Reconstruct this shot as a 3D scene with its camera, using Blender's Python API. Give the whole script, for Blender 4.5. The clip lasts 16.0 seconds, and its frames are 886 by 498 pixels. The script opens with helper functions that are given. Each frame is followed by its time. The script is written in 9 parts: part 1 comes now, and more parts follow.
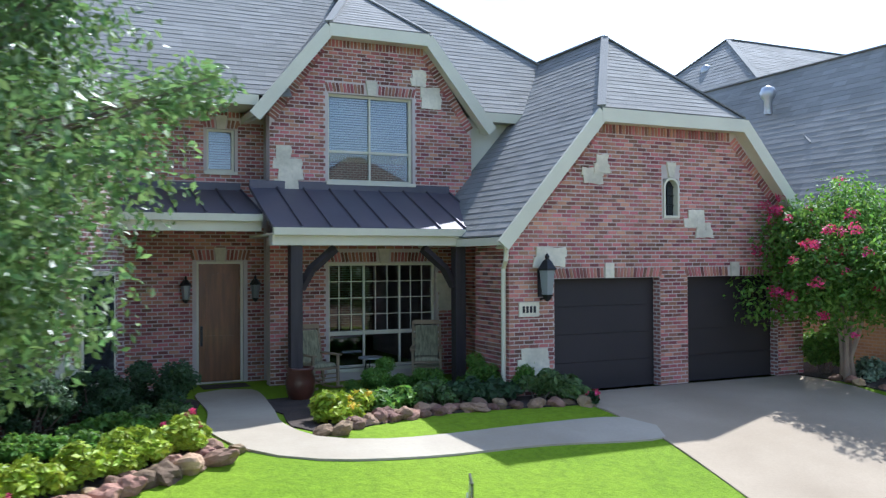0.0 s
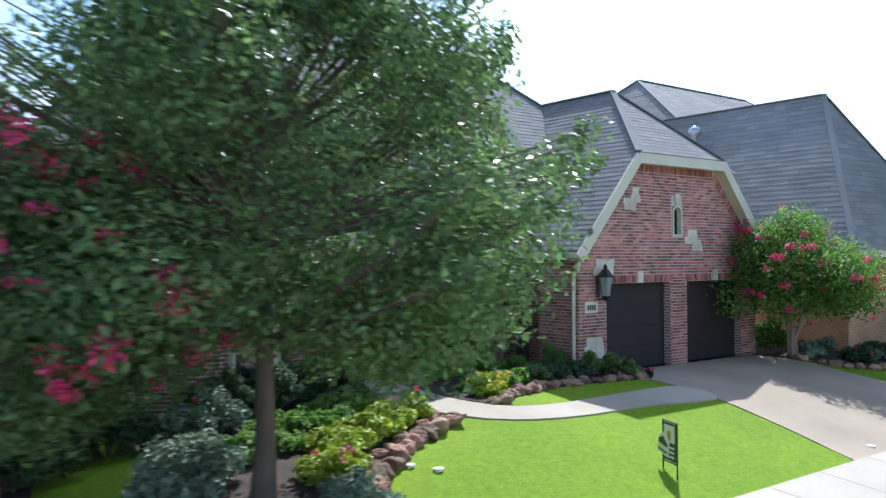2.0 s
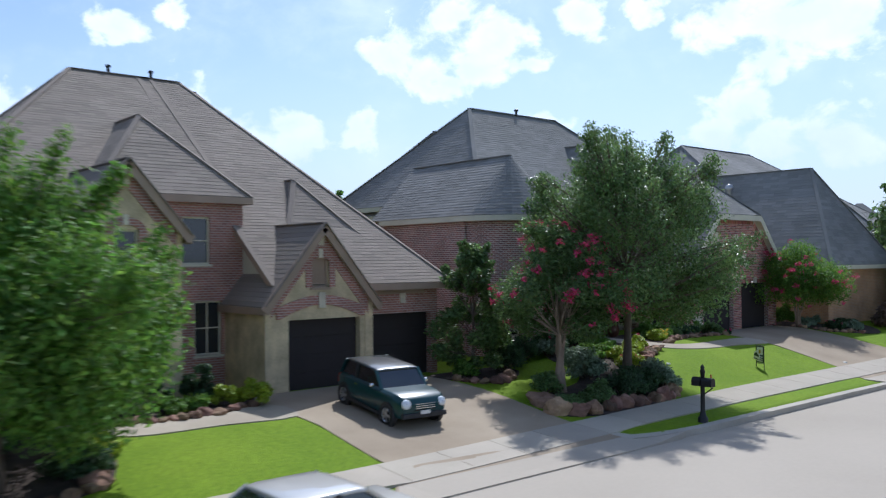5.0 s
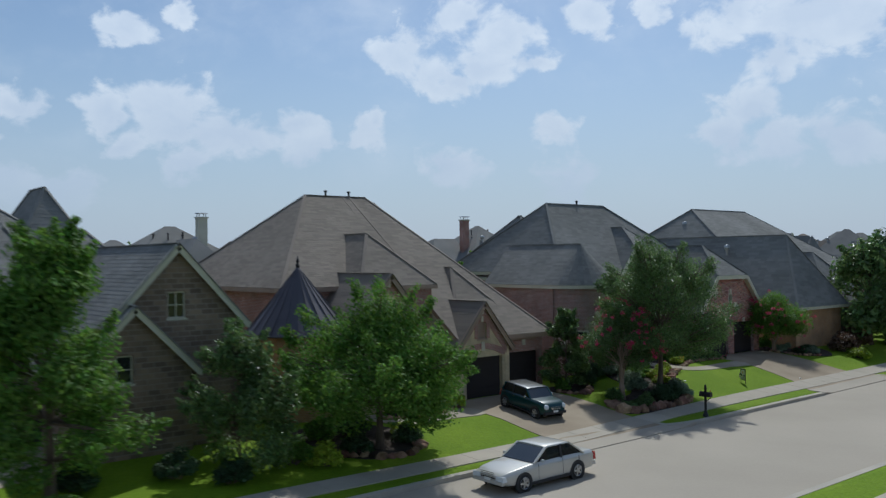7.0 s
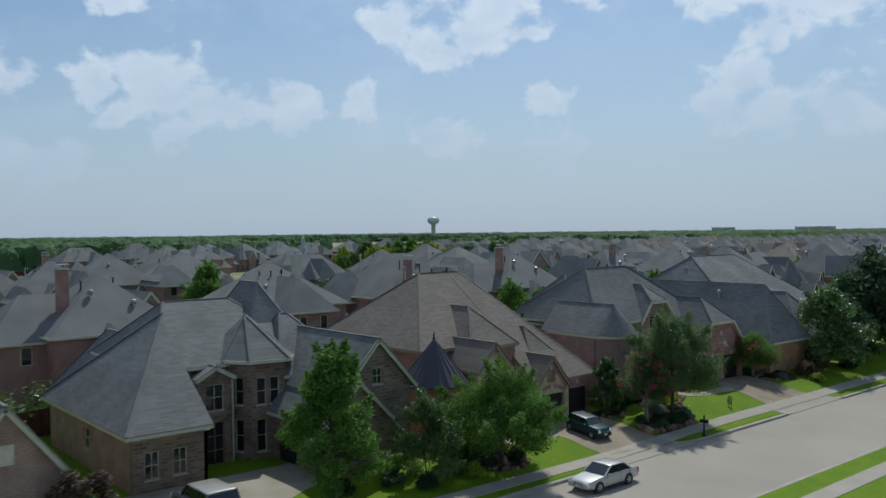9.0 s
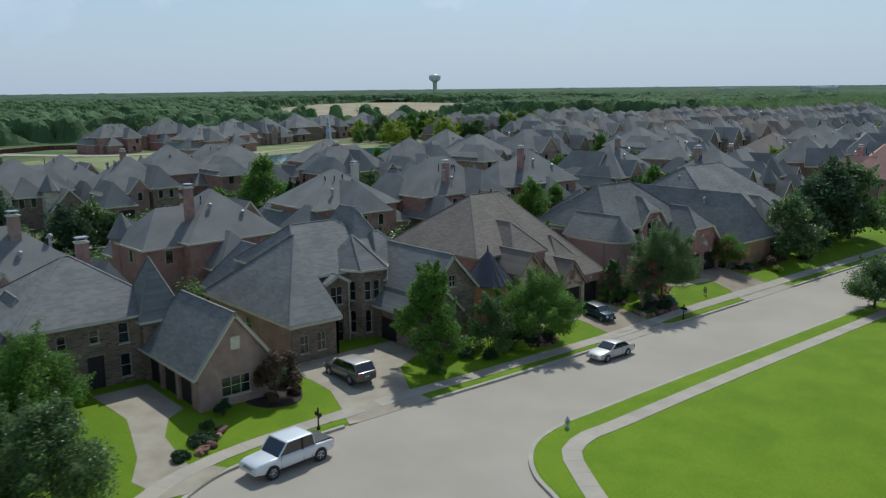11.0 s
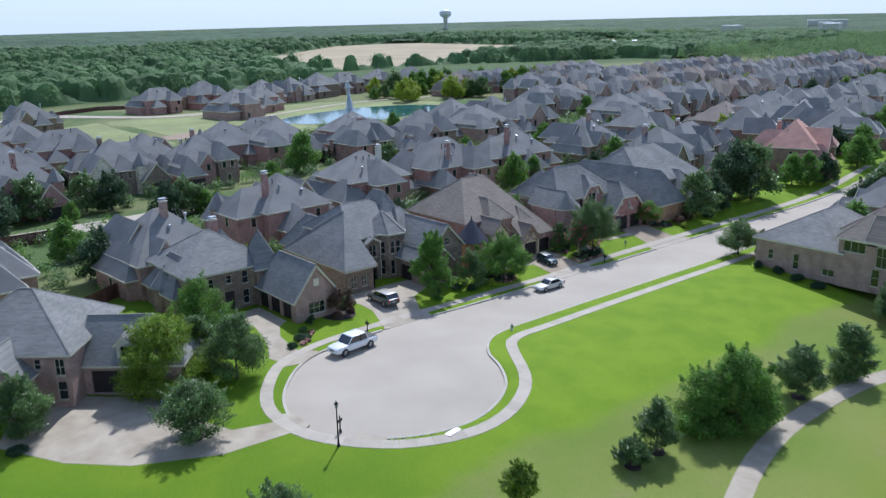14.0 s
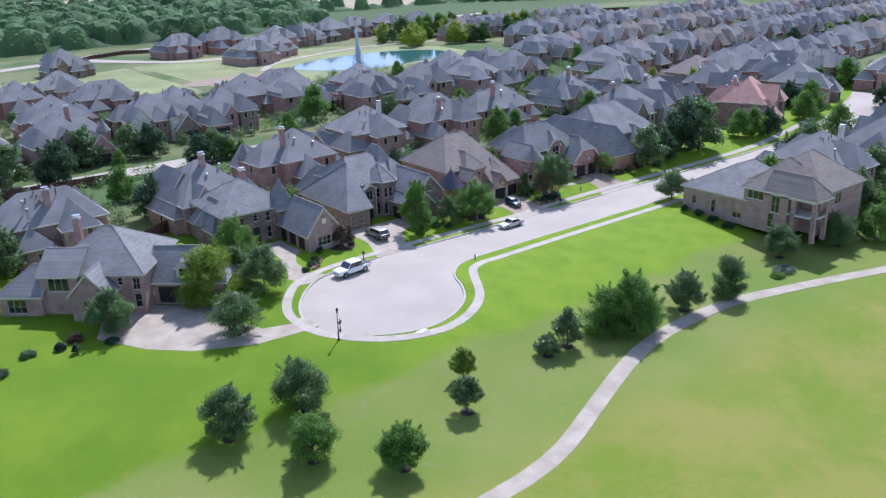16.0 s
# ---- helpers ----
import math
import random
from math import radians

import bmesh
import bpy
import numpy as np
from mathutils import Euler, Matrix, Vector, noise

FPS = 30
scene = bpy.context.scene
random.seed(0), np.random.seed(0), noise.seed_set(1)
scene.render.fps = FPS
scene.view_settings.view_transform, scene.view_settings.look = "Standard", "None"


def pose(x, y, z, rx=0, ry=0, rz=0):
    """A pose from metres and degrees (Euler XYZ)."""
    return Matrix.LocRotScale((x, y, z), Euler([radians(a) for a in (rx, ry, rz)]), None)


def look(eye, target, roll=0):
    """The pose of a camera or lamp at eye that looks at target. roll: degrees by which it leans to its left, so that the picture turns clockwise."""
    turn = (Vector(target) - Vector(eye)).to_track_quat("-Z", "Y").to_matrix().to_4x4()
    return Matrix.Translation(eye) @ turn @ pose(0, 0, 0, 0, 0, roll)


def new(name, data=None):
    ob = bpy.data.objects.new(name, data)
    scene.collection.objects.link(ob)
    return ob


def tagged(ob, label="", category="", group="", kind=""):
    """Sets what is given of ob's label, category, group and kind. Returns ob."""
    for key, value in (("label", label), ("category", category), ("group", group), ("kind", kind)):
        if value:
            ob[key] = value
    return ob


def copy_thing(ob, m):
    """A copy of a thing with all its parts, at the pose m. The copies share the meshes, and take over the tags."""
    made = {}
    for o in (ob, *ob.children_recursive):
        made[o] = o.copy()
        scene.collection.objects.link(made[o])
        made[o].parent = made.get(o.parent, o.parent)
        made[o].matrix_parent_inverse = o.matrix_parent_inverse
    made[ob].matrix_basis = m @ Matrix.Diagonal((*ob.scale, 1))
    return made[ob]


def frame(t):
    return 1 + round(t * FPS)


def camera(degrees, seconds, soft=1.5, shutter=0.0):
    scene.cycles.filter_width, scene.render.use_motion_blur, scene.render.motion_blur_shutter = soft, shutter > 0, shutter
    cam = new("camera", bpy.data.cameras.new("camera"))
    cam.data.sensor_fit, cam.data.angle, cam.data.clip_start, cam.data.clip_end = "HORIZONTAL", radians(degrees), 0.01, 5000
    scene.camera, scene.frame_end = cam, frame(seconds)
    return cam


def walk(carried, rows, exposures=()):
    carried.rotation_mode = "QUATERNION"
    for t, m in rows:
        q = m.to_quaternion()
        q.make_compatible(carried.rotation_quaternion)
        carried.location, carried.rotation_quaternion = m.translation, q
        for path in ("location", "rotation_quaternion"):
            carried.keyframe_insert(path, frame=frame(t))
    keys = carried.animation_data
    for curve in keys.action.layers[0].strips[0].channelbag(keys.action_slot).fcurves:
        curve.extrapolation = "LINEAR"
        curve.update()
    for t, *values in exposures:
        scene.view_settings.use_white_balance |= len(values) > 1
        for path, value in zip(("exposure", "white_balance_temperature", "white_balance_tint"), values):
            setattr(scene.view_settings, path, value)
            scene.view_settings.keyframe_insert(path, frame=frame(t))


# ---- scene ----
cam = camera(55.05, 16.0, soft=1.25, shutter=0.5)
ROWS = [
    (0.0, -0.000, 0.000, 3.450, -24.90, 0.76, 0.31),
    (0.5, -1.468, 0.072, 3.488, -28.50, 0.75, 0.34),
    (1.0, -3.084, 0.073, 3.538, -32.03, 0.75, 0.33),
    (1.5, -4.901, -0.007, 3.599, -35.30, 0.74, 0.35),
    (2.0, -6.960, -0.321, 3.681, -37.71, 0.75, 0.35),
    (2.5, -9.564, -0.918, 3.823, -39.25, 0.77, 0.35),
    (3.0, -12.600, -2.100, 3.973, -39.43, 0.78, 0.35),
    (3.5, -15.360, -3.286, 4.027, -39.39, 0.76, 0.36),
    (4.0, -18.091, -4.551, 4.010, -39.52, 0.74, 0.38),
    (4.5, -21.047, -6.205, 4.046, -39.65, 0.73, 0.40),
    (5.0, -24.395, -7.956, 4.260, -40.14, 0.77, 0.42),
    (7.5, -44.095, -21.134, 9.097, -39.51, 0.75, 0.67),
    (8.0, -48.539, -23.801, 11.009, -39.67, 0.84, 0.61),
    (8.5, -52.869, -26.384, 12.771, -39.96, 0.50, 0.64),
    (9.0, -56.971, -28.942, 14.577, -40.13, -1.21, 0.63),
    (9.5, -60.979, -31.530, 16.417, -40.20, -4.23, 0.58),
    (10.0, -64.986, -34.225, 18.330, -40.18, -7.47, 0.51),
    (12.5, -85.175, -54.316, 28.198, -39.96, -12.15, 1.11),
    (13.0, -88.907, -59.699, 30.150, -39.81, -12.62, 1.32),
    (13.5, -92.495, -65.327, 32.232, -39.64, -13.52, 1.38),
    (14.0, -95.932, -71.161, 34.434, -39.41, -15.27, 1.36),
    (14.5, -99.184, -77.000, 36.766, -39.10, -16.91, 1.33),
    (15.0, -102.313, -82.842, 39.120, -38.82, -17.91, 1.31),
    (15.5, -105.343, -88.708, 41.436, -38.61, -18.74, 1.32),
    (16.0, -108.304, -94.619, 43.677, -38.40, -19.83, 1.34),
]
EXPOSURES = [(0.0, 0.95, 5480, 10), (2.5, 0.66, 5470, 10), (5.0, -0.12, 5600, 12), (7.5, -0.9, 5800, 4), (10.0, -0.84, 5800, 3), (12.5, -0.34, 5650, 6), (14.0, -0.01, 5420, 13), (16.0, 0.28, 5300, 22)]
walk(cam, [(t, pose(x, y, z, 90 + pitch, roll, yaw)) for t, x, y, z, yaw, pitch, roll in ROWS],
     exposures=EXPOSURES)

# ---- sky and sun ----
SUN_FROM = Vector((0.66, 0.53, 1.0)).normalized()
SUN_EL = math.asin(SUN_FROM.z)
SUN_AZ = math.atan2(SUN_FROM.x, SUN_FROM.y)


def make_world():
    w = bpy.data.worlds.new("sky")
    scene.world = w
    w.use_nodes = True
    nt = w.node_tree
    N, Lk = nt.nodes, nt.links
    bg = N["Background"]
    sky = N.new("ShaderNodeTexSky")
    sky.sky_type = "NISHITA"
    sky.sun_disc = False
    sky.sun_elevation, sky.sun_rotation = SUN_EL, SUN_AZ
    sky.air_density, sky.dust_density, sky.ozone_density = 1.0, 0.8, 1.6
    # cumulus: noise on a flat cloud deck, thinning to the zenith, hazy low down
    tc = N.new("ShaderNodeTexCoord")
    sep = N.new("ShaderNodeSeparateXYZ")
    Lk.new(tc.outputs["Generated"], sep.inputs[0])

    def m(op, a, b=None, c=None, clamp=False):
        n = N.new("ShaderNodeMath")
        n.operation, n.use_clamp = op, clamp
        for k, v in enumerate((a, b, c)):
            if v is None:
                continue
            if isinstance(v, (int, float)):
                n.inputs[k].default_value = v
            else:
                Lk.new(v, n.inputs[k])
        return n.outputs[0]

    # cumulus: billowing noise gathered round the heads of the clouds
    flat = N.new("ShaderNodeVectorMath")
    flat.operation = "MULTIPLY"
    Lk.new(tc.outputs["Generated"], flat.inputs[0])
    flat.inputs[1].default_value = (1.0, 1.0, 1.35)

    def billow(scale, detail, rough, shift):
        n = N.new("ShaderNodeTexNoise")
        n.inputs["Scale"].default_value, n.inputs["Detail"].default_value = scale, detail
        n.inputs["Roughness"].default_value, n.inputs["Distortion"].default_value = rough, 0.25
        mp = N.new("ShaderNodeMapping")
        mp.inputs["Location"].default_value = shift
        Lk.new(flat.outputs[0], mp.inputs[0])
        Lk.new(mp.outputs[0], n.inputs["Vector"])
        return n.outputs[0]

    # the outlines of the clouds are frayed by turbulence
    warped = flat.outputs[0]
    for scale, amount in ((8.0, 0.055), (26.0, 0.026)):
        n = N.new("ShaderNodeTexNoise")
        n.inputs["Scale"].default_value, n.inputs["Detail"].default_value = scale, 4
        Lk.new(flat.outputs[0], n.inputs["Vector"])
        v = N.new("ShaderNodeVectorMath")
        v.operation = "MULTIPLY_ADD"
        Lk.new(n.outputs["Color"], v.inputs[0])
        v.inputs[1].default_value = (2 * amount,) * 3
        Lk.new(warped, v.inputs[2])
        sh = N.new("ShaderNodeVectorMath")
        sh.operation = "SUBTRACT"
        Lk.new(v.outputs[0], sh.inputs[0])
        sh.inputs[1].default_value = (amount,) * 3
        warped = sh.outputs[0]
    heads = None
    for az, elev, size in CLOUD_HEADS:
        az, elev, size = radians(az), radians(elev), radians(size) * 1.95
        d = N.new("ShaderNodeVectorMath")
        d.operation = "DISTANCE"
        Lk.new(warped, d.inputs[0])
        d.inputs[1].default_value = (math.sin(az) * math.cos(elev), math.cos(az) * math.cos(elev), math.sin(elev) * 1.35)
        one = m("MULTIPLY_ADD", d.outputs["Value"], -1.0 / size, 1.0)
        heads = one if heads is None else m("SMOOTH_MAX", heads, one, 0.35)
    heads = m("MAXIMUM", heads, 0.0)
    fine, broad = billow(19.0, 8, 0.58, CLOUD_SHIFT), billow(3.2, 6, 0.55, CLOUD_SHIFT)
    dens = m("ADD", m("MULTIPLY_ADD", heads, 1.25, -0.2), m("MULTIPLY_ADD", fine, 2.0, -1.0))
    cl = N.new("ShaderNodeMapRange")
    cl.interpolation_type = "SMOOTHSTEP"
    cl.inputs[1].default_value, cl.inputs[2].default_value = 0.14, 0.6
    Lk.new(dens, cl.inputs[0])
    veil = N.new("ShaderNodeMapRange")
    veil.interpolation_type = "SMOOTHSTEP"
    veil.inputs[1].default_value, veil.inputs[2].default_value, veil.inputs[4].default_value = 0.42, 0.72, 0.45
    Lk.new(m("ADD", m("MULTIPLY", broad, 0.75), m("MULTIPLY", fine, 0.25)), veil.inputs[0])
    fade = N.new("ShaderNodeMapRange")
    fade.interpolation_type = "SMOOTHSTEP"
    fade.inputs[1].default_value, fade.inputs[2].default_value = 0.03, 0.13
    Lk.new(sep.outputs[2], fade.inputs[0])
    cover = m("MULTIPLY", m("MAXIMUM", cl.outputs[0], veil.outputs[0]), m("MULTIPLY_ADD", fade.outputs[0], 0.6, 0.3))
    mix = N.new("ShaderNodeMix")
    mix.data_type = "RGBA"
    Lk.new(cover, mix.inputs[0])
    Lk.new(sky.outputs[0], mix.inputs[6])
    shade = N.new("ShaderNodeMix")
    shade.data_type = "RGBA"
    shade.inputs[6].default_value, shade.inputs[7].default_value = CLOUD_SHADE, CLOUD_COLOUR
    Lk.new(m("MULTIPLY_ADD", m("ADD", m("MULTIPLY", fine, 0.9), m("MULTIPLY", dens, -0.25)), 3.4, -0.75, clamp=True), shade.inputs[0])
    Lk.new(shade.outputs[2], mix.inputs[7])
    # pale summer haze towards the horizon
    hz = N.new("ShaderNodeMapRange")
    hz.interpolation_type = "SMOOTHSTEP"
    hz.inputs[1].default_value, hz.inputs[2].default_value = -0.02, 0.3
    hz.inputs[3].default_value, hz.inputs[4].default_value = 0.85, 0.0
    Lk.new(sep.outputs[2], hz.inputs[0])
    mix2 = N.new("ShaderNodeMix")
    mix2.data_type = "RGBA"
    Lk.new(hz.outputs[0], mix2.inputs[0])
    Lk.new(mix.outputs[2], mix2.inputs[6])
    mix2.inputs[7].default_value = HAZE_COLOUR
    Lk.new(mix2.outputs[2], bg.inputs[0])
    bg.inputs[1].default_value = SKY_STRENGTH


CLOUD_SHADE = (7.9, 8.5, 9.6, 1)
CLOUD_SHIFT = (3.1, 1.7, 0.0)
# azimuth, elevation and size of each cloud in degrees
CLOUD_HEADS = [(39.7, 16.0, 2.1), (37.8, 13.9, 1.9), (40.1, 12.4, 1.3), (44.1, 14.9, 1.9), (42.8, 13.1, 1.9), (45.8, 13.1, 1.1), (49.9, 16.3, 1.5), (54.3, 16.2, 1.1), (58.1, 14.9, 1.7), (62.4, 14.5, 3.0), (61.1, 12.3, 1.7), (65.6, 14.2, 2.7), (60.0, 9.3, 1.7), (58.1, 7.4, 1.5), (61.8, 7.1, 1.9), (65.0, 7.6, 2.3), (13.3, 9.6, 1.4), (19.0, 14.3, 1.4), (18.0, 9.4, 1.1), (18.8, 7.3, 1.1), (22.2, 9.3, 2.3), (25.5, 8.7, 2.1), (29.0, 9.5, 1.4), (22.7, 6.4, 1.3), (30.3, 7.3, 1.7), (34.0, 8.7, 1.6), (35.7, 9.3, 1.1), (40.9, 6.5, 1.9), (46.9, 8.5, 1.2), (47.7, 5.1, 1.7), (12.9, 5.4, 1.9), (15.4, 5.1, 1.9), (22.0, 16.0, 1.0)]
CLOUD_COLOUR, HAZE_COLOUR, SKY_STRENGTH = (10.2, 10.4, 10.8, 1), (5.1, 5.9, 7.1, 1), 0.142
make_world()
sun = new("sun", bpy.data.lights.new("sun", "SUN"))
sun.data.energy, sun.data.angle, sun.data.color = 4.3, radians(0.6), (1.0, 0.95, 0.86)
sun.matrix_world = look(SUN_FROM * 80, (0, 0, 0))


# ---- materials ----
def mat(name, colour, rough=0.7, metal=0.0, vary=0.25, scale=3.0, fine=40.0, bump=0.2, island=0.0, spec=0.5, tint=None, translucent=0.0, obj_random=0.0,
        stretch=(1, 1, 1), coat=0.0, contrast=(0.3, 0.7)):
    """A surface with broad stains and fine grain; island and obj_random vary it from piece to piece."""
    ma = bpy.data.materials.new(name)
    ma.use_nodes = True
    nt = ma.node_tree
    N, Lk = nt.nodes, nt.links
    bs = N["Principled BSDF"]
    tc = N.new("ShaderNodeTexCoord")
    mp = N.new("ShaderNodeMapping")
    mp.inputs["Scale"].default_value = stretch
    geo_pos = N.new("ShaderNodeNewGeometry")
    Lk.new(tc.outputs["Object"] if not obj_random else geo_pos.outputs["Position"], mp.inputs[0])
    n1, n2 = N.new("ShaderNodeTexNoise"), N.new("ShaderNodeTexNoise")
    for n, sc, det in ((n1, scale, 5), (n2, fine, 4)):
        n.inputs["Scale"].default_value, n.inputs["Detail"].default_value = sc, det
        Lk.new(mp.outputs[0], n.inputs["Vector"])
    r1 = N.new("ShaderNodeMapRange")
    r1.inputs[1].default_value, r1.inputs[2].default_value = contrast
    Lk.new(n1.outputs[0], r1.inputs[0])
    dark = [c * (1 - vary) for c in colour[:3]] + [1]
    lite = [min(1, c * (1 + vary)) for c in (tint or colour)[:3]] + [1]
    mx = N.new("ShaderNodeMix")
    mx.data_type = "RGBA"
    mx.inputs[6].default_value, mx.inputs[7].default_value = dark, lite
    Lk.new(r1.outputs[0], mx.inputs[0])
    out = mx.outputs[2]
    # grain
    hs = N.new("ShaderNodeHueSaturation")
    r2 = N.new("ShaderNodeMapRange")
    r2.inputs[3].default_value, r2.inputs[4].default_value = 1 - vary * 0.7, 1 + vary * 0.7
    Lk.new(n2.outputs[0], r2.inputs[0])
    Lk.new(r2.outputs[0], hs.inputs["Value"])
    Lk.new(out, hs.inputs["Color"])
    out = hs.outputs[0]
    if island or obj_random:
        h2 = N.new("ShaderNodeHueSaturation")
        if obj_random:
            oi = N.new("ShaderNodeObjectInfo")
            rnd, amt = oi.outputs["Random"], obj_random
        else:
            rnd, amt = geo_pos.outputs["Random Per Island"], island
        r3, r4 = N.new("ShaderNodeMapRange"), N.new("ShaderNodeMapRange")
        r3.inputs[3].default_value, r3.inputs[4].default_value = 1 - amt, 1 + amt
        r4.inputs[3].default_value, r4.inputs[4].default_value = 0.5 - amt * 0.05, 0.5 + amt * 0.05
        wn = N.new("ShaderNodeTexWhiteNoise")
        wn.noise_dimensions = "1D"
        Lk.new(rnd, wn.inputs["W"])
        Lk.new(rnd, r3.inputs[0])
        Lk.new(wn.outputs["Value"], r4.inputs[0])
        Lk.new(r3.outputs[0], h2.inputs["Value"])
        Lk.new(r4.outputs[0], h2.inputs["Hue"])
        Lk.new(out, h2.inputs["Color"])
        out = h2.outputs[0]
    Lk.new(out, bs.inputs["Base Color"])
    bs.inputs["Roughness"].default_value = rough
    bs.inputs["Metallic"].default_value = metal
    bs.inputs["Specular IOR Level"].default_value = spec
    if coat:
        bs.inputs["Coat Weight"].default_value = coat
        bs.inputs["Coat Roughness"].default_value = 0.04
    if bump:
        bu = N.new("ShaderNodeBump")
        bu.inputs["Strength"].default_value = bump
        bu.inputs["Distance"].default_value = 0.02
        Lk.new(n2.outputs[0], bu.inputs["Height"])
        Lk.new(bu.outputs[0], bs.inputs["Normal"])
    if translucent:
        tr = N.new("ShaderNodeBsdfTranslucent")
        Lk.new(out, tr.inputs[0])
        sh = N.new("ShaderNodeMixShader")
        sh.inputs[0].default_value = translucent
        Lk.new(bs.outputs[0], sh.inputs[1])
        Lk.new(tr.outputs[0], sh.inputs[2])
        Lk.new(sh.outputs[0], N["Material Output"].inputs[0])
    return ma


def brick_mat(name, c1, c2, mortar, bw=0.2, bh=0.075, joint=0.011):
    """Coursed brick or ashlar on upright faces, laid out along the wall whichever way it faces."""
    ma = bpy.data.materials.new(name)
    ma.use_nodes = True
    nt = ma.node_tree
    N, Lk = nt.nodes, nt.links
    bs = N["Principled BSDF"]
    ge = N.new("ShaderNodeNewGeometry")
    tc = N.new("ShaderNodeTexCoord")
    cr = N.new("ShaderNodeVectorMath")
    cr.operation = "CROSS_PRODUCT"
    vt = N.new("ShaderNodeVectorTransform")
    vt.vector_type, vt.convert_from, vt.convert_to = "NORMAL", "WORLD", "OBJECT"
    Lk.new(ge.outputs["True Normal"], vt.inputs[0])
    cr.inputs[0].default_value = (0, 0, 1)
    Lk.new(vt.outputs[0], cr.inputs[1])
    dt = N.new("ShaderNodeVectorMath")
    dt.operation = "DOT_PRODUCT"
    Lk.new(cr.outputs[0], dt.inputs[0])
    Lk.new(tc.outputs["Object"], dt.inputs[1])
    sp = N.new("ShaderNodeSeparateXYZ")
    Lk.new(tc.outputs["Object"], sp.inputs[0])
    cb = N.new("ShaderNodeCombineXYZ")
    Lk.new(dt.outputs["Value"], cb.inputs[0])
    Lk.new(sp.outputs[2], cb.inputs[1])
    br = N.new("ShaderNodeTexBrick")
    br.inputs["Color1"].default_value, br.inputs["Color2"].default_value, br.inputs["Mortar"].default_value = (*c1, 1), (*c2, 1), (*mortar, 1)
    br.inputs["Scale"].default_value = 1.0
    br.inputs["Mortar Size"].default_value = joint
    br.inputs["Brick Width"].default_value, br.inputs["Row Height"].default_value = bw, bh
    br.inputs["Bias"].default_value = -0.1
    Lk.new(cb.outputs[0], br.inputs["Vector"])
    n1 = N.new("ShaderNodeTexNoise")
    n1.inputs["Scale"].default_value, n1.inputs["Detail"].default_value = 0.9, 6
    Lk.new(tc.outputs["Object"], n1.inputs["Vector"])
    hs = N.new("ShaderNodeHueSaturation")
    r = N.new("ShaderNodeMapRange")
    r.inputs[1].default_value, r.inputs[2].default_value, r.inputs[3].default_value, r.inputs[4].default_value = 0.3, 0.7, 0.78, 1.22
    Lk.new(n1.outputs[0], r.inputs[0])
    Lk.new(r.outputs[0], hs.inputs["Value"])
    Lk.new(br.outputs["Color"], hs.inputs["Color"])
    Lk.new(hs.outputs[0], bs.inputs["Base Color"])
    bu = N.new("ShaderNodeBump")
    bu.inputs["Strength"].default_value, bu.inputs["Distance"].default_value = 0.5, 0.01
    bu.invert = True
    Lk.new(br.outputs["Fac"], bu.inputs["Height"])
    Lk.new(bu.outputs[0], bs.inputs["Normal"])
    bs.inputs["Roughness"].default_value = 0.85
    return ma


def glass_mat(name, tint=(0.9, 0.95, 0.97)):
    """Window glass: clear straight on, mirroring at a slant."""
    ma = bpy.data.materials.new(name)
    ma.use_nodes = True
    nt = ma.node_tree
    N, Lk = nt.nodes, nt.links
    N.remove(N["Principled BSDF"])
    tr, gl, mx, fr = N.new("ShaderNodeBsdfTransparent"), N.new("ShaderNodeBsdfGlossy"), N.new("ShaderNodeMixShader"), N.new("ShaderNodeFresnel")
    tr.inputs[0].default_value = (*[c * 0.8 for c in tint], 1)
    gl.inputs[0].default_value, gl.inputs["Roughness"].default_value = (0.95, 0.97, 1, 1), 0.02
    fr.inputs[0].default_value = 1.75
    Lk.new(fr.outputs[0], mx.inputs[0])
    Lk.new(tr.outputs[0], mx.inputs[1])
    Lk.new(gl.outputs[0], mx.inputs[2])
    Lk.new(mx.outputs[0], N["Material Output"].inputs[0])
    return ma


BRICK_RED = brick_mat("red_brick_wall", (0.32, 0.13, 0.105), (0.15, 0.075, 0.075), (0.56, 0.48, 0.43), joint=0.013)
BRICK_PINK = brick_mat("rose_brick_wall", (0.4, 0.175, 0.125), (0.27, 0.12, 0.095), (0.46, 0.37, 0.33))
BRICK_TAN = brick_mat("tan_brick_wall", (0.46, 0.26, 0.12), (0.38, 0.2, 0.1), (0.42, 0.3, 0.2))
BRICK_BUFF = brick_mat("buff_brick_wall", (0.38, 0.22, 0.165), (0.27, 0.155, 0.12), (0.46, 0.38, 0.32))
STONE = brick_mat("coursed_limestone_wall", (0.29, 0.21, 0.14), (0.135, 0.095, 0.07), (0.28, 0.225, 0.175), 0.46, 0.2, 0.02)
CREAM_STONE = mat("cream_limestone", (0.64, 0.575, 0.44), 0.85, vary=0.25, scale=1.6, fine=14, bump=0.5)
GOLD_STONE = mat("golden_limestone", (0.58, 0.47, 0.29), 0.85, vary=0.3, scale=1.6, fine=14, bump=0.5)
BRICK_PIECE = mat("clay_brick", (0.315, 0.115, 0.088), 0.85, vary=0.25, scale=0.8, fine=60, bump=0.4, island=0.55, tint=(0.365, 0.15, 0.115))
MORTAR = mat("mortar", (0.54, 0.46, 0.41), 0.95, vary=0.12, scale=2, fine=60)
SHINGLE = mat("grey_asphalt_shingle", (0.207, 0.203, 0.186), 0.92, vary=0.1, scale=0.35, fine=26, bump=0.5, island=0.13, tint=(0.228, 0.222, 0.205))
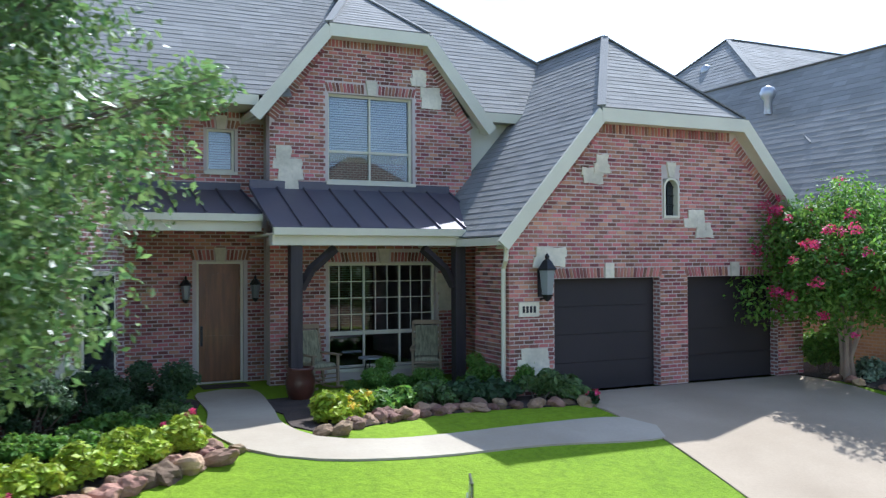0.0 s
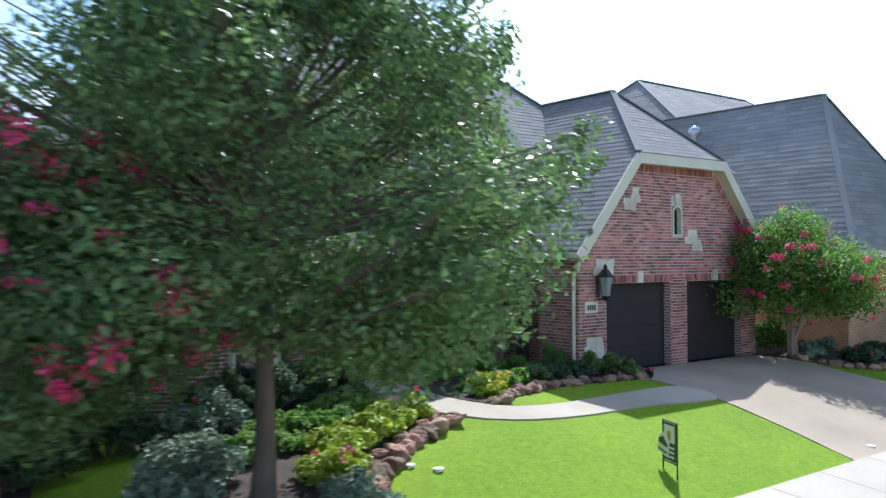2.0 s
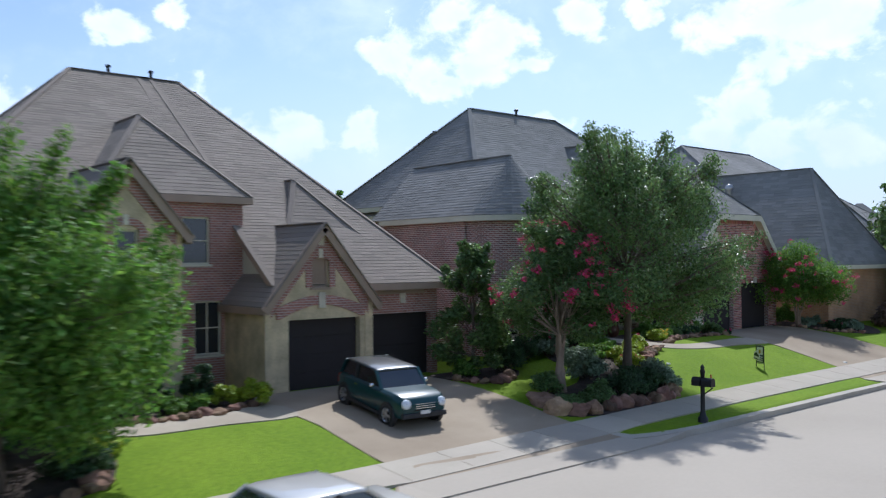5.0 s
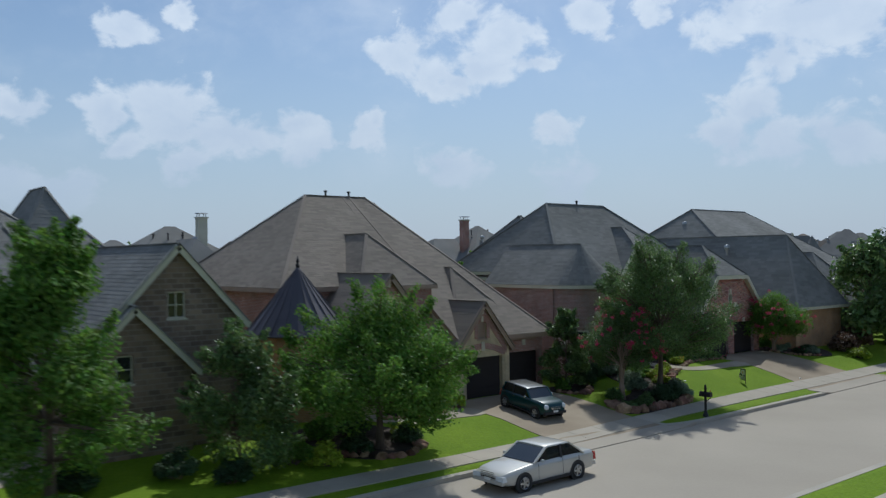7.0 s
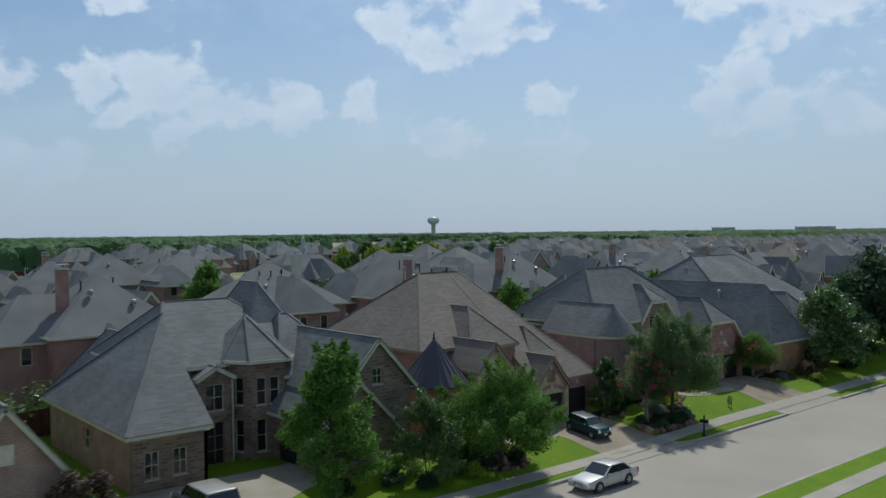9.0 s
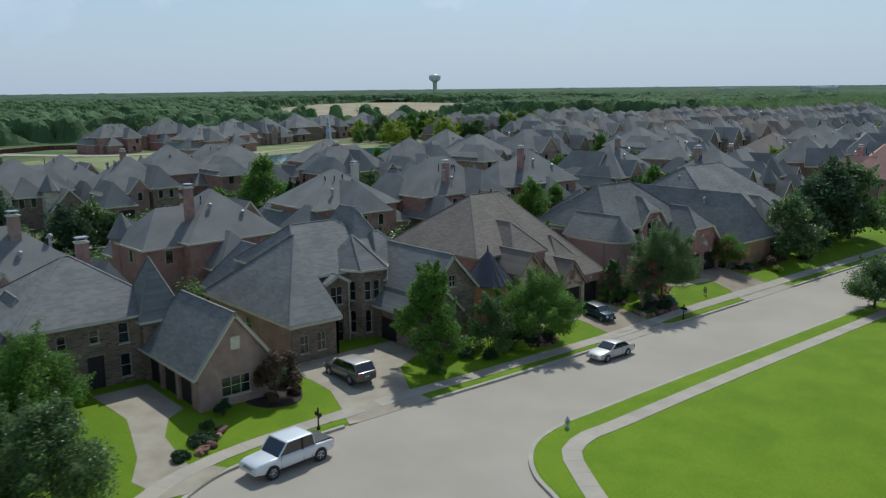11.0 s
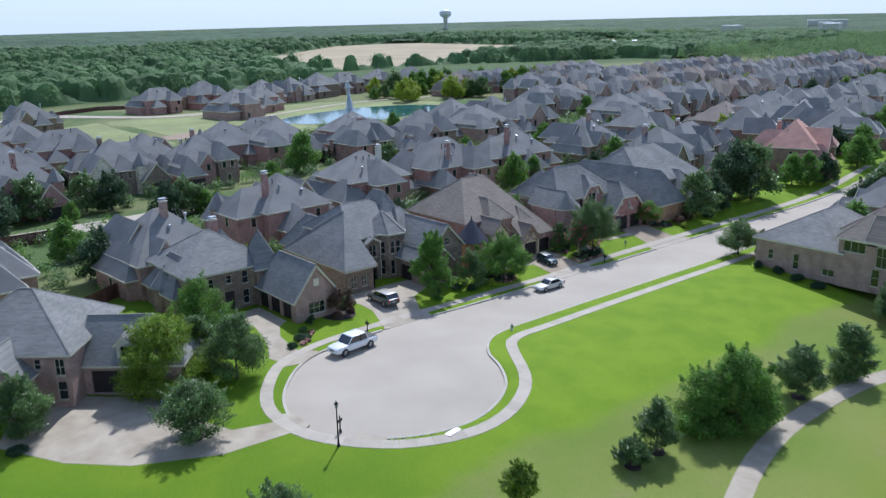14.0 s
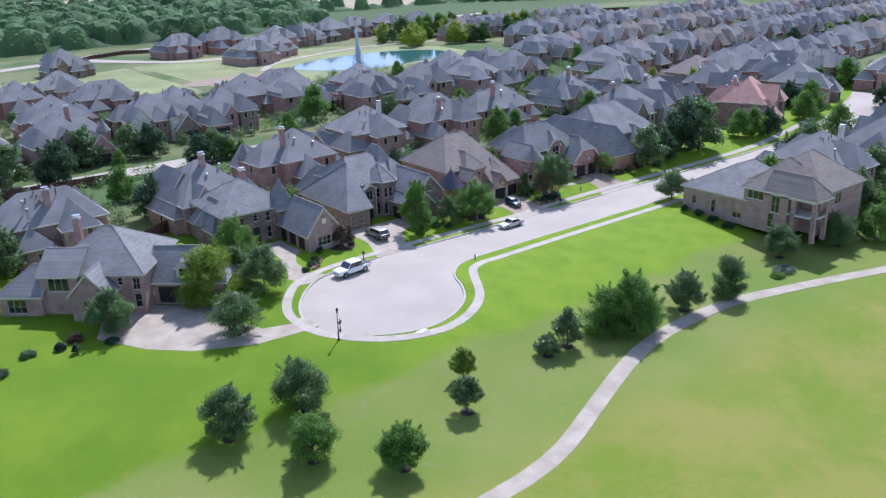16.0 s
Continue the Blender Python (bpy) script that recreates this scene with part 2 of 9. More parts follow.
SHINGLE_BROWN = mat("brown_asphalt_shingle", (0.25, 0.208, 0.166), 0.92, vary=0.1, scale=0.35, fine=26, bump=0.5, island=0.13)
SHINGLE_RED = mat("terracotta_roof_tile", (0.5, 0.27, 0.2), 0.85, vary=0.16, scale=0.6, fine=22, bump=0.5)
TRIM = mat("cream_painted_trim", (0.62, 0.58, 0.44), 0.55, vary=0.06, scale=1.2, fine=30, bump=0.05)
TRIM_BROWN = mat("tan_painted_trim", (0.36, 0.26, 0.19), 0.6, vary=0.1, scale=1.2, fine=30, bump=0.05)
STUCCO = mat("cream_stucco", (0.6, 0.57, 0.46), 0.9, vary=0.08, scale=0.8, fine=60, bump=0.3)
DARK_DOOR = mat("dark_brown_door_paint", (0.024, 0.018, 0.018), 0.7, vary=0.15, scale=1, fine=30, bump=0.1)
METAL_ROOF = mat("bronze_standing_seam", (0.11, 0.1, 0.115), 0.55, metal=0.35, vary=0.12, scale=0.7, fine=12, bump=0.03)
CONCRETE = mat("pale_concrete", (0.37, 0.305, 0.22), 0.85, vary=0.12, scale=0.5, fine=22, bump=0.12, tint=(0.4, 0.345, 0.26))
DRIVE_CONCRETE = mat("tan_broomed_concrete", (0.325, 0.25, 0.165), 0.88, vary=0.14, scale=0.45, fine=24, bump=0.15, tint=(0.35, 0.28, 0.195))
CONCRETE_SLAB = mat("pavement_concrete", (0.43, 0.375, 0.295), 0.85, vary=0.1, scale=0.6, fine=18, bump=0.15, obj_random=0.07)
ROAD = mat("street_concrete", (0.4, 0.345, 0.27), 0.85, vary=0.07, scale=0.12, fine=9, bump=0.12, tint=(0.42, 0.365, 0.29))
KERB = mat("kerb_concrete", (0.45, 0.405, 0.33), 0.85, vary=0.12, scale=0.8, fine=18, bump=0.15)
MULCH = mat("dark_bark_mulch", (0.05, 0.034, 0.025), 0.95, vary=0.4, scale=3, fine=30, bump=1.0)
SOIL = mat("bare_soil", (0.3, 0.22, 0.15), 0.95, vary=0.2, scale=1, fine=30, bump=0.6)
BARK = mat("grey_brown_bark", (0.15, 0.115, 0.085), 0.95, vary=0.35, scale=4, fine=30, bump=0.8, stretch=(1, 1, 0.3))
BARK_PALE = mat("smooth_tan_bark", (0.3, 0.22, 0.16), 0.8, vary=0.25, scale=4, fine=20, bump=0.3, stretch=(1, 1, 0.3))
LEAF = mat("oak_leaf", (0.145, 0.235, 0.075), 0.36, vary=0.25, scale=0.5, fine=3, bump=0, island=0.45, translucent=0.5, tint=(0.15, 0.235, 0.075))
LEAF_DARK = mat("dark_leaf", (0.065, 0.12, 0.05), 0.6, vary=0.25, scale=0.5, fine=3, bump=0, island=0.45, translucent=0.5)
LEAF_FRESH = mat("fresh_green_leaf", (0.15, 0.28, 0.042), 0.6, vary=0.25, scale=0.5, fine=3, bump=0, island=0.4, translucent=0.5)
LEAF_OLIVE = mat("yellow_green_leaf", (0.23, 0.33, 0.03), 0.55, vary=0.25, scale=0.5, fine=3, bump=0, island=0.35, translucent=0.45)
LEAF_LIME = mat("lime_yellow_leaf", (0.34, 0.43, 0.03), 0.55, vary=0.25, scale=0.5, fine=3, bump=0, island=0.35, translucent=0.3)
LEAF_RUST = mat("bronze_leaf", (0.12, 0.07, 0.04), 0.55, vary=0.3, scale=0.5, fine=3, bump=0, island=0.45, translucent=0.25)
LEAF_SILVER = mat("silver_green_leaf", (0.2, 0.27, 0.17), 0.6, vary=0.25, scale=0.5, fine=3, bump=0, island=0.35, translucent=0.2)
PETAL_PINK = mat("pink_petal", (0.62, 0.06, 0.16), 0.6, vary=0.2, scale=2, fine=8, bump=0, island=0.35, translucent=0.3)
PETAL_YELLOW = mat("yellow_petal", (0.7, 0.5, 0.04), 0.6, vary=0.2, scale=2, fine=8, bump=0, island=0.25, translucent=0.3)
ROCK = mat("brown_field_stone", (0.17, 0.085, 0.05), 0.9, vary=0.35, scale=1.6, fine=14, bump=0.9, obj_random=0.5, tint=(0.27, 0.165, 0.105))
WHITE_PAINT = mat("white_paint", (0.75, 0.75, 0.72), 0.45, vary=0.04, scale=1, fine=20, bump=0.02)
BLACK_METAL = mat("black_iron", (0.018, 0.018, 0.02), 0.45, metal=0.3, vary=0.2, scale=3, fine=30, bump=0.1)
STEEL = mat("galvanised_steel", (0.45, 0.46, 0.47), 0.4, metal=0.8, vary=0.15, scale=3, fine=30, bump=0.05)
WOOD_DOOR = mat("stained_oak", (0.19, 0.075, 0.025), 0.4, vary=0.3, scale=2.5, fine=18, bump=0.1, stretch=(6, 6, 0.5), coat=0.3)
WOOD_DARK = mat("dark_stained_timber", (0.035, 0.027, 0.028), 0.65, vary=0.3, scale=2.5, fine=18, bump=0.2, stretch=(5, 5, 0.5))
FENCE_WOOD = mat("brown_stained_fence", (0.11, 0.05, 0.035), 0.85, vary=0.3, scale=1.5, fine=18, bump=0.3, island=0.25)
GLASS = glass_mat("window_glass")
GLASS_DARK = mat("dark_window_glass", (0.018, 0.022, 0.026), 0.06, vary=0.2, scale=0.6, fine=2, bump=0, spec=0.8)
BLIND = mat("white_blind_slats", (0.85, 0.86, 0.86), 0.7, vary=0.05, scale=2, fine=20, bump=0)
WATER = mat("pond_water", (0.03, 0.13, 0.14), 0.08, vary=0.2, scale=0.05, fine=1.5, bump=0.15, spec=0.6)


# ---- building helpers ----
class Geo:
    """A plain mesh being put together."""

    def __init__(self):
        self.v, self.f = [], []

    def poly(self, pts):
        n = len(self.v)
        self.v.extend([tuple(p) for p in pts])
        self.f.append(tuple(range(n, n + len(pts))))

    def box(self, x0, x1, y0, y1, z0, z1, taper=0.0):
        n = len(self.v)
        t = taper
        self.v += [(x0, y0, z0), (x1, y0, z0), (x1, y1, z0), (x0, y1, z0), (x0 + t, y0 + t, z1), (x1 - t, y0 + t, z1), (x1 - t, y1 - t, z1), (x0 + t, y1 - t, z1)]
        self.f += [tuple(n + k for k in q) for q in ((0, 3, 2, 1), (4, 5, 6, 7), (0, 1, 5, 4), (1, 2, 6, 5), (2, 3, 7, 6), (3, 0, 4, 7))]
        return self

    def bar(self, a, b, w, h=None):
        """A square bar from a to b."""
        a, b = Vector(a), Vector(b)
        d = (b - a).normalized()
        s = d.cross(Vector((0, 0, 1)))
        s = s.normalized() if s.length > 1e-4 else Vector((1, 0, 0))
        u = s.cross(d)
        s, u = s * w / 2, u * (h or w) / 2
        n = len(self.v)
        for p in (a, b):
            self.v += [tuple(p + k) for k in (-s - u, s - u, s + u, -s + u)]
        self.f += [tuple(n + k for k in q) for q in ((0, 1, 2, 3), (7, 6, 5, 4), (0, 4, 5, 1), (1, 5, 6, 2), (2, 6, 7, 3), (3, 7, 4, 0))]
        return self

    def tube(self, pts, radii, seg=8, cap=True):
        rings = []
        for i, p in enumerate(pts):
            p = Vector(p)
            d = (Vector(pts[min(i + 1, len(pts) - 1)]) - Vector(pts[max(i - 1, 0)])).normalized()
            s = d.cross(Vector((0.3, 1, 0.1))).normalized()
            u = s.cross(d)
            n = len(self.v)
            for k in range(seg):
                a = 2 * math.pi * k / seg
                self.v.append(tuple(p + (s * math.cos(a) + u * math.sin(a)) * radii[i]))
            rings.append(n)
        for a, b in zip(rings, rings[1:]):
            for k in range(seg):
                self.f.append((a + k, a + (k + 1) % seg, b + (k + 1) % seg, b + k))
        if cap:
            self.f.append(tuple(rings[0] + k for k in reversed(range(seg))))
            self.f.append(tuple(rings[-1] + k for k in range(seg)))
        return self

    def lathe(self, prof, cx=0, cy=0, seg=16, arc=(0, 2 * math.pi)):
        """A turned body: prof is (radius, z) from the bottom up."""
        closed = abs(arc[1] - arc[0] - 2 * math.pi) < 1e-6
        cols = seg if closed else seg + 1
        n = len(self.v)
        for r, z in prof:
            for k in range(cols):
                a = arc[0] + (arc[1] - arc[0]) * k / seg
                self.v.append((cx + r * math.cos(a), cy + r * math.sin(a), z))
        for i in range(len(prof) - 1):
            for k in range(seg):
                k2 = (k + 1) % cols
                self.f.append((n + i * cols + k, n + i * cols + k2, n + (i + 1) * cols + k2, n + (i + 1) * cols + k))
        return self

    def prism(self, outline, y0, y1):
        """An outline in (x, z) drawn out from y0 to y1."""
        n, k = len(self.v), len(outline)
        self.v += [(x, y0, z) for x, z in outline] + [(x, y1, z) for x, z in outline]
        self.f.append(tuple(n + i for i in range(k)))
        self.f.append(tuple(n + k + i for i in reversed(range(k))))
        for i in range(k):
            j = (i + 1) % k
            self.f.append((n + i, n + k + i, n + k + j, n + j))
        return self

    def moved(self, m):
        self.v = [tuple(m @ Vector(p)) for p in self.v]
        return self


def mesh_of(name, g, material, smooth=False):
    me = bpy.data.meshes.new(name)
    if isinstance(g, Geo):
        me.from_pydata(g.v, [], g.f)
        bm = bmesh.new()
        bm.from_mesh(me)
        if len(bm.verts) < 6000:
            bmesh.ops.remove_doubles(bm, verts=bm.verts, dist=0.0004)
        bmesh.ops.recalc_face_normals(bm, faces=bm.faces) if len(bm.faces) < 20000 else None
        bm.to_mesh(me)
        bm.free()
    else:
        me.from_pydata(g[0].tolist(), [], g[1].tolist())
    if material:
        me.materials.append(material)
    if smooth:
        me.shade_smooth()
    return me


def part(name, g, material, parent, label="", world=False, smooth=False, bevel=0.0, kind=""):
    """One mesh under a thing or a part."""
    if world:
        inv = parent.matrix_world.inverted()
        g.v = [tuple(inv @ Vector(p)) for p in g.v]
    ob = new(name, mesh_of(name, g, material, smooth))
    ob.parent = parent
    if bevel:
        b = ob.modifiers.new("worn_edge", "BEVEL")
        b.width, b.segments, b.limit_method = bevel, 2, "ANGLE"
    return tagged(ob, label, kind=kind)


def thing(name, label, category, at=(0, 0, 0), yaw=0.0, group="", kind=""):
    e = new(name)
    e.matrix_world = pose(*at, 0, 0, yaw)
    e.matrix_basis = pose(*at, 0, 0, yaw)
    e.empty_display_size = 0.3
    return tagged(e, label, category, group, kind)


def solid(name, g, material, label, category, at=(0, 0, 0), yaw=0.0, group="", kind="", smooth=False, bevel=0.0):
    """A thing that is one mesh."""
    ob = new(name, mesh_of(name, g, material, smooth))
    ob.matrix_basis = pose(*at, 0, 0, yaw)
    if bevel:
        b = ob.modifiers.new("worn_edge", "BEVEL")
        b.width, b.segments, b.limit_method = bevel, 2, "ANGLE"
    return tagged(ob, label, category, group, kind)


def clip2(poly, a, b, c):
    """The part of a convex 2D outline where a*x + b*y <= c."""
    out = []
    for i, p in enumerate(poly):
        q = poly[(i + 1) % len(poly)]
        dp, dq = a * p[0] + b * p[1] - c, a * q[0] + b * q[1] - c
        if dp <= 0:
            out.append(p)
        if dp * dq < 0:
            t = dp / (dp - dq)
            out.append((p[0] + t * (q[0] - p[0]), p[1] + t * (q[1] - p[1])))
    return out


def shingles(g, pts, course=0.2, lift=0.007, tab=0.0, rng=None):
    """Overlapping courses over a flat roof face given by its corners."""
    P = [Vector(p) for p in pts]
    n = (P[1] - P[0]).cross(P[2] - P[0]).normalized()
    if n.z < 0:
        n = -n
    h = Vector((0, 0, 1)).cross(n).normalized()
    s = n.cross(h)
    O = P[0]
    q = [((p - O).dot(h), (p - O).dot(s)) for p in P]
    lo, hi = min(b for a, b in q), max(b for a, b in q)
    k = max(1, round((hi - lo) / course))
    st = (hi - lo) / k
    back = lambda a, b, w: O + h * a + s * b + n * w
    for i in range(k):
        b0, b1 = lo + i * st, lo + (i + 1) * st
        band = clip2(clip2(q, 0, -1, -b0 + 1e-6), 0, 1, b1 - 1e-6)
        if len(band) < 3:
            continue
        cells = [band]
        if tab:
            u0, u1 = min(a for a, b in band), max(a for a, b in band)
            cells, u = [], math.floor(u0 / tab) * tab + (i * 0.37 % 1) * tab - tab
            while u < u1:
                w = tab * rng.uniform(0.7, 1.3)
                c = clip2(clip2(band, -1, 0, -u), 1, 0, u + w)
                if len(c) >= 3:
                    cells.append(c)
                u += w
        for c in cells:
            up = lift * (rng.uniform(0.7, 1.5) if tab else 1)
            lift_at = lambda b: up * (1 - (b - b0) / st) + 0.002
            g.poly([back(a, b, lift_at(b)) for a, b in c])
            low = [(a, b) for a, b in c if b < b0 + 1e-4]
            if len(low) == 2:
                (a0, _), (a1, _) = low
                g.poly([back(a0, b0, -0.02), back(a1, b0, -0.02), back(a1, b0, up), back(a0, b0, up)])


def panel(g, P, U, N_, outline, holes=(), t=0.25):
    """A thick wall on the line from P along U, facing N_, with a convex outline in (along, up) and rectangular openings through it."""
    P, U, N_ = Vector(P), Vector(U), Vector(N_)
    Z = Vector((0, 0, 1))
    us = sorted({min(a for a, b in outline), max(a for a, b in outline), *[h for o in holes for h in o[:2]]})
    vs = sorted({min(b for a, b in outline), max(b for a, b in outline), *[h for o in holes for h in o[2:4]]})
    at = lambda a, b, d: P + U * a + Z * b - N_ * d
    for u0, u1 in zip(us, us[1:]):
        for v0, v1 in zip(vs, vs[1:]):
            um, vm = (u0 + u1) / 2, (v0 + v1) / 2
            if any(o[0] < um < o[1] and o[2] < vm < o[3] for o in holes):
                continue
            c = list(outline)
            for a, b, cc in ((-1, 0, -u0), (1, 0, u1), (0, -1, -v0), (0, 1, v1)):
                c = clip2(c, a, b, cc) if c else c
            if len(c) >= 3:
                g.poly([at(a, b, 0) for a, b in c])
                g.poly([at(a, b, t) for a, b in reversed(c)])
    k = len(outline)
    for i in range(k):
        a, b = outline[i], outline[(i + 1) % k]
        g.poly([at(*a, 0), at(*a, t), at(*b, t), at(*b, 0)])
    for u0, u1, v0, v1, *_ in holes:
        for (a, b), (c, d) in (((u0, v0), (u1, v0)), ((u1, v0), (u1, v1)), ((u1, v1), (u0, v1)), ((u0, v1), (u0, v0))):
            g.poly([at(a, b, 0), at(c, d, 0), at(c, d, t), at(a, b, t)])


def window(house, P, U, N_, u0, u1, v0, v1, cols=1, rows=2, material=None, glass=None, blind=0.0, deep=0.1, bar=0.05, sill=True, name="window"):
    """A framed window in an opening: frame, bars, pane, sill and, where blind is set, slats behind it."""
    P, U, N_ = Vector(P), Vector(U), Vector(N_)
    m = Matrix((U, N_, Vector((0, 0, 1)))).transposed().to_4x4()
    m.translation = P + U * u0 - N_ * deep
    w, h = u1 - u0, v1 - v0
    g = Geo()
    nets = []
    for i in range(cols):
        for j in range(rows):
            p0, p1 = (bar if i == 0 else w * i / cols + bar * 0.35), (w - bar if i == cols - 1 else w * (i + 1) / cols - bar * 0.35)
            q0, q1 = (v0 + bar if j == 0 else v0 + h * j / rows + bar * 0.3), (v1 - bar if j == rows - 1 else v0 + h * (j + 1) / rows - bar * 0.3)
            nets.append((p0, p1, q0, q1))
    panel(g, (0, 0.02, 0), (1, 0, 0), (0, 1, 0), [(0, v0), (w, v0), (w, v1), (0, v1)], nets, 0.07)
    frame_part = part(name, g.moved(m), material or TRIM, house, "window with glazing bars")
    pane = part("pane", Geo().box(bar * 0.5, w - bar * 0.5, -0.035, -0.027, v0 + bar * 0.5, v1 - bar * 0.5).moved(m), glass or GLASS_DARK, frame_part, "dark reflecting glass")
    pane.visible_shadow = glass is None
    if sill:
        part("sill", Geo().box(-0.05, w + 0.05, 0.02, deep + 0.05, v0 - 0.07, v0).moved(m), material or TRIM, frame_part)
    if blind:
        b = Geo()
        k = int(h * blind / 0.05)
        for i in range(k):
            b.box(bar, w - bar, -0.14, -0.1, v1 - 0.05 - i * 0.05 - 0.034, v1 - 0.05 - i * 0.05, 0.0)
        part("blind", b.moved(m), BLIND, frame_part, "white slatted blind")
    return frame_part


def garage_door(house, P, U, N_, u0, u1, v0, v1, deep=0.22, material=None, arch=False):
    """A sectional door with raised panels and hinges' straps."""
    P, U, N_ = Vector(P), Vector(U), Vector(N_)
    m = Matrix((U, N_, Vector((0, 0, 1)))).transposed().to_4x4()
    m.translation = P + U * u0 - N_ * deep
    w, h = u1 - u0, v1 - v0
    door = part("garage_door", Geo().box(0, w, -0.06, -0.02, v0, v1).moved(m), material or DARK_DOOR, house, "closed dark sectional garage door")
    for i in range(4):
        z0 = v0 + h * i / 4
        part("door_section", Geo().box(0.004, w - 0.004, -0.02, 0.0, z0 + 0.006, z0 + h / 4 - 0.006, 0.002).moved(m), material or DARK_DOOR, door)
    return door


SIDES = {"s": ((1, 0), (0, -1)), "e": ((0, 1), (1, 0)), "n": ((-1, 0), (0, 1)), "w": ((0, -1), (-1, 0))}


def roof_faces(x0, x1, y0, y1, ze, zr, axis, a, b):
    """Corners of the slopes of a ridged roof over a rectangle; a, b: how far the ridge stops short at its ends (0: gable)."""
    if axis == "x":
        ym = (y0 + y1) / 2
        A, B, C, D = (x0, y0, ze), (x1, y0, ze), (x1, y1, ze), (x0, y1, ze)
        R0, R1 = (x0 + a, ym, zr), (x1 - b, ym, zr)
        f = {"s": [A, B, R1, R0], "n": [C, D, R0, R1]}
        if b:
            f["e"] = [B, C, R1]
        if a:
            f["w"] = [D, A, R0]
    else:
        xm = (x0 + x1) / 2
        A, B, C, D = (x0, y0, ze), (x1, y0, ze), (x1, y1, ze), (x0, y1, ze)
        R0, R1 = (xm, y0 + a, zr), (xm, y1 - b, zr)
        f = {"e": [B, C, R1, R0], "w": [D, A, R0, R1]}
        if a:
            f["s"] = [A, B, R0]
        if b:
            f["n"] = [C, D, R1]
    return {k: [p for i, p in enumerate(v) if p != v[i - 1]] for k, v in f.items()}


def block(house, x0, x1, y0, y1, z0, ze, zr, axis="x", a=None, b=None, over=0.4, wall=None, roof=None, trim=None, holes=None, course=0.2, tab=0.55,
          fit_out=True, caps=True, fascia=0.2, sides="sewn"):
    """One mass of a house: four thick walls with openings, and a shingled roof with eaves, fascia and ridge caps."""
    wall, roof, trim, holes = wall or BRICK_PINK, roof or SHINGLE, trim or TRIM, holes or {}
    half = ((y1 - y0) if axis == "x" else (x1 - x0)) / 2
    slope = (zr - ze) / half
    a = half if a is None else a
    b = half if b is None else b
    g = Geo()
    corner = {"s": (x0, y0), "e": (x1, y0), "n": (x1, y1), "w": (x0, y1)}
    length = {"s": x1 - x0, "n": x1 - x0, "e": y1 - y0, "w": y1 - y0}
    for k in sides:
        U, N_ = SIDES[k]
        P = (*corner[k], z0)
        L = length[k]
        gable = (axis == "x" and ((k == "w" and a == 0) or (k == "e" and b == 0))) or (axis == "y" and ((k == "s" and a == 0) or (k == "n" and b == 0)))
        top = ze - z0
        out = [(0, -0.6), (L, -0.6), (L, top), (L / 2, zr - z0), (0, top)] if gable else [(0, -0.6), (L, -0.6), (L, top), (0, top)]
        if k in "ew":
            out = [(min(max(u, 0.25), L - 0.25) if not gable or v <= top else u, v) for u, v in out]
        g = Geo()
        panel(g, P, (*U, 0), (*N_, 0), out, holes.get(k, ()))
        part("wall", g, wall.get(k, BRICK_PINK) if isinstance(wall, dict) else wall, house)
        if fit_out:
            for hole in holes.get(k, ()):
                spec = hole[4] if len(hole) > 4 else {}
                if spec.get("kind") == "garage":
                    garage_door(house, P, (*U, 0), (*N_, 0), *hole[:4])
                elif spec.get("kind") != "open":
                    window(house, P, (*U, 0), (*N_, 0), *hole[:4], **{q: w for q, w in spec.items() if q != "kind"})
    # roof with its overhang
    drop = over * slope
    ox0, ox1, oy0, oy1 = x0 - over, x1 + over, y0 - over, y1 + over
    grow = lambda v: v + over if v else 0
    ends = (grow(a), grow(b))
    if axis == "x":
        ox0, ox1 = (ox0 if a else x0 - 0.25), (ox1 if b else x1 + 0.25)
    else:
        oy0, oy1 = (oy0 if a else y0 - 0.25), (oy1 if b else y1 + 0.25)
    faces = roof_faces(ox0, ox1, oy0, oy1, ze - drop, zr, axis, *ends)
    rg, sg = Geo(), Geo()
    rng = random.Random(int(abs(x0) * 100 + abs(y1) * 7))
    for f in faces.values():
        lifted = [(p[0], p[1], p[2] + 0.16) for p in f]
        rg.poly([(p[0], p[1], p[2] + 0.14) for p in f])
        shingles(sg, lifted, course, 0.006, tab, rng)
    part("roof", rg, roof, house, "steep shingled roof")
    part("shingles", sg, roof, house, kind="stuff")
    if caps:
        edges = set()
        for f in faces.values():
            for i, p in enumerate(f):
                q = f[(i + 1) % len(f)]
                if (p[2] + q[2]) / 2 > ze - drop + 0.05:
                    edges.add(tuple(sorted((p, q))))
        for p, q in edges:
            up = 0.175
            part("ridge_cap", Geo().bar((p[0], p[1], p[2] + up), (q[0], q[1], q[2] + up), 0.17, 0.03), roof, house)
    board = lambda p, q, hh: part("fascia", Geo().bar(p, q, 0.05, hh), trim, house)
    zb = ze - drop
    for k, (p, q) in {"s": ((ox0, oy0), (ox1, oy0)), "n": ((ox0, oy1), (ox1, oy1)), "w": ((ox0, oy0), (ox0, oy1)), "e": ((ox1, oy0), (ox1, oy1))}.items():
        gable = k not in faces
        if not gable:
            board((*p, zb + 0.14 - fascia / 2), (*q, zb + 0.14 - fascia / 2), fascia)
        elif axis == "x":
            for yy in (oy0, oy1):
                board((p[0], yy, zb + 0.03), (p[0], (oy0 + oy1) / 2, zr + 0.03), 0.26)
        else:
            for xx in (ox0, ox1):
                board((xx, p[1], zb + 0.03), ((ox0 + ox1) / 2, p[1], zr + 0.03), 0.26)
    # soffit boards
    zs = zb + 0.14 - fascia + 0.02
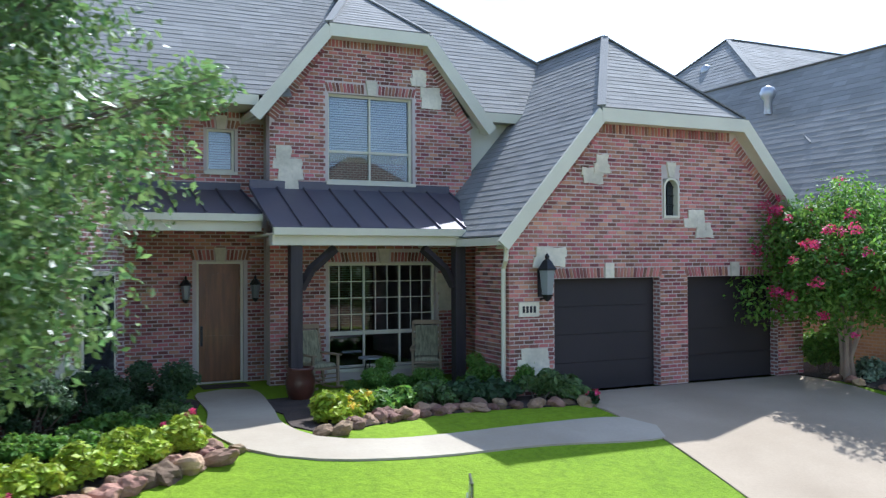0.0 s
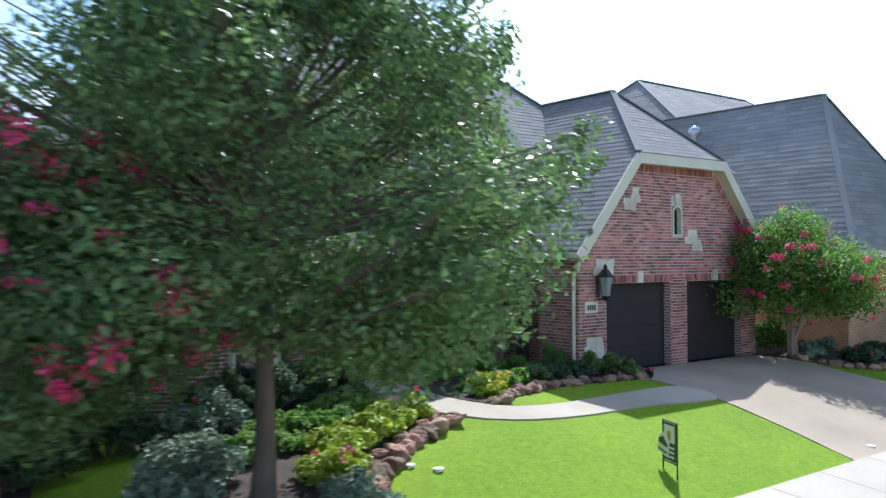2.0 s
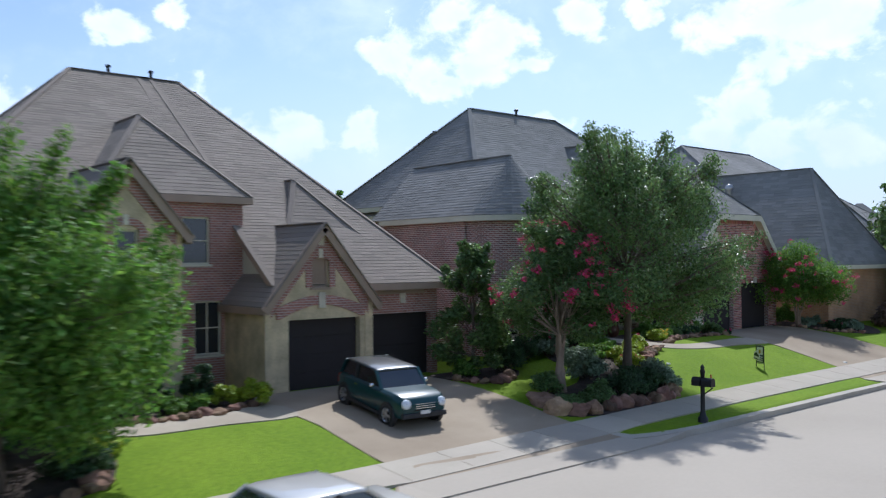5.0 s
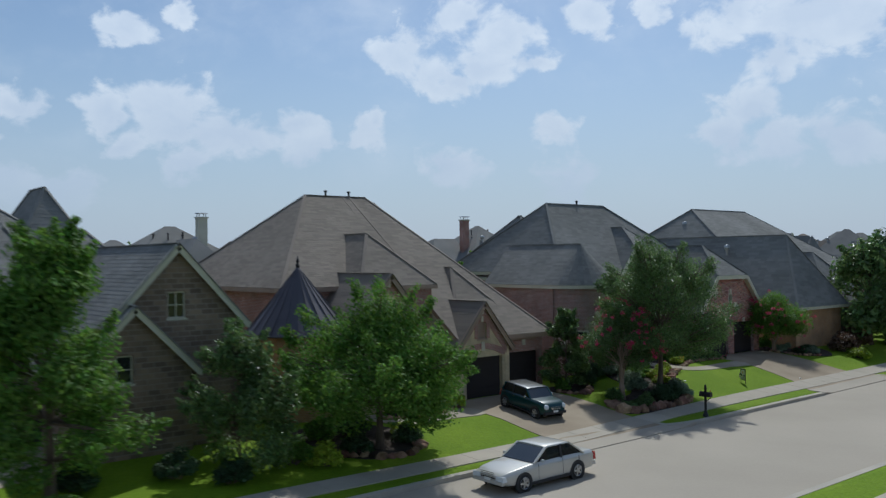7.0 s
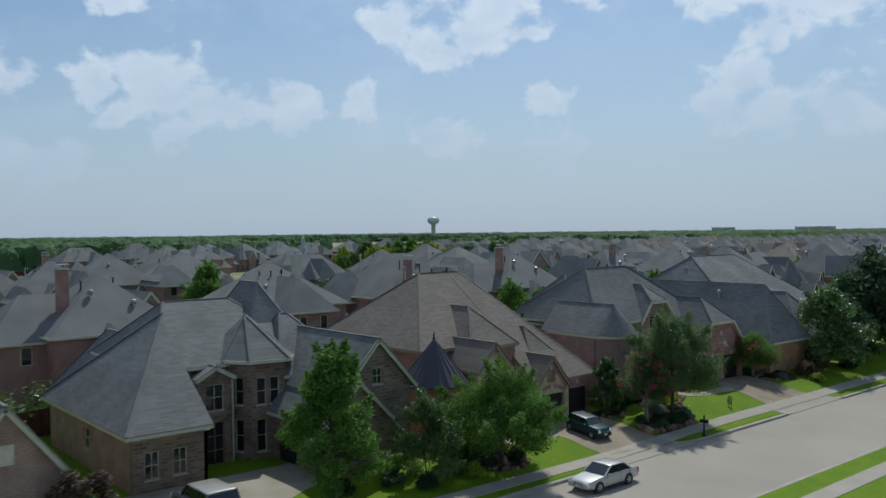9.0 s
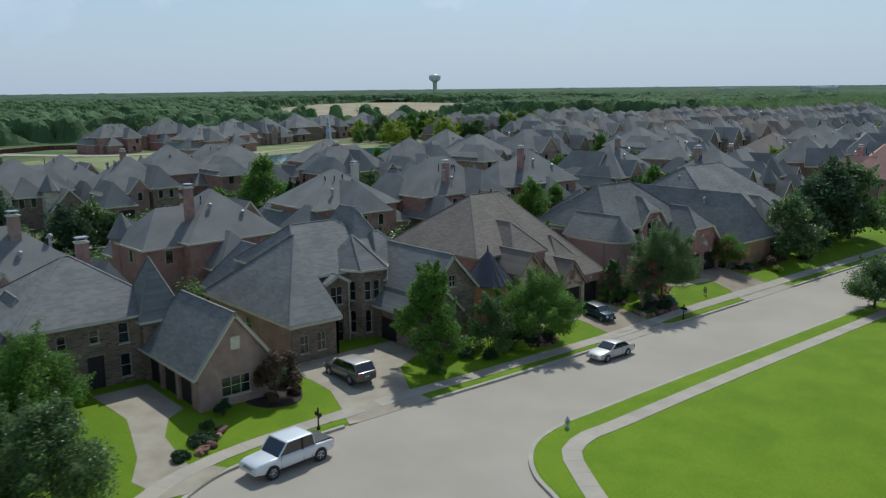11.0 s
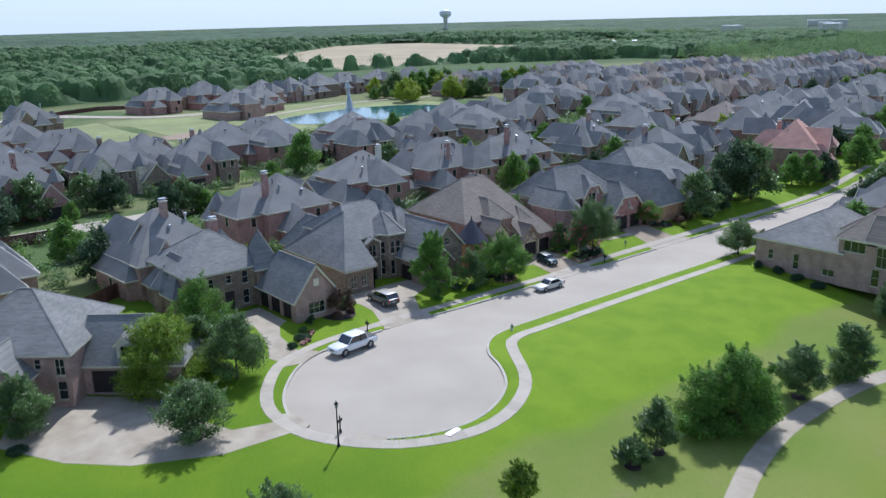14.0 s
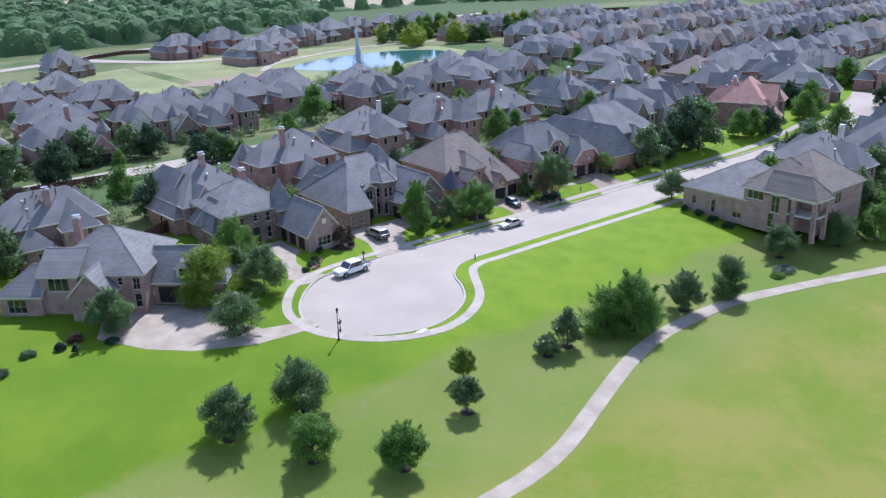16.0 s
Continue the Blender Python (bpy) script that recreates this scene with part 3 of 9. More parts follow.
    for q in ((ox0, ox1, oy0, y0 + 0.02), (ox0, ox1, y1 - 0.02, oy1), (ox0, x0 + 0.02, y0, y1), (x1 - 0.02, ox1, y0, y1)):
        if q[1] - q[0] > 0.05 and q[3] - q[2] > 0.05:
            if axis == "x" and ((q[1] <= x0 + 0.03 and not a) or (q[0] >= x1 - 0.03 and not b)):
                continue
            if axis == "y" and ((q[3] <= y0 + 0.03 and not a) or (q[2] >= y1 - 0.03 and not b)):
                continue
            part("soffit", Geo().box(*q, zs, zs + 0.02), trim, house)


def chimney(house, x, y, z0, z1, w=0.9, d=0.7, material=None):
    c = part("chimney", Geo().box(x - w / 2, x + w / 2, y - d / 2, y + d / 2, z0, z1),
             material or BRICK_PINK, house)
    part("chimney_crown", Geo().box(x - w / 2 - 0.08, x + w / 2 + 0.08, y - d / 2 - 0.08, y + d / 2 + 0.08, z1, z1 + 0.12), STUCCO, c)
    g = Geo()
    for sx in (-1, 1):
        for sy in (-1, 1):
            g.bar((x + sx * w * 0.36, y + sy * d * 0.36, z1 + 0.12), (x + sx * w * 0.36, y + sy * d * 0.36, z1 + 0.42), 0.05)
    g.box(x - w * 0.55, x + w * 0.55, y - d * 0.6, y + d * 0.6, z1 + 0.42, z1 + 0.5, 0.06)
    part("chimney_cap", g, STEEL, c, "grey metal chimney cap")


def vent(house, x, y, z, h=0.5, r=0.06):
    part("roof_vent", Geo().lathe([(r, z - 0.5), (r, z + h), (r * 1.7, z + h), (r * 1.7, z + h + 0.08), (0.01, z + h + 0.12)], x, y, 8), BLACK_METAL, house)


# ---- plants ----
def leaf_cloud(centres, radii, n, size, seed, flat=0.0, squash=0.8):
    """n small folded leaves round the clump centres."""
    r = np.random.RandomState(seed)
    centres, radii = np.asarray(centres, float), np.asarray(radii, float)
    wgt = radii ** 2
    idx = r.choice(len(centres), n, p=wgt / wgt.sum())
    d = r.normal(size=(n, 3))
    d /= np.linalg.norm(d, axis=1)[:, None]
    rad = radii[idx] * (0.2 + 0.98 * r.beta(2.0, 1.5, n))
    c = centres[idx] + d * rad[:, None] * np.array([1, 1, squash])
    nr = d * 0.6 + r.normal(size=(n, 3)) * 0.6 + np.array([0, 0, 0.5 + flat])
    nr /= np.linalg.norm(nr, axis=1)[:, None]
    t = np.cross(nr, r.normal(size=(n, 3)))
    t /= np.linalg.norm(t, axis=1)[:, None]
    b = np.cross(nr, t)
    s = size * r.uniform(0.6, 1.3, n)[:, None]
    v = np.stack([c - t * s, c + b * s * 0.5 + nr * s * 0.12, c + t * s, c - b * s * 0.5 + nr * s * 0.12], 1).reshape(-1, 3)
    return v, np.arange(4 * n).reshape(n, 4)


def crown_clumps(h0, h1, r, n, seed, top=0.6, lean=(0, 0)):
    """Uneven clump centres in a crown between two heights."""
    q = random.Random(seed)
    out, rad = [], []
    for i in range(n):
        k = q.random()
        z = h0 + (h1 - h0) * k
        prof = math.sin(math.pi * min(1, 0.12 + 0.88 * k ** top)) ** 0.6
        a = q.uniform(0, 2 * math.pi)
        rr = r * prof * q.uniform(0.25, 1.0) ** 0.6
        out.append((rr * math.cos(a) + lean[0] * k, rr * math.sin(a) + lean[1] * k, z))
        rad.append(r * q.uniform(0.2, 0.38))
    return out, rad


def tree(name, label, at, height, radius, base, n_leaf, leaf, material, seed, trunk=0.16, clumps=40, bark=None, stems=1, top=0.6, flowers=0, petal=None, group="", squash=0.8, spread=0.28, sprigs=0):
    """A tapered trunk with limbs out to every clump of leaves."""
    q = random.Random(seed)
    t = thing(name, label, "tree", at, q.uniform(0, 360), group)
    cs, rs = crown_clumps(base, height, radius, clumps, seed, top)
    for i in range(sprigs):
        # ragged twigs that stand out of the crown
        a, b = q.uniform(0, 2 * math.pi), q.uniform(-0.1, 1.0)
        j = max(range(clumps), key=lambda n_: cs[n_][0] * math.cos(a) / radius + cs[n_][1] * math.sin(a) / radius + b * 2.2 * (cs[n_][2] - base) / (height - base) + 0.5 * q.random())
        d = Vector((math.cos(a) * 0.6, math.sin(a) * 0.6, 0.25 + b)).normalized()
        for k in range(3):
            p = Vector(cs[j]) + d * (rs[j] * 0.8 + (0.16 + 0.24 * k) * radius * 0.35)
            cs.append(tuple(p))
            rs.append(radius * (0.1 - 0.02 * k))
    g = Geo()
    fork = base * 0.95 if stems == 1 else base * 0.25
    stems_at = []
    for s in range(stems):
        a = 2 * math.pi * s / stems + q.random()
        off = 0.0 if stems == 1 else radius * spread
        tip = (math.cos(a) * off, math.sin(a) * off, base + (height - base) * (0.75 if stems == 1 else 0.35))
        pts = [(0.0 if stems == 1 else math.cos(a) * 0.09, 0.0 if stems == 1 else math.sin(a) * 0.09, -0.15)]
        for k in range(1, 6):
            f = k / 5
            pts.append((tip[0] * f ** 1.3 + q.uniform(-1, 1) * trunk * 0.35, tip[1] * f ** 1.3 + q.uniform(-1, 1) * trunk * 0.35, tip[2] * f))
        rd = [trunk * (1.35 if k == 0 else 1 - 0.8 * k / 5) / (1 if stems == 1 else 1.8) for k in range(6)]
        g.tube(pts, rd, 9)
        stems_at.append((pts, rd))
    for i, c in enumerate(cs):
        pts, rd = stems_at[i % stems]
        k = min(4, max(1 if stems == 1 else 4 if spread < 0.2 else 3, int(5 * (0.55 * c[2]) / pts[-1][2]) + (1 if stems == 1 else 0)))
        o = pts[k]
        mid = tuple((o[j] + c[j]) / 2 + q.uniform(-0.1, 0.1) * radius * 0.4 for j in range(3))
        r0 = max(0.01, min(rd[k] * 0.4, trunk * 0.22))
        g.tube([o, mid, c], [r0, r0 * 0.6, 0.008], 5, False)
    part("trunk", g, bark or BARK, t, smooth=True)
    part("crown", leaf_cloud(cs, rs, n_leaf, leaf, seed, squash=squash), material, t, kind="stuff")
    if flowers:
        keep = [i for i in range(len(cs)) if math.hypot(cs[i][0], cs[i][1]) > radius * 0.45 or cs[i][2] > base + 0.6 * (height - base)]
        fc, fr = [], []
        for i in range(flowers):
            j = q.choice(keep)
            d = Vector((q.gauss(0, 0.6) + 2.2 * cs[j][0] / radius, q.gauss(0, 0.6) + 2.2 * cs[j][1] / radius, q.gauss(0.5, 0.8))).normalized() * rs[j] * 1.1
            fc.append((cs[j][0] + d.x, cs[j][1] + d.y, cs[j][2] + d.z))
            fr.append(q.uniform(0.09, 0.17))
        part("blossom", leaf_cloud(fc, fr, flowers * 34, 0.045, seed + 1), petal or PETAL_PINK, t, "pink blossom clusters", kind="stuff")
    return t


def bush(name, label, at, rx, ry, h, n, leaf, material, seed, flowers=0, petal=None, category="shrub", group="", boxy=0.0):
    """A rounded shrub of small leaves over thin stems."""
    q = random.Random(seed)
    t = thing(name, label, category, at, 0, group)
    cs, rs = [], []
    k = max(10, int(rx * ry * 60))
    for i in range(k):
        a, rr = q.uniform(0, 2 * math.pi), math.sqrt(q.random())
        if boxy:
            x, y, top = q.uniform(-1, 1) * rx * 0.85, q.uniform(-1, 1) * ry * 0.85, 1
        else:
            x, y = rr * math.cos(a) * rx * 0.8, rr * math.sin(a) * ry * 0.8
            top = math.sqrt(max(0.05, 1 - rr * rr))
        z = h * (0.25 + q.random() * (top * 0.85 - 0.25) if top > 0.35 else 0.25)
        cs.append((x, y, z))
        rs.append(min(rx, ry, h) * q.uniform(0.28, 0.46))
    g = Geo()
    for c in cs[::2]:
        g.tube([(c[0] * 0.2, c[1] * 0.2, -0.05), (c[0] * 0.7, c[1] * 0.7, c[2] * 0.6), c], [0.02, 0.013, 0.005], 4, False)
    part("stem", g, BARK, t, kind="stuff")
    part("foliage", leaf_cloud(cs, rs, n, leaf, seed), material, t, kind="stuff")
    if flowers:
        fc = [(c[0] * 1.1, c[1] * 1.1, c[2] + rs[i] * 0.7) for i, c in enumerate(cs)]
        fc = [q.choice(fc) for _ in range(flowers)]
        fc = [(x + q.uniform(-0.15, 0.15), y + q.uniform(-0.15, 0.15), z + q.uniform(-0.03, 0.1)) for x, y, z in fc]
        part("blossom", leaf_cloud(fc, [0.06] * len(fc), flowers * 14, 0.035, seed + 1), petal or PETAL_PINK, t, kind="stuff")
    return t


# ---- the lie of the land ----
def sstep(a, b, x):
    t = np.clip((x - a) / (b - a), 0, 1)
    return t * t * (3 - 2 * t)


def open_land(x, y):
    """Height of the ground: house lots rise from the street, the park falls away to the south."""
    x, y = np.asarray(x, float), np.asarray(y, float)
    return 0.14 + (0.4 + 0.46 * sstep(-6.5, 3, x)) * sstep(5.8, 12.5, y) - 2.8 * sstep(-8, -40, y) - 0.4 * sstep(60, 160, y) - 0.2 * sstep(-40, -28, x) * sstep(10.2, 5.6, y) * sstep(-30, -8, y)


APRONS = ((6.5, 16.0), (-15.0, -7.0), (-43.4, -36.7))


def land(x, y):
    """The ground with the aprons where drives run down to the street."""
    x, y = np.asarray(x, float), np.asarray(y, float)
    dip = sum(sstep(a - 0.5, a + 0.5, x) * sstep(b + 0.5, b - 0.5, x) for a, b in APRONS)
    return open_land(x, y) - 0.135 * dip * sstep(6.2, 4.7, y) * (y > 0)


def z_at(x, y):
    return float(land(x, y))


def smooth_line(pts, step=0.6, closed=False):
    """An even line through the points, rounded."""
    P = [Vector((*p, 0)) for p in pts]
    out = []
    n = len(P)
    for i in range(n if closed else n - 1):
        p0, p1, p2, p3 = (P[(i + k) % n] if closed else P[min(max(i + k, 0), n - 1)] for k in (-1, 0, 1, 2))
        m = max(1, int((p2 - p1).length / step))
        for k in range(m):
            t = k / m
            v = 0.5 * (2 * p1 + (p2 - p0) * t + (2 * p0 - 5 * p1 + 4 * p2 - p3) * t * t + (3 * p1 - p0 - 3 * p2 + p3) * t ** 3)
            out.append((v.x, v.y))
    if not closed:
        out.append((P[-1].x, P[-1].y))
    return out


def inside(px, py, poly):
    """Which of the points lie in the outline."""
    res = np.zeros(px.shape, bool)
    j = len(poly) - 1
    for i in range(len(poly)):
        (xi, yi), (xj, yj) = poly[i], poly[j]
        if yi != yj:
            res ^= ((yi > py) != (yj > py)) & (px < (xj - xi) * (py - yi) / (yj - yi) + xi)
        j = i
    return res


BULB = smooth_line([(-44, 4.3), (-48, 4.2), (-51, 3.7), (-53.7, 3.1), (-56.5, 1.5), (-59.0, -0.9), (-61.3, -4.0), (-62.8, -7.6), (-63.0, -11.0), (-61.4, -14.0), (-58.2, -16.5),
                    (-54.0, -18.2), (-49.9, -18.5), (-46.2, -17.4), (-43.1, -15.3), (-41.0, -12.2), (-39.8, -9.3), (-38.0, -7.1), (-35.6, -5.6), (-32, -4.8)], 0.5)
EAST = [(-20, -4.65), (20, -4.65), (60, -3.6), (95, 1.5), (130, 12), (138, 16), (135, 24.5), (127, 21), (92, 10.2), (58, 5.4), (20, 4.75), (-20, 4.5)]
STREET = BULB + smooth_line(EAST, 2.0)


def axis_lines(dense, outer):
    xs = set(np.round(np.arange(dense[0], dense[1] + 1e-6, dense[2]), 4))
    for lo, hi, st in outer:
        xs |= set(np.round(np.arange(lo, hi + 1e-6, st), 4))
    return np.array(sorted(xs))


def sheets():
    """The ground, one sheet out to the horizon, and the street set down into it."""
    far = [-4500, -3000, -2000, -1400, -1000, -700, -500, -350, -250]
    X = np.array(sorted(set(axis_lines((-66, -30, 0.3), [(-130, -66, 1.5), (-30, -16, 1.0), (-16, -5, 0.34), (-5, 30, 1.0), (30, 175, 2.5)]).tolist() + far + [-f for f in far] + [-190, -160, 200])))
    Y = np.array(sorted(set(axis_lines((-21, 7, 0.3), [(-60, -21, 1.5), (7, 45, 1.0), (45, 170, 5)]).tolist() + far + [-f for f in far] + [-190, -150, -120, -90, -75, 200])))
    XX, YY = np.meshgrid(X, Y)
    on_street = inside(XX, YY, STREET)
    base = land(XX, YY) + 0.025 * np.sin(XX * 0.31 + np.sin(YY * 0.23) * 2) * (YY < -22)
    nx = len(X)

    def build(name, Z, keep):
        v = np.stack([XX, YY, Z], -1).reshape(-1, 3)
        i = np.arange(len(Y) - 1)[:, None] * nx + np.arange(nx - 1)[None]
        f = np.stack([i, i + 1, i + 1 + nx, i + nx], -1)[keep]
        used = np.unique(f)
        remap = np.zeros(len(v), int)
        remap[used] = np.arange(len(used))
        return v[used], remap[f.reshape(-1, 4)]

    every = np.ones((len(Y) - 1, nx - 1), bool)
    deck = open_land(XX, YY)
    gz = np.where(on_street, base - 0.4, base)
    g = new("ground", mesh_of("ground", build("ground", gz, every), GROUND, True))
    tagged(g, "mown green lawns and open grassland", "ground", kind="structure")
    corner_in = on_street[:-1, :-1] | on_street[1:, :-1] | on_street[:-1, 1:] | on_street[1:, 1:]
    r = new("road", mesh_of("road", build("road", deck - 0.14, corner_in), ROAD, True))
    tagged(r, "pale concrete residential street ending in a round turning head", "road", kind="structure")


def ground_mat():
    """Lawn: bright turf, thin and yellower towards the open park, grain and mower-worn patches."""
    ma = bpy.data.materials.new("turf")
    ma.use_nodes = True
    nt = ma.node_tree
    N, Lk = nt.nodes, nt.links
    bs = N["Principled BSDF"]
    ge = N.new("ShaderNodeNewGeometry")
    sep = N.new("ShaderNodeSeparateXYZ")
    Lk.new(ge.outputs["Position"], sep.inputs[0])

    def noise_tex(sc, det=5, rough=0.6):
        n = N.new("ShaderNodeTexNoise")
        n.inputs["Scale"].default_value, n.inputs["Detail"].default_value, n.inputs["Roughness"].default_value = sc, det, rough
        Lk.new(ge.outputs["Position"], n.inputs["Vector"])
        return n.outputs[0]

    def ramp(src, a, b, c=0.0, d=1.0):
        r = N.new("ShaderNodeMapRange")
        r.interpolation_type = "SMOOTHSTEP"
        for k, v in enumerate((a, b, c, d)):
            r.inputs[k + 1].default_value = v
        Lk.new(src, r.inputs[0])
        return r.outputs[0]

    def mixc(f, a, b):
        m = N.new("ShaderNodeMix")
        m.data_type = "RGBA"
        Lk.new(f, m.inputs[0])
        for k, v in ((6, a), (7, b)):
            if isinstance(v, tuple):
                m.inputs[k].default_value = (*v, 1)
            else:
                Lk.new(v, m.inputs[k])
        return m.outputs[2]

    lawn = mixc(ramp(noise_tex(0.25), 0.35, 0.65), (0.145, 0.24, 0.006), (0.185, 0.28, 0.01))
    lawn = mixc(ramp(sep.outputs[0], -46, -66), lawn, mixc(ramp(noise_tex(0.09, 6, 0.65), 0.35, 0.7), (0.108, 0.195, 0.004), (0.155, 0.235, 0.008)))
    park = mixc(ramp(noise_tex(0.035, 6, 0.6), 0.35, 0.7), (0.15, 0.215, 0.028), (0.225, 0.242, 0.06))
    park = mixc(ramp(noise_tex(0.13, 7, 0.7), 0.6, 0.72, 0.0, 0.7), park, (0.235, 0.215, 0.09))
    add = N.new("ShaderNodeMath")
    add.operation = "MULTIPLY_ADD"
    Lk.new(noise_tex(0.05), add.inputs[0])
    add.inputs[1].default_value = 10
    Lk.new(sep.outputs[1], add.inputs[2])
    col = mixc(ramp(add.outputs[0], -18.2, -21.2), lawn, park)
    add2 = N.new("ShaderNodeMath")
    add2.operation = "MULTIPLY_ADD"
    Lk.new(noise_tex(0.04, 4), add2.inputs[0])
    add2.inputs[1].default_value = 14
    Lk.new(sep.outputs[1], add2.inputs[2])
    col = mixc(ramp(add2.outputs[0], -32.0, -42.0, 0.0, 0.8), col, mixc(ramp(noise_tex(0.06, 7, 0.68), 0.38, 0.62), (0.15, 0.212, 0.01), (0.25, 0.236, 0.044)))
    # farther off: yards and pasture
    rough_grass = mixc(ramp(noise_tex(0.02), 0.4, 0.6), (0.08, 0.13, 0.035), (0.19, 0.19, 0.08))
    col = mixc(ramp(sep.outputs[1], 30, 50), col, rough_grass)
    col = mixc(ramp(sep.outputs[1], 300, 340), col, (0.07, 0.11, 0.03))
    hs = N.new("ShaderNodeHueSaturation")
    Lk.new(ramp(noise_tex(9.0, 6, 0.75), 0.2, 0.8, 0.72, 1.28), hs.inputs["Value"])
    Lk.new(col, hs.inputs["Color"])
    Lk.new(hs.outputs[0], bs.inputs["Base Color"])
    bs.inputs["Roughness"].default_value = 0.9
    bs.inputs["Specular IOR Level"].default_value = 0.2
    bu = N.new("ShaderNodeBump")
    bu.inputs["Strength"].default_value, bu.inputs["Distance"].default_value = 0.6, 0.04
    Lk.new(noise_tex(25, 4), bu.inputs["Height"])
    Lk.new(bu.outputs[0], bs.inputs["Normal"])
    return ma


GROUND = ground_mat()
sheets()


def ribbon(name, pts, width, material, label, lift=0.04, deep=0.2, piece=0.0, category="pavement", smooth_step=0.0, piece_name="slab", closed=False):
    """A strip of paving along a line; with piece set it is laid in separate slabs."""
    line = pts if not smooth_step else smooth_line(pts, smooth_step, closed)
    L = [Vector((*p, 0)) for p in line]
    side = []
    for i in range(len(L)):
        d = (L[min(i + 1, len(L) - 1)] - L[max(i - 1, 0)]).normalized()
        side.append(Vector((-d.y, d.x, 0)) * width / 2)
    root = new(name)
    tagged(root, label, category, kind="structure")

    def cross(p, s):
        a, b = p - s, p + s
        return (a.x, a.y, z_at(a.x, a.y) + lift), (b.x, b.y, z_at(b.x, b.y) + lift)

    if not piece:
        g = Geo()
        for i in range(len(L) - 1):
            (a, b), (c, d) = cross(L[i], side[i]), cross(L[i + 1], side[i + 1])
            dn = lambda p: (p[0], p[1], p[2] - deep)
            g.poly([a, c, d, b]), g.poly([a, dn(a), dn(c), c]), g.poly([b, d, dn(d), dn(b)])
            if i in (0, len(L) - 2):
                p, q = ((a, b), (c, d))[i != 0]
                g.poly([p, q, dn(q), dn(p)])
        part("strip", g, material, root)
        return root
    dist, marks = 0.0, [0]
    for i in range(1, len(L)):
        dist += (L[i] - L[i - 1]).length
        if dist >= piece:
            marks.append(i)
            dist = 0.0
    for i, j in zip(marks, marks[1:]):
        g = Geo()
        d = (L[j] - L[i]).normalized() * 0.008
        (a, b), (c, e) = cross(L[i] + d, side[i]), cross(L[j] - d, side[j])
        dn = lambda p: (p[0], p[1], p[2] - deep)
        g.poly([a, c, e, b]), g.poly([a, dn(a), dn(c), c]), g.poly([b, e, dn(e), dn(b)]), g.poly([a, b, dn(b), dn(a)]), g.poly([c, dn(c), dn(e), e])
        part(piece_name, g, material, root)
    return root


def drape(name, poly, material, label, lift=0.02, step=1.0, category="pavement", deep=0.15, kind="structure"):
    """A paved or planted patch that follows the ground."""
    bm = bmesh.new()
    f = bm.faces.new([bm.verts.new((*p, 0)) for p in poly])
    xs, ys = [p[0] for p in poly], [p[1] for p in poly]
    bmesh.ops.triangulate(bm, faces=[f])
    for axis, lo, hi in ((0, min(xs), max(xs)), (1, min(ys), max(ys))):
        k = lo + step
        while k < hi:
            co, no = [0, 0, 0], [0, 0, 0]
            co[axis], no[axis] = k, 1
            bmesh.ops.bisect_plane(bm, geom=bm.verts[:] + bm.edges[:] + bm.faces[:], plane_co=co, plane_no=no)
            k += step
    rim = [e for e in bm.edges if e.is_boundary]
    for v in bm.verts:
        v.co.z = z_at(v.co.x, v.co.y) + lift
    ext = bmesh.ops.extrude_edge_only(bm, edges=rim)
    for v in [q for q in ext["geom"] if isinstance(q, bmesh.types.BMVert)]:
        v.co.z -= deep
    bmesh.ops.recalc_face_normals(bm, faces=bm.faces)
    me = bpy.data.meshes.new(name)
    bm.to_mesh(me)
    bm.free()
    me.materials.append(material)
    return tagged(new(name, me), label, category, kind=kind)


# kerbs: a low concrete edge along the street, dropped at the drives
def kerb_run(pts):
    ribbon("kerb", pts, 0.28, KERB, "low rounded concrete kerb", lift=0.012, deep=0.3, category="kerb")


kerb_run(BULB)
kerb_run(smooth_line([(-32, -4.8), (-20, -4.65), (20, -4.65), (60, -3.6), (95, 1.5), (130, 12), (138, 16)], 2.0))
kerb_run(smooth_line([(135, 24.5), (127, 21), (92, 10.2), (58, 5.4), (20, 4.75), (16.3, 4.72)], 2.0))
kerb_run([(6.2, 4.62), (3, 4.6), (0, 4.58), (-3, 4.56), (-5.2, 4.55), (-6.1, 4.62), (-6.8, 4.82), (-7.25, 5.2), (-7.42, 5.62)])
kerb_run([(-15.3, 4.52), (-20, 4.5), (-26, 4.46), (-32, 4.42), (-36.4, 4.36)])
# pavements
ribbon("pavement", [(40, -7.1), (10, -7.05), (-15, -7.05), (-30.5, -7.3), (-33.2, -7.4), (-35.8, -8.4), (-38.0, -11.4), (-40.1, -14.8), (-42.6, -17.3), (-46.4, -19.3), (-50.3, -20.0),
                    (-54.3, -19.4), (-58.2, -17.7), (-61.4, -15.0), (-63.6, -11.6), (-63.9, -7.2), (-62.8, -3.4), (-60.2, 0.6), (-57.2, 3.5), (-52.3, 5.3), (-46, 5.9), (-40, 6.1)],
       1.25, CONCRETE_SLAB, "pale concrete pavement laid in slabs", 0.035, piece=1.45, smooth_step=0.25)
ribbon("pavement", [(-40, 6.1), (-26, 6.1), (-20, 5.98), (-14, 5.95), (-8, 6.2), (0, 6.45), (20, 6.6), (58, 7.2), (92, 12.2)], 1.25, CONCRETE_SLAB, "pale concrete pavement laid in slabs", 0.035, piece=1.5, smooth_step=0.25)
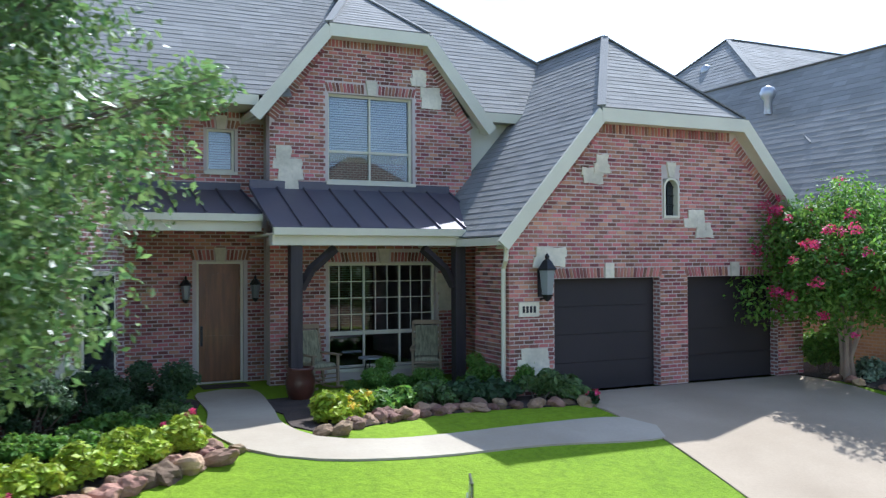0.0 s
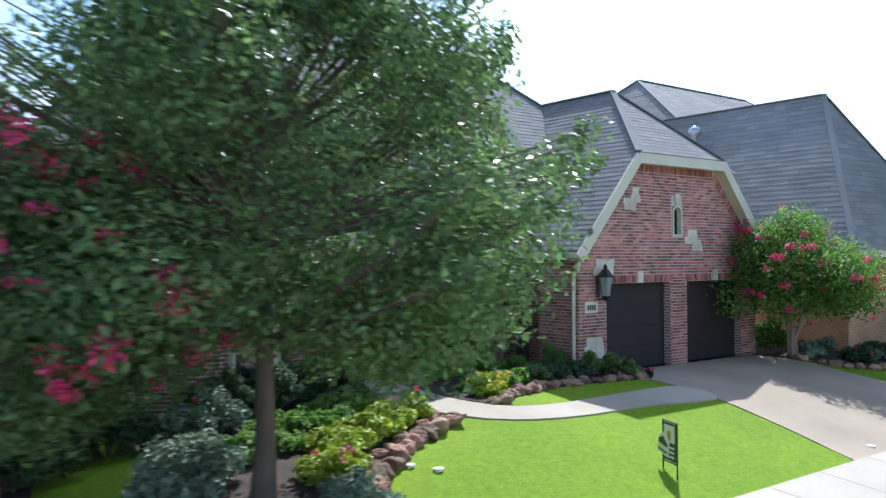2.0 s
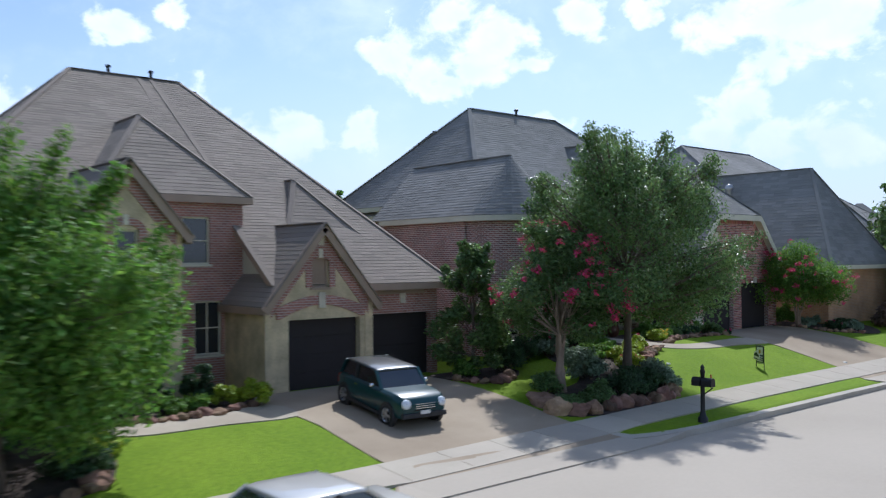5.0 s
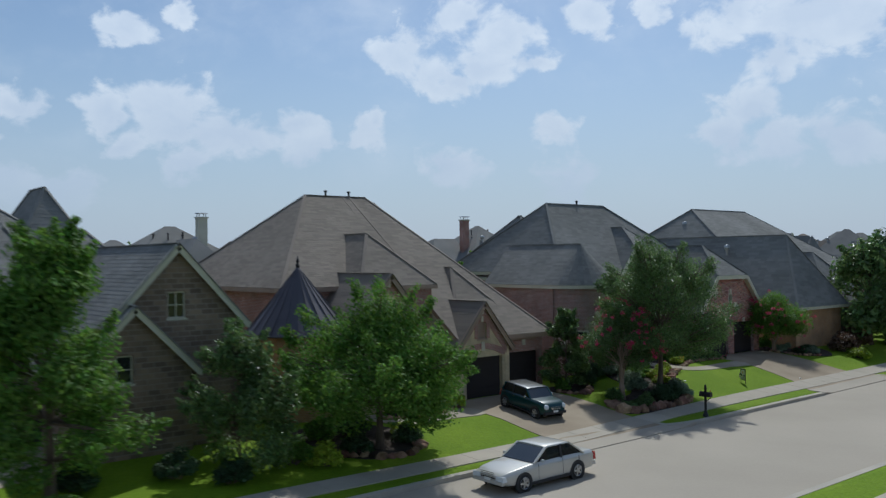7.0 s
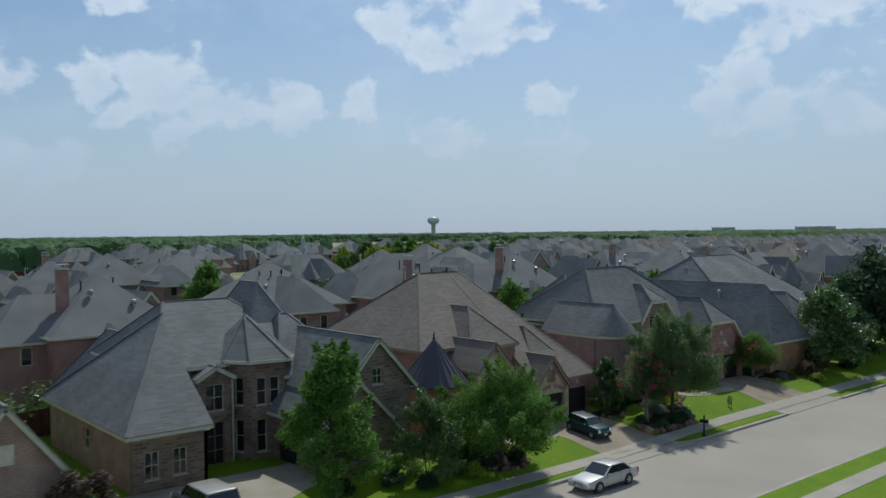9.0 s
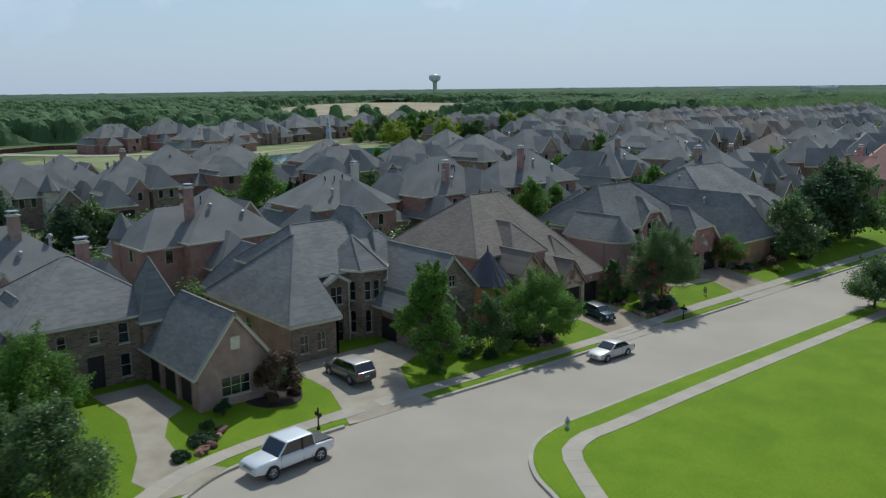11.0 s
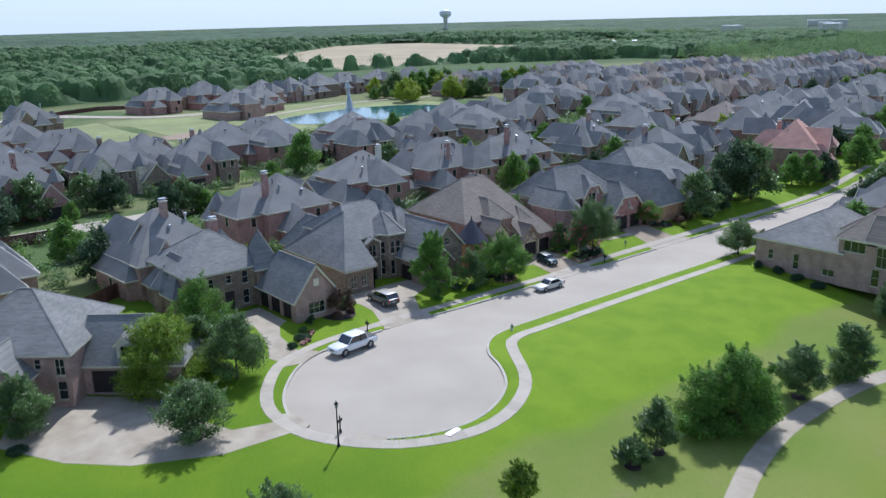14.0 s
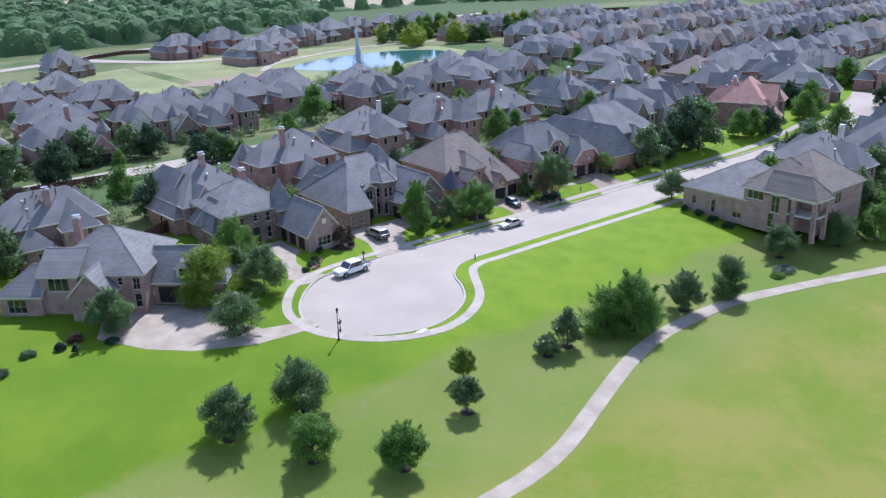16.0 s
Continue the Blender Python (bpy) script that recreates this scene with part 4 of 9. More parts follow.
ribbon("path", [(40, -52), (14, -43.7), (4.5, -40.6), (-5, -37.9), (-13, -36.0), (-22, -35.6), (-29.5, -36.2), (-37, -38.0), (-46.6, -41.8), (-55.6, -45.5), (-62.2, -46.9), (-70, -47.4), (-90, -50), (-120, -60)],
       2.0, CONCRETE, "winding pale concrete path across the park lawn", 0.035, piece=3.0, smooth_step=0.5)
# drives and front walks
drape("driveway", [(8.3, 13.1), (8.35, 10.4), (8.2, 8.3), (8.0, 7.2), (6.9, 6.0), (6.3, 4.6), (16.2, 4.8), (15.4, 6.0), (14.6, 7.2), (14.1, 10.6), (14.2, 13.1)], DRIVE_CONCRETE, "tan concrete driveway before a double garage")
drape("front_walk", smooth_line([(2.5, 16.2), (3.5, 16.2), (3.4, 14.2), (3.2, 12.6), (3.45, 11.65), (4.3, 11.25), (5.5, 11.2), (6.6, 11.25), (8.35, 11.15), (8.4, 10.2), (6.4, 10.4), (4.6, 10.45), (3.2, 10.75), (2.4, 11.4), (2.1, 12.6), (2.35, 14.2)], 0.4, True),
      CONCRETE, "curving concrete front walk", 0.024)
drape("driveway", [(-13.9, 13.3), (-13.6, 9.5), (-13.8, 6.2), (-15.2, 4.3), (-6.2, 4.4), (-6.9, 4.62), (-7.4, 5.05), (-7.58, 5.6), (-7.6, 6.3), (-7.5, 8.0), (-7.2, 13.6)], DRIVE_CONCRETE, "tan concrete driveway with a parked small car")
drape("front_walk", smooth_line([(-13.6, 10.4), (-15.5, 10.5), (-17.6, 10.6), (-18.6, 11.6), (-18.9, 13.2), (-17.8, 13.2), (-17.4, 12.0), (-15.5, 11.7), (-13.6, 11.9)], 0.5, True), CONCRETE, "curving concrete front walk", 0.024)
drape("driveway", [(-41.6, 16.5), (-41.5, 9.8), (-42.6, 6.6), (-43.6, 4.3), (-36.5, 4.3), (-36.6, 6.6), (-34.6, 10.5), (-30.5, 12.6), (-29.5, 16.5)], CONCRETE, "wide concrete driveway with a parked estate car")
drape("driveway", [(-51.2, 20.0), (-51.2, 13.4), (-52.7, 12.3), (-54.0, 9.8), (-54.3, 6.5), (-54.4, 3.9), (-57.2, 2.8), (-57.8, 5.4), (-56.4, 8.2), (-54.9, 14.0), (-55.2, 20.0)], CONCRETE, "concrete driveway to a side garage")
drape("driveway", [(-64.2, -8.2), (-64.4, -10.8), (-70.5, -10.4), (-77.0, -7.2), (-81.0, -3.0), (-84.5, 3.5), (-82.0, 9.0), (-79.0, 11.5), (-67.5, 2.0), (-69.5, -3.0), (-68.0, -7.0)], CONCRETE, "broad curving concrete driveway")
for pts in ([(-14.4, 5.28), (-15.2, 4.24), (-6.15, 4.36), (-6.86, 4.6), (-7.37, 5.03), (-7.45, 5.28)], [(6.55, 5.6), (6.25, 4.52), (16.25, 4.7), (15.75, 5.75)]):
    drape("driveway_apron", pts, ROAD, "pale concrete apron between street and pavement", 0.028)


for pts in ([(-63.6, -6.6), (-62.4, -8.0), (-62.4, -10.6), (-63.8, -11.3)], [(-60.0, -14.2), (-58.2, -16.2), (-58.9, -17.4), (-60.9, -15.6)], [(-58.3, 2.4), (-55.9, 1.9), (-52.8, 3.5), (-53.7, 5.0)]):
    drape("driveway_apron", pts, CONCRETE, "pale concrete crossing over the verge", 0.03, 0.5)

# ---- houses along the street ----
W = lambda u0, u1, v0, v1, **k: (u0, u1, v0, v1, k)
G = lambda u0, u1, v0, v1: (u0, u1, v0, v1, {"kind": "garage"})


def house_at(x, y, z, label, yaw=0.0, group="houses along the street"):
    return thing("house", label, "house", (x, y, z), yaw, group)


def stone_patch(house, x, y, z, w, h, seed, name="stone_patch"):
    """A few squared cream stones showing through the brick, stepped and chipped along the edge."""
    q = random.Random(seed)
    g = Geo()
    rows = max(2, round(h / 0.2))
    for k in range(rows):
        z0, z1 = z - h / 2 + h * k / rows, z - h / 2 + h * (k + 1) / rows
        a, b = x - w / 2 * q.uniform(0.7, 1.15), x + w / 2 * q.uniform(0.7, 1.15)
        cut = a + (b - a) * q.uniform(0.35, 0.65)
        for u0, u1 in ((a, cut), (cut, b)):
            e = lambda: q.uniform(-0.025, 0.025)
            lift = q.uniform(0.024, 0.04)
            g.prism([(u0 + e() * (u0 == a), z0 - 0.004), ((u0 + u1) / 2, z0 - 0.004 + e() * (k == 0)), (u1 + e() * (u1 == b), z0 - 0.004), (u1 + 0.002 + e() * (u1 == b), (z0 + z1) / 2), (u1 + e() * (u1 == b), z1), ((u0 + u1) / 2, z1 + e() * (k == rows - 1)), (u0 + e() * (u0 == a), z1)], y - lift, y + 0.05)
    part(name, g, CREAM_STONE, house, "cream stone patch set in the brick")


class BrickField:
    """Bricks of one house: the first few hundred are parts, the rest one joined part."""

    def __init__(self, house, singles=300):
        self.house, self.left, self.rest, self.q, self.seed = house, singles, Geo(), random.Random(4), {}

    def one(self, m, w, h, depth=0.055, single=True):
        g = Geo()
        b = 0.004
        g.v = [(-w / 2, -depth, -h / 2), (w / 2, -depth, -h / 2), (w / 2, -depth, h / 2), (-w / 2, -depth, h / 2), (-w / 2 + b, 0, -h / 2 + b), (w / 2 - b, 0, -h / 2 + b), (w / 2 - b, 0, h / 2 - b), (-w / 2 + b, 0, h / 2 - b)]
        g.f = [(4, 5, 6, 7), (0, 1, 5, 4), (1, 2, 6, 5), (2, 3, 7, 6), (3, 0, 4, 7)]
        if single and self.left > 0 and w > 0.15:
            self.left -= 1
            key = round(w, 3), round(h, 3)
            if key not in self.seed:
                self.seed[key] = mesh_of("brick", g, BRICK_SINGLE)
            ob = new("brick", self.seed[key])
            ob.parent = self.house
            ob.matrix_local = m
            return
        g.moved(m)
        n = len(self.rest.v)
        self.rest.v += g.v
        self.rest.f += [tuple(n + k for k in f) for f in g.f]

    def wall(self, P, U, N_, outline, holes, course=0.0762, length=0.203, joint=0.0135, single=True):
        """Running bond over a convex wall outline, kept clear of the openings."""
        P, U, N_ = Vector(P), Vector(U), Vector(N_)
        R = Matrix((U, N_, Vector((0, 0, 1)))).transposed().to_4x4()
        v0, v1 = min(b for a, b in outline), max(b for a, b in outline)
        k = 0
        v = v0
        while v + course <= v1 + 1e-6:
            top, bot = v + course - joint, v
            band_lo = [a for a, b in clip2(clip2(outline, 0, -1, -(bot)), 0, 1, bot + 0.002)]
            band_hi = [a for a, b in clip2(clip2(outline, 0, -1, -(top - 0.002)), 0, 1, top)]
            if band_lo and band_hi:
                lo, hi = max(min(band_lo), min(band_hi)), min(max(band_lo), max(band_hi))
                spans = [(lo, hi)]
                for o in holes:
                    if o[2] < top - 0.01 and o[3] > bot + 0.01:
                        nxt = []
                        for a, b in spans:
                            if o[0] > a:
                                nxt.append((a, min(b, o[0])))
                            if o[1] < b:
                                nxt.append((max(a, o[1]), b))
                        spans = nxt
                for a, b in spans:
                    u = math.floor(a / length) * length - (length / 2 if k % 2 else 0)
                    while u < b:
                        s, e = max(a, u), min(b, u + length - joint)
                        if e - s > 0.03:
                            m = R.copy()
                            m.translation = P + U * ((s + e) / 2) + Vector((0, 0, (top + bot) / 2)) + N_ * self.q.uniform(0.006, 0.013)
                            self.one(m, e - s, course - joint, single=single)
                        u += length
            v += course
            k += 1

    def soldiers(self, P, U, N_, u0, u1, v, h=0.2, slant=0.0, w=0.059, out=0.016, keys=()):
        """Upright bricks in a row or a splayed flat arch, leaving the keystones clear."""
        P, U, N_ = Vector(P), Vector(U), Vector(N_)
        n = max(1, int((u1 - u0) / (w + 0.017)))
        for i in range(n):
            u = u0 + (i + 0.5) * (u1 - u0) / n
            if any(abs(u - c) < 0.14 for c in keys):
                continue
            lean = slant * (u - (u0 + u1) / 2) / (u1 - u0) * 2
            m = Matrix((U, N_, Vector((0, 0, 1)))).transposed().to_4x4()
            m.translation = P + U * u + Vector((0, 0, v + h / 2)) + N_ * out
            self.one(m @ Matrix.Rotation(lean, 4, "Y"), w, h - 0.01, single=False)

    def rake(self, P, U, N_, a, b, h=0.2, w=0.06, out=0.016):
        """Bricks on end following a sloping verge from a to b, both (along, up)."""
        P, U, N_ = Vector(P), Vector(U), Vector(N_)
        L = math.hypot(b[0] - a[0], b[1] - a[1])
        ang = math.atan2(b[1] - a[1], b[0] - a[0])
        n = int(L / (w + 0.017))
        for i in range(n):
            f = (i + 0.5) / n
            m = Matrix((U, N_, Vector((0, 0, 1)))).transposed().to_4x4()
            m.translation = P + U * (a[0] + (b[0] - a[0]) * f) + Vector((0, 0, a[1] + (b[1] - a[1]) * f)) + N_ * out
            self.one(m @ Matrix.Rotation(-ang, 4, "Y"), w, h, single=False)

    def done(self):
        part("brickwork", self.rest, BRICK_PIECE, self.house, "rose red brickwork with pale mortar", kind="stuff")


BRICK_SINGLE = mat("clay_brick_single", (0.315, 0.115, 0.088), 0.85, vary=0.25, scale=0.8, fine=60, bump=0.4, obj_random=0.55, tint=(0.365, 0.15, 0.115))


def lantern(house, x, y, z, s=1.0):
    """Wall lantern: bracket, glazed body, roof and finial."""
    l = part("wall_lantern", Geo().box(x - 0.05 * s, x + 0.05 * s, y - 0.02, y + 0.03, z - 0.3 * s, z + 0.12 * s).bar((x, y, z + 0.02 * s), (x, y - 0.2 * s, z - 0.05 * s), 0.03 * s).bar((x, y - 0.2 * s, z - 0.3 * s), (x, y, z - 0.34 * s), 0.03 * s), BLACK_METAL, house, "black iron wall lantern")
    part("lamp_glass", Geo().lathe([(0.085 * s, z - 0.26 * s), (0.13 * s, z + 0.1 * s)], x, y - 0.2 * s, 6), MILK_GLASS, l, "frosted glass")
    g = Geo().lathe([(0.15 * s, z + 0.1 * s), (0.15 * s, z + 0.13 * s), (0.07 * s, z + 0.24 * s), (0.03 * s, z + 0.27 * s), (0.04 * s, z + 0.31 * s), (0.005, z + 0.36 * s)], x, y - 0.2 * s, 6)
    part("lamp_roof", g, BLACK_METAL, l)
    part("lamp_base", Geo().lathe([(0.02 * s, z - 0.36 * s), (0.06 * s, z - 0.32 * s), (0.095 * s, z - 0.26 * s)], x, y - 0.2 * s, 6), BLACK_METAL, l)


MILK_GLASS = mat("frosted_lamp_glass", (0.2, 0.22, 0.22), 0.3, vary=0.05, scale=2, fine=10, bump=0)


def clipped_roof(house, x0, x1, ze, zc, zr, y_front, y_apex, y_back, rng, tab=0.42, course=0.155, name="roof"):
    """A gable whose point is clipped back by a small hip, with its verge boards."""
    xm = (x0 + x1) / 2
    k = (zr - ze) / (xm - x0)
    xc0, xc1 = x0 + (zc - ze) / k, x1 - (zc - ze) / k
    A, B = (x0, y_front, ze), (x1, y_front, ze)
    C0, C1 = (xc0, y_front, zc), (xc1, y_front, zc)
    top, back = (xm, y_apex, zr), (xm, y_back, zr)
    faces = [[A, C0, top, back, (x0, y_back, ze)], [B, (x1, y_back, ze), back, top, C1], [C0, C1, top]]
    rg, sg = Geo(), Geo()
    for f in faces:
        rg.poly([(p[0], p[1], p[2] + 0.07) for p in f])
        shingles(sg, [(p[0], p[1], p[2] + 0.09) for p in f], course, 0.006, tab, rng)
    part("roof", rg, SHINGLE, house, "steep roof of grey shingles")
    part("shingles", sg, SHINGLE, house, kind="stuff")
    for p, q in ((C0, top), (C1, top), (top, back)):
        part("ridge_cap", Geo().bar((p[0], p[1], p[2] + 0.115), (q[0], q[1], q[2] + 0.115), 0.16, 0.03), SHINGLE, house)
    for p, q in ((A, C0), (B, C1), (C0, C1)):
        d = Vector(q) - Vector(p)
        e = d.normalized() * 0.05
        flat = p is C0
        k_ = 0.006 if flat else 0.0
        part("verge_board", Geo().bar(Vector(p) - e * (not flat) + Vector((0, -k_, -0.06)), Vector(q) + e * (not flat) + Vector((0, -k_, -0.06)), 0.06, 0.25), TRIM, house)
        part("soffit", Geo().bar(Vector(p) + Vector((0, 0.17, -0.15 - k_)), Vector(q) + Vector((0, 0.17, -0.15 - k_)), 0.32 - k_, 0.03), TRIM, house)
    for x in (x0, x1):
        part("gutter", Geo().bar((x, y_front, ze - 0.02), (x, y_back, ze - 0.02), 0.1, 0.14), TRIM, house)
    return xc0, xc1


def red_brick_house():
    """The house that the film opens on: clipped garage gable, metal porch roof and a clipped bay above."""
    h = house_at(7, 13.2, 1.0, "two-storey red brick house with clipped gables and metal porch roof")
    q = random.Random(8)
    bricks = BrickField(h)
    S, E = ((1, 0, 0), (0, -1, 0)), ((0, 1, 0), (1, 0, 0))
    # garage front
    gx0, gx1, gm = 0.42, 7.56, 3.96
    slope = 1.156
    wz = lambda x: 2.86 + (min(x - gx0, gx1 - x)) * slope
    out = [(0, -0.6), (gx1 - gx0, -0.6), (gx1 - gx0, 2.9), (gm - gx0 + 1.72, 5.02), (gm - gx0 - 1.72, 5.02), (0, 2.9)]
    gh = [(0.93, 3.35, 0.0, 2.1), (4.02, 6.42, 0.0, 2.1), (3.44, 3.8, 3.28, 4.02)]
    wg = Geo()
    panel(wg, (gx0, 0, 0), *S, out, gh, 0.3)
    part("wall", wg, MORTAR, h, "pale mortar bed of the garage front")
    bricks.wall((gx0, 0, 0), *S, [(0, -0.05), *out[1:2], *out[2:5], (0, 2.9)][0:1] + [(gx1 - gx0, -0.05), (gx1 - gx0, 2.72), (gm - gx0 + 1.62, 4.84), (gm - gx0 - 1.62, 4.84), (0, 2.72)],
                [(0.93, 3.35, -1, 2.3), (4.02, 6.42, -1, 2.3), (3.4, 3.84, 3.22, 4.3)])
    for d in gh[:2]:
        garage_door(h, (gx0, 0, 0), *S, *d[:4], deep=0.2)
        for x in (gx0 + d[0] - 0.002, gx0 + d[1] - 0.01):
            part("reveal", Geo().box(x, x + 0.012, 0.0, 0.2, -0.05, 2.1), BRICK_RED, h)
        bricks.soldiers((gx0, 0, 0), *S, d[0] - 0.05, d[1] + 0.05, 2.1, 0.2, 0.35, keys=[(d[0] + d[1]) / 2])
        part("keystone", Geo().box(gx0 + (d[0] + d[1]) / 2 - 0.1, gx0 + (d[0] + d[1]) / 2 + 0.1, -0.05, 0.02, 2.1, 2.38, 0.0), CREAM_STONE, h, "cream limestone keystone")
    bricks.soldiers((gx0, 0, 0), *S, gm - gx0 - 1.6, gm - gx0 + 1.6, 4.82, 0.2)
    bricks.rake((gx0, 0, 0), *S, (0.02, 2.8), (gm - gx0 - 1.66, 4.86))
    bricks.rake((gx0, 0, 0), *S, (gm - gx0 + 1.66, 4.86), (gx1 - gx0 - 0.02, 2.8))
    # arched slit window with its stone head
    ax = gx0 + 3.62
    arch = [(ax - 0.15, 3.3), (ax + 0.15, 3.3), (ax + 0.15, 3.85)] + [(ax + 0.15 * math.cos(a), 3.85 + 0.15 * math.sin(a)) for a in (0.5, 1.0, 1.57, 2.1, 2.6)] + [(ax - 0.15, 3.85)]
    part("pane", Geo().prism(arch, 0.1, 0.11), GLASS_DARK, h, "dark leaded glass")
    lead = part("window_bars", Geo().bar((ax, 0.08, 3.3), (ax, 0.08, 4.0), 0.02).bar((ax - 0.15, 0.08, 3.5), (ax + 0.15, 0.08, 3.5), 0.02).bar((ax - 0.15, 0.08, 3.7), (ax + 0.15, 0.08, 3.7), 0.02).bar((ax - 0.15, 0.08, 3.87), (ax + 0.15, 0.08, 3.87), 0.02), BLACK_METAL, h, kind="stuff")
    rim = [(ax + 0.19 * math.cos(a), 3.85 + 0.19 * math.sin(a)) for a in np.linspace(0, math.pi, 9)]
    fr = Geo()
    ring = [(ax + 0.19, 3.25), *rim, (ax - 0.19, 3.25)]
    inn = [(ax + 0.15, 3.3), *[(ax + 0.15 * math.cos(a), 3.85 + 0.15 * math.sin(a)) for a in np.linspace(0, math.pi, 9)], (ax - 0.15, 3.3)]
    for i in range(len(ring)):
        j = (i + 1) % len(ring)
        for y0, y1 in ((-0.045, 0.06),):
            P_ = lambda p, y: (p[0], y, p[1])
            fr.poly([P_(ring[i], y0), P_(ring[j], y0), P_(inn[j], y0), P_(inn[i], y0)])
            fr.poly([P_(ring[i], y0), P_(ring[i], y1), P_(ring[j], y1), P_(ring[j], y0)])
            fr.poly([P_(inn[i], y0), P_(inn[j], y0), P_(inn[j], 0.12), P_(inn[i], 0.12)])
    part("window_surround", fr, TRIM, h, "cream arched surround")
    part("keystone", Geo().prism([(ax - 0.06, 4.05), (ax + 0.06, 4.05), (ax + 0.11, 4.34), (ax - 0.11, 4.34)], -0.05, 0.02), CREAM_STONE, h)
    for i, (x, z, w, hh) in enumerate([(2.42, 4.25, 0.32, 0.34), (2.2, 4.02, 0.46, 0.3), (1.3, 2.5, 0.7, 0.36), (4.62, 3.25, 0.46, 0.34), (4.86, 3.02, 0.42, 0.3), (0.95, 0.48, 0.7, 0.75)]):
        stone_patch(h, x, 0, z, w, hh, 20 + i)
    # the number stone, its figures left as bars
    st = part("number_stone", Geo().box(0.6, 1.02, -0.035, 0.02, 1.43, 1.69), CREAM_STONE, h, "pale stone plaque with dark bars")
    for k in range(4):
        part("bar", Geo().box(0.67 + 0.075 * k, 0.72 + 0.075 * k, -0.04, -0.03, 1.5, 1.62), BLACK_METAL, st)
    lantern(h, 1.06, 0.0, 2.14, 1.2)
    # garage sides
    wg = Geo()
    panel(wg, (gx1, 0.3, 0), *E, [(0, -0.6), (8.7, -0.6), (8.7, 2.86), (0, 2.86)], (), 0.25)
    part("wall", wg, BRICK_RED, h)
    wg = Geo()
    panel(wg, (gx0, 1.3, 0), (0, -1, 0), (-1, 0, 0), [(0, -0.6), (1.0, -0.6), (1.0, 2.86), (0, 2.86)], (), 0.73)
    part("wall", wg, MORTAR, h)
    bricks.wall((gx0, 1.3, 0), (0, -1, 0), (-1, 0, 0), [(0, -0.05), (1.3, -0.05), (1.3, 2.86), (0, 2.86)], (), single=False)
    wg = Geo()
    panel(wg, (1.15, 9, 0), (0, -1, 0), (-1, 0, 0), [(0, -0.6), (7.7, -0.6), (7.7, 2.86), (0, 2.86)], (), 0.25)
    part("wall", wg, MORTAR, h)
    bricks.wall((1.15, 3.4, 0), (0, -1, 0), (-1, 0, 0), [(0, -0.05), (2.1, -0.05), (2.1, 2.86), (0, 2.86)], (), single=False)
    clipped_roof(h, 0.17, 7.75, 2.8, 5.17, 7.18, -0.3, 2.0, 9.0, q)
    part("downpipe", Geo().tube([(0.3, -0.12, 2.65), (0.3, -0.1, 2.45), (0.36, 0.1, 2.3), (0.36, 0.12, -0.1)], [0.045] * 4, 8), TRIM, h, "cream painted downpipe")
    # upper bay and the room below it
    by, bx0, bx1, bm_ = 3.4, -3.05, 1.4, -0.83
    bo = [(0, -0.1), (bx1 - bx0, -0.1), (bx1 - bx0, 5.42), (bm_ - bx0 + 1.17, 6.97), (bm_ - bx0 - 1.17, 6.97), (0, 5.42)]
    bh = [(1.2, 3.58, 0.25, 2.4), (1.2, 3.06, 4.07, 5.87)]
    wg = Geo()
    panel(wg, (bx0, by, 0), *S, bo, bh, 0.3)
    part("wall", wg, MORTAR, h)
    bricks.wall((bx0, by, 0), *S, [(0, -0.05), (bx1 - bx0, -0.05), (bx1 - bx0, 5.14), (bm_ - bx0 + 1.1, 6.82), (bm_ - bx0 - 1.1, 6.82), (0, 5.14)],
                [(1.14, 3.64, 0.05, 2.64), (1.14, 3.12, 3.9, 6.09), (-1, 9, 2.95, 3.75)], single=False)
    bricks.soldiers((bx0, by, 0), *S, 1.15, 3.63, 2.42, 0.21, 0.3, keys=[2.39])
    bricks.soldiers((bx0, by, 0), *S, 1.14, 3.12, 5.89, 0.2, 0.3, keys=[2.13])
    bricks.soldiers((bx0, by, 0), *S, 1.14, 3.12, 3.93, 0.12)
    bricks.soldiers((bx0, by, 0), *S, bm_ - bx0 - 1.1, bm_ - bx0 + 1.1, 6.81, 0.17)
    bricks.rake((bx0, by, 0), *S, (0.03, 5.28), (bm_ - bx0 - 1.12, 6.84))
    bricks.rake((bx0, by, 0), *S, (bm_ - bx0 + 1.12, 6.84), (bx1 - bx0 - 0.03, 5.28))
    for z, x in ((2.4, bx0 + 2.39), (5.87, bx0 + 2.13)):
        part("keystone", Geo().prism([(x - 0.08, z), (x + 0.08, z), (x + 0.13, z + 0.3), (x - 0.13, z + 0.3)], by - 0.05, by + 0.02), CREAM_STONE, h)
    for i, (x, z, w, hh) in enumerate([(0.12, 6.32, 0.34, 0.34), (0.45, 5.92, 0.56, 0.46), (-2.68, 4.18, 0.56, 0.62), (0.78, 1.78, 0.52, 0.82), (-2.4, 0.75, 0.42, 0.5), (-2.78, 4.56, 0.3, 0.36)]):
        stone_patch(h, x, by, z, w, hh, 40 + i)
    # lower window: three wide lights with small panes above; upper: a pair of sashes with blinds
    low = window(h, (bx0, by, 0), *S, 1.2, 3.58, 0.25, 2.4, cols=3, rows=1, glass=GLASS, deep=0.12)
    gb = Geo()
    panel(gb, (bx0 + 1.2, by + 0.12, 0), *S, [(0.03, 0.92), (2.35, 0.92), (2.35, 1.0), (0.03, 1.0)], (), 0.05)
    part("transom", gb, TRIM, low)
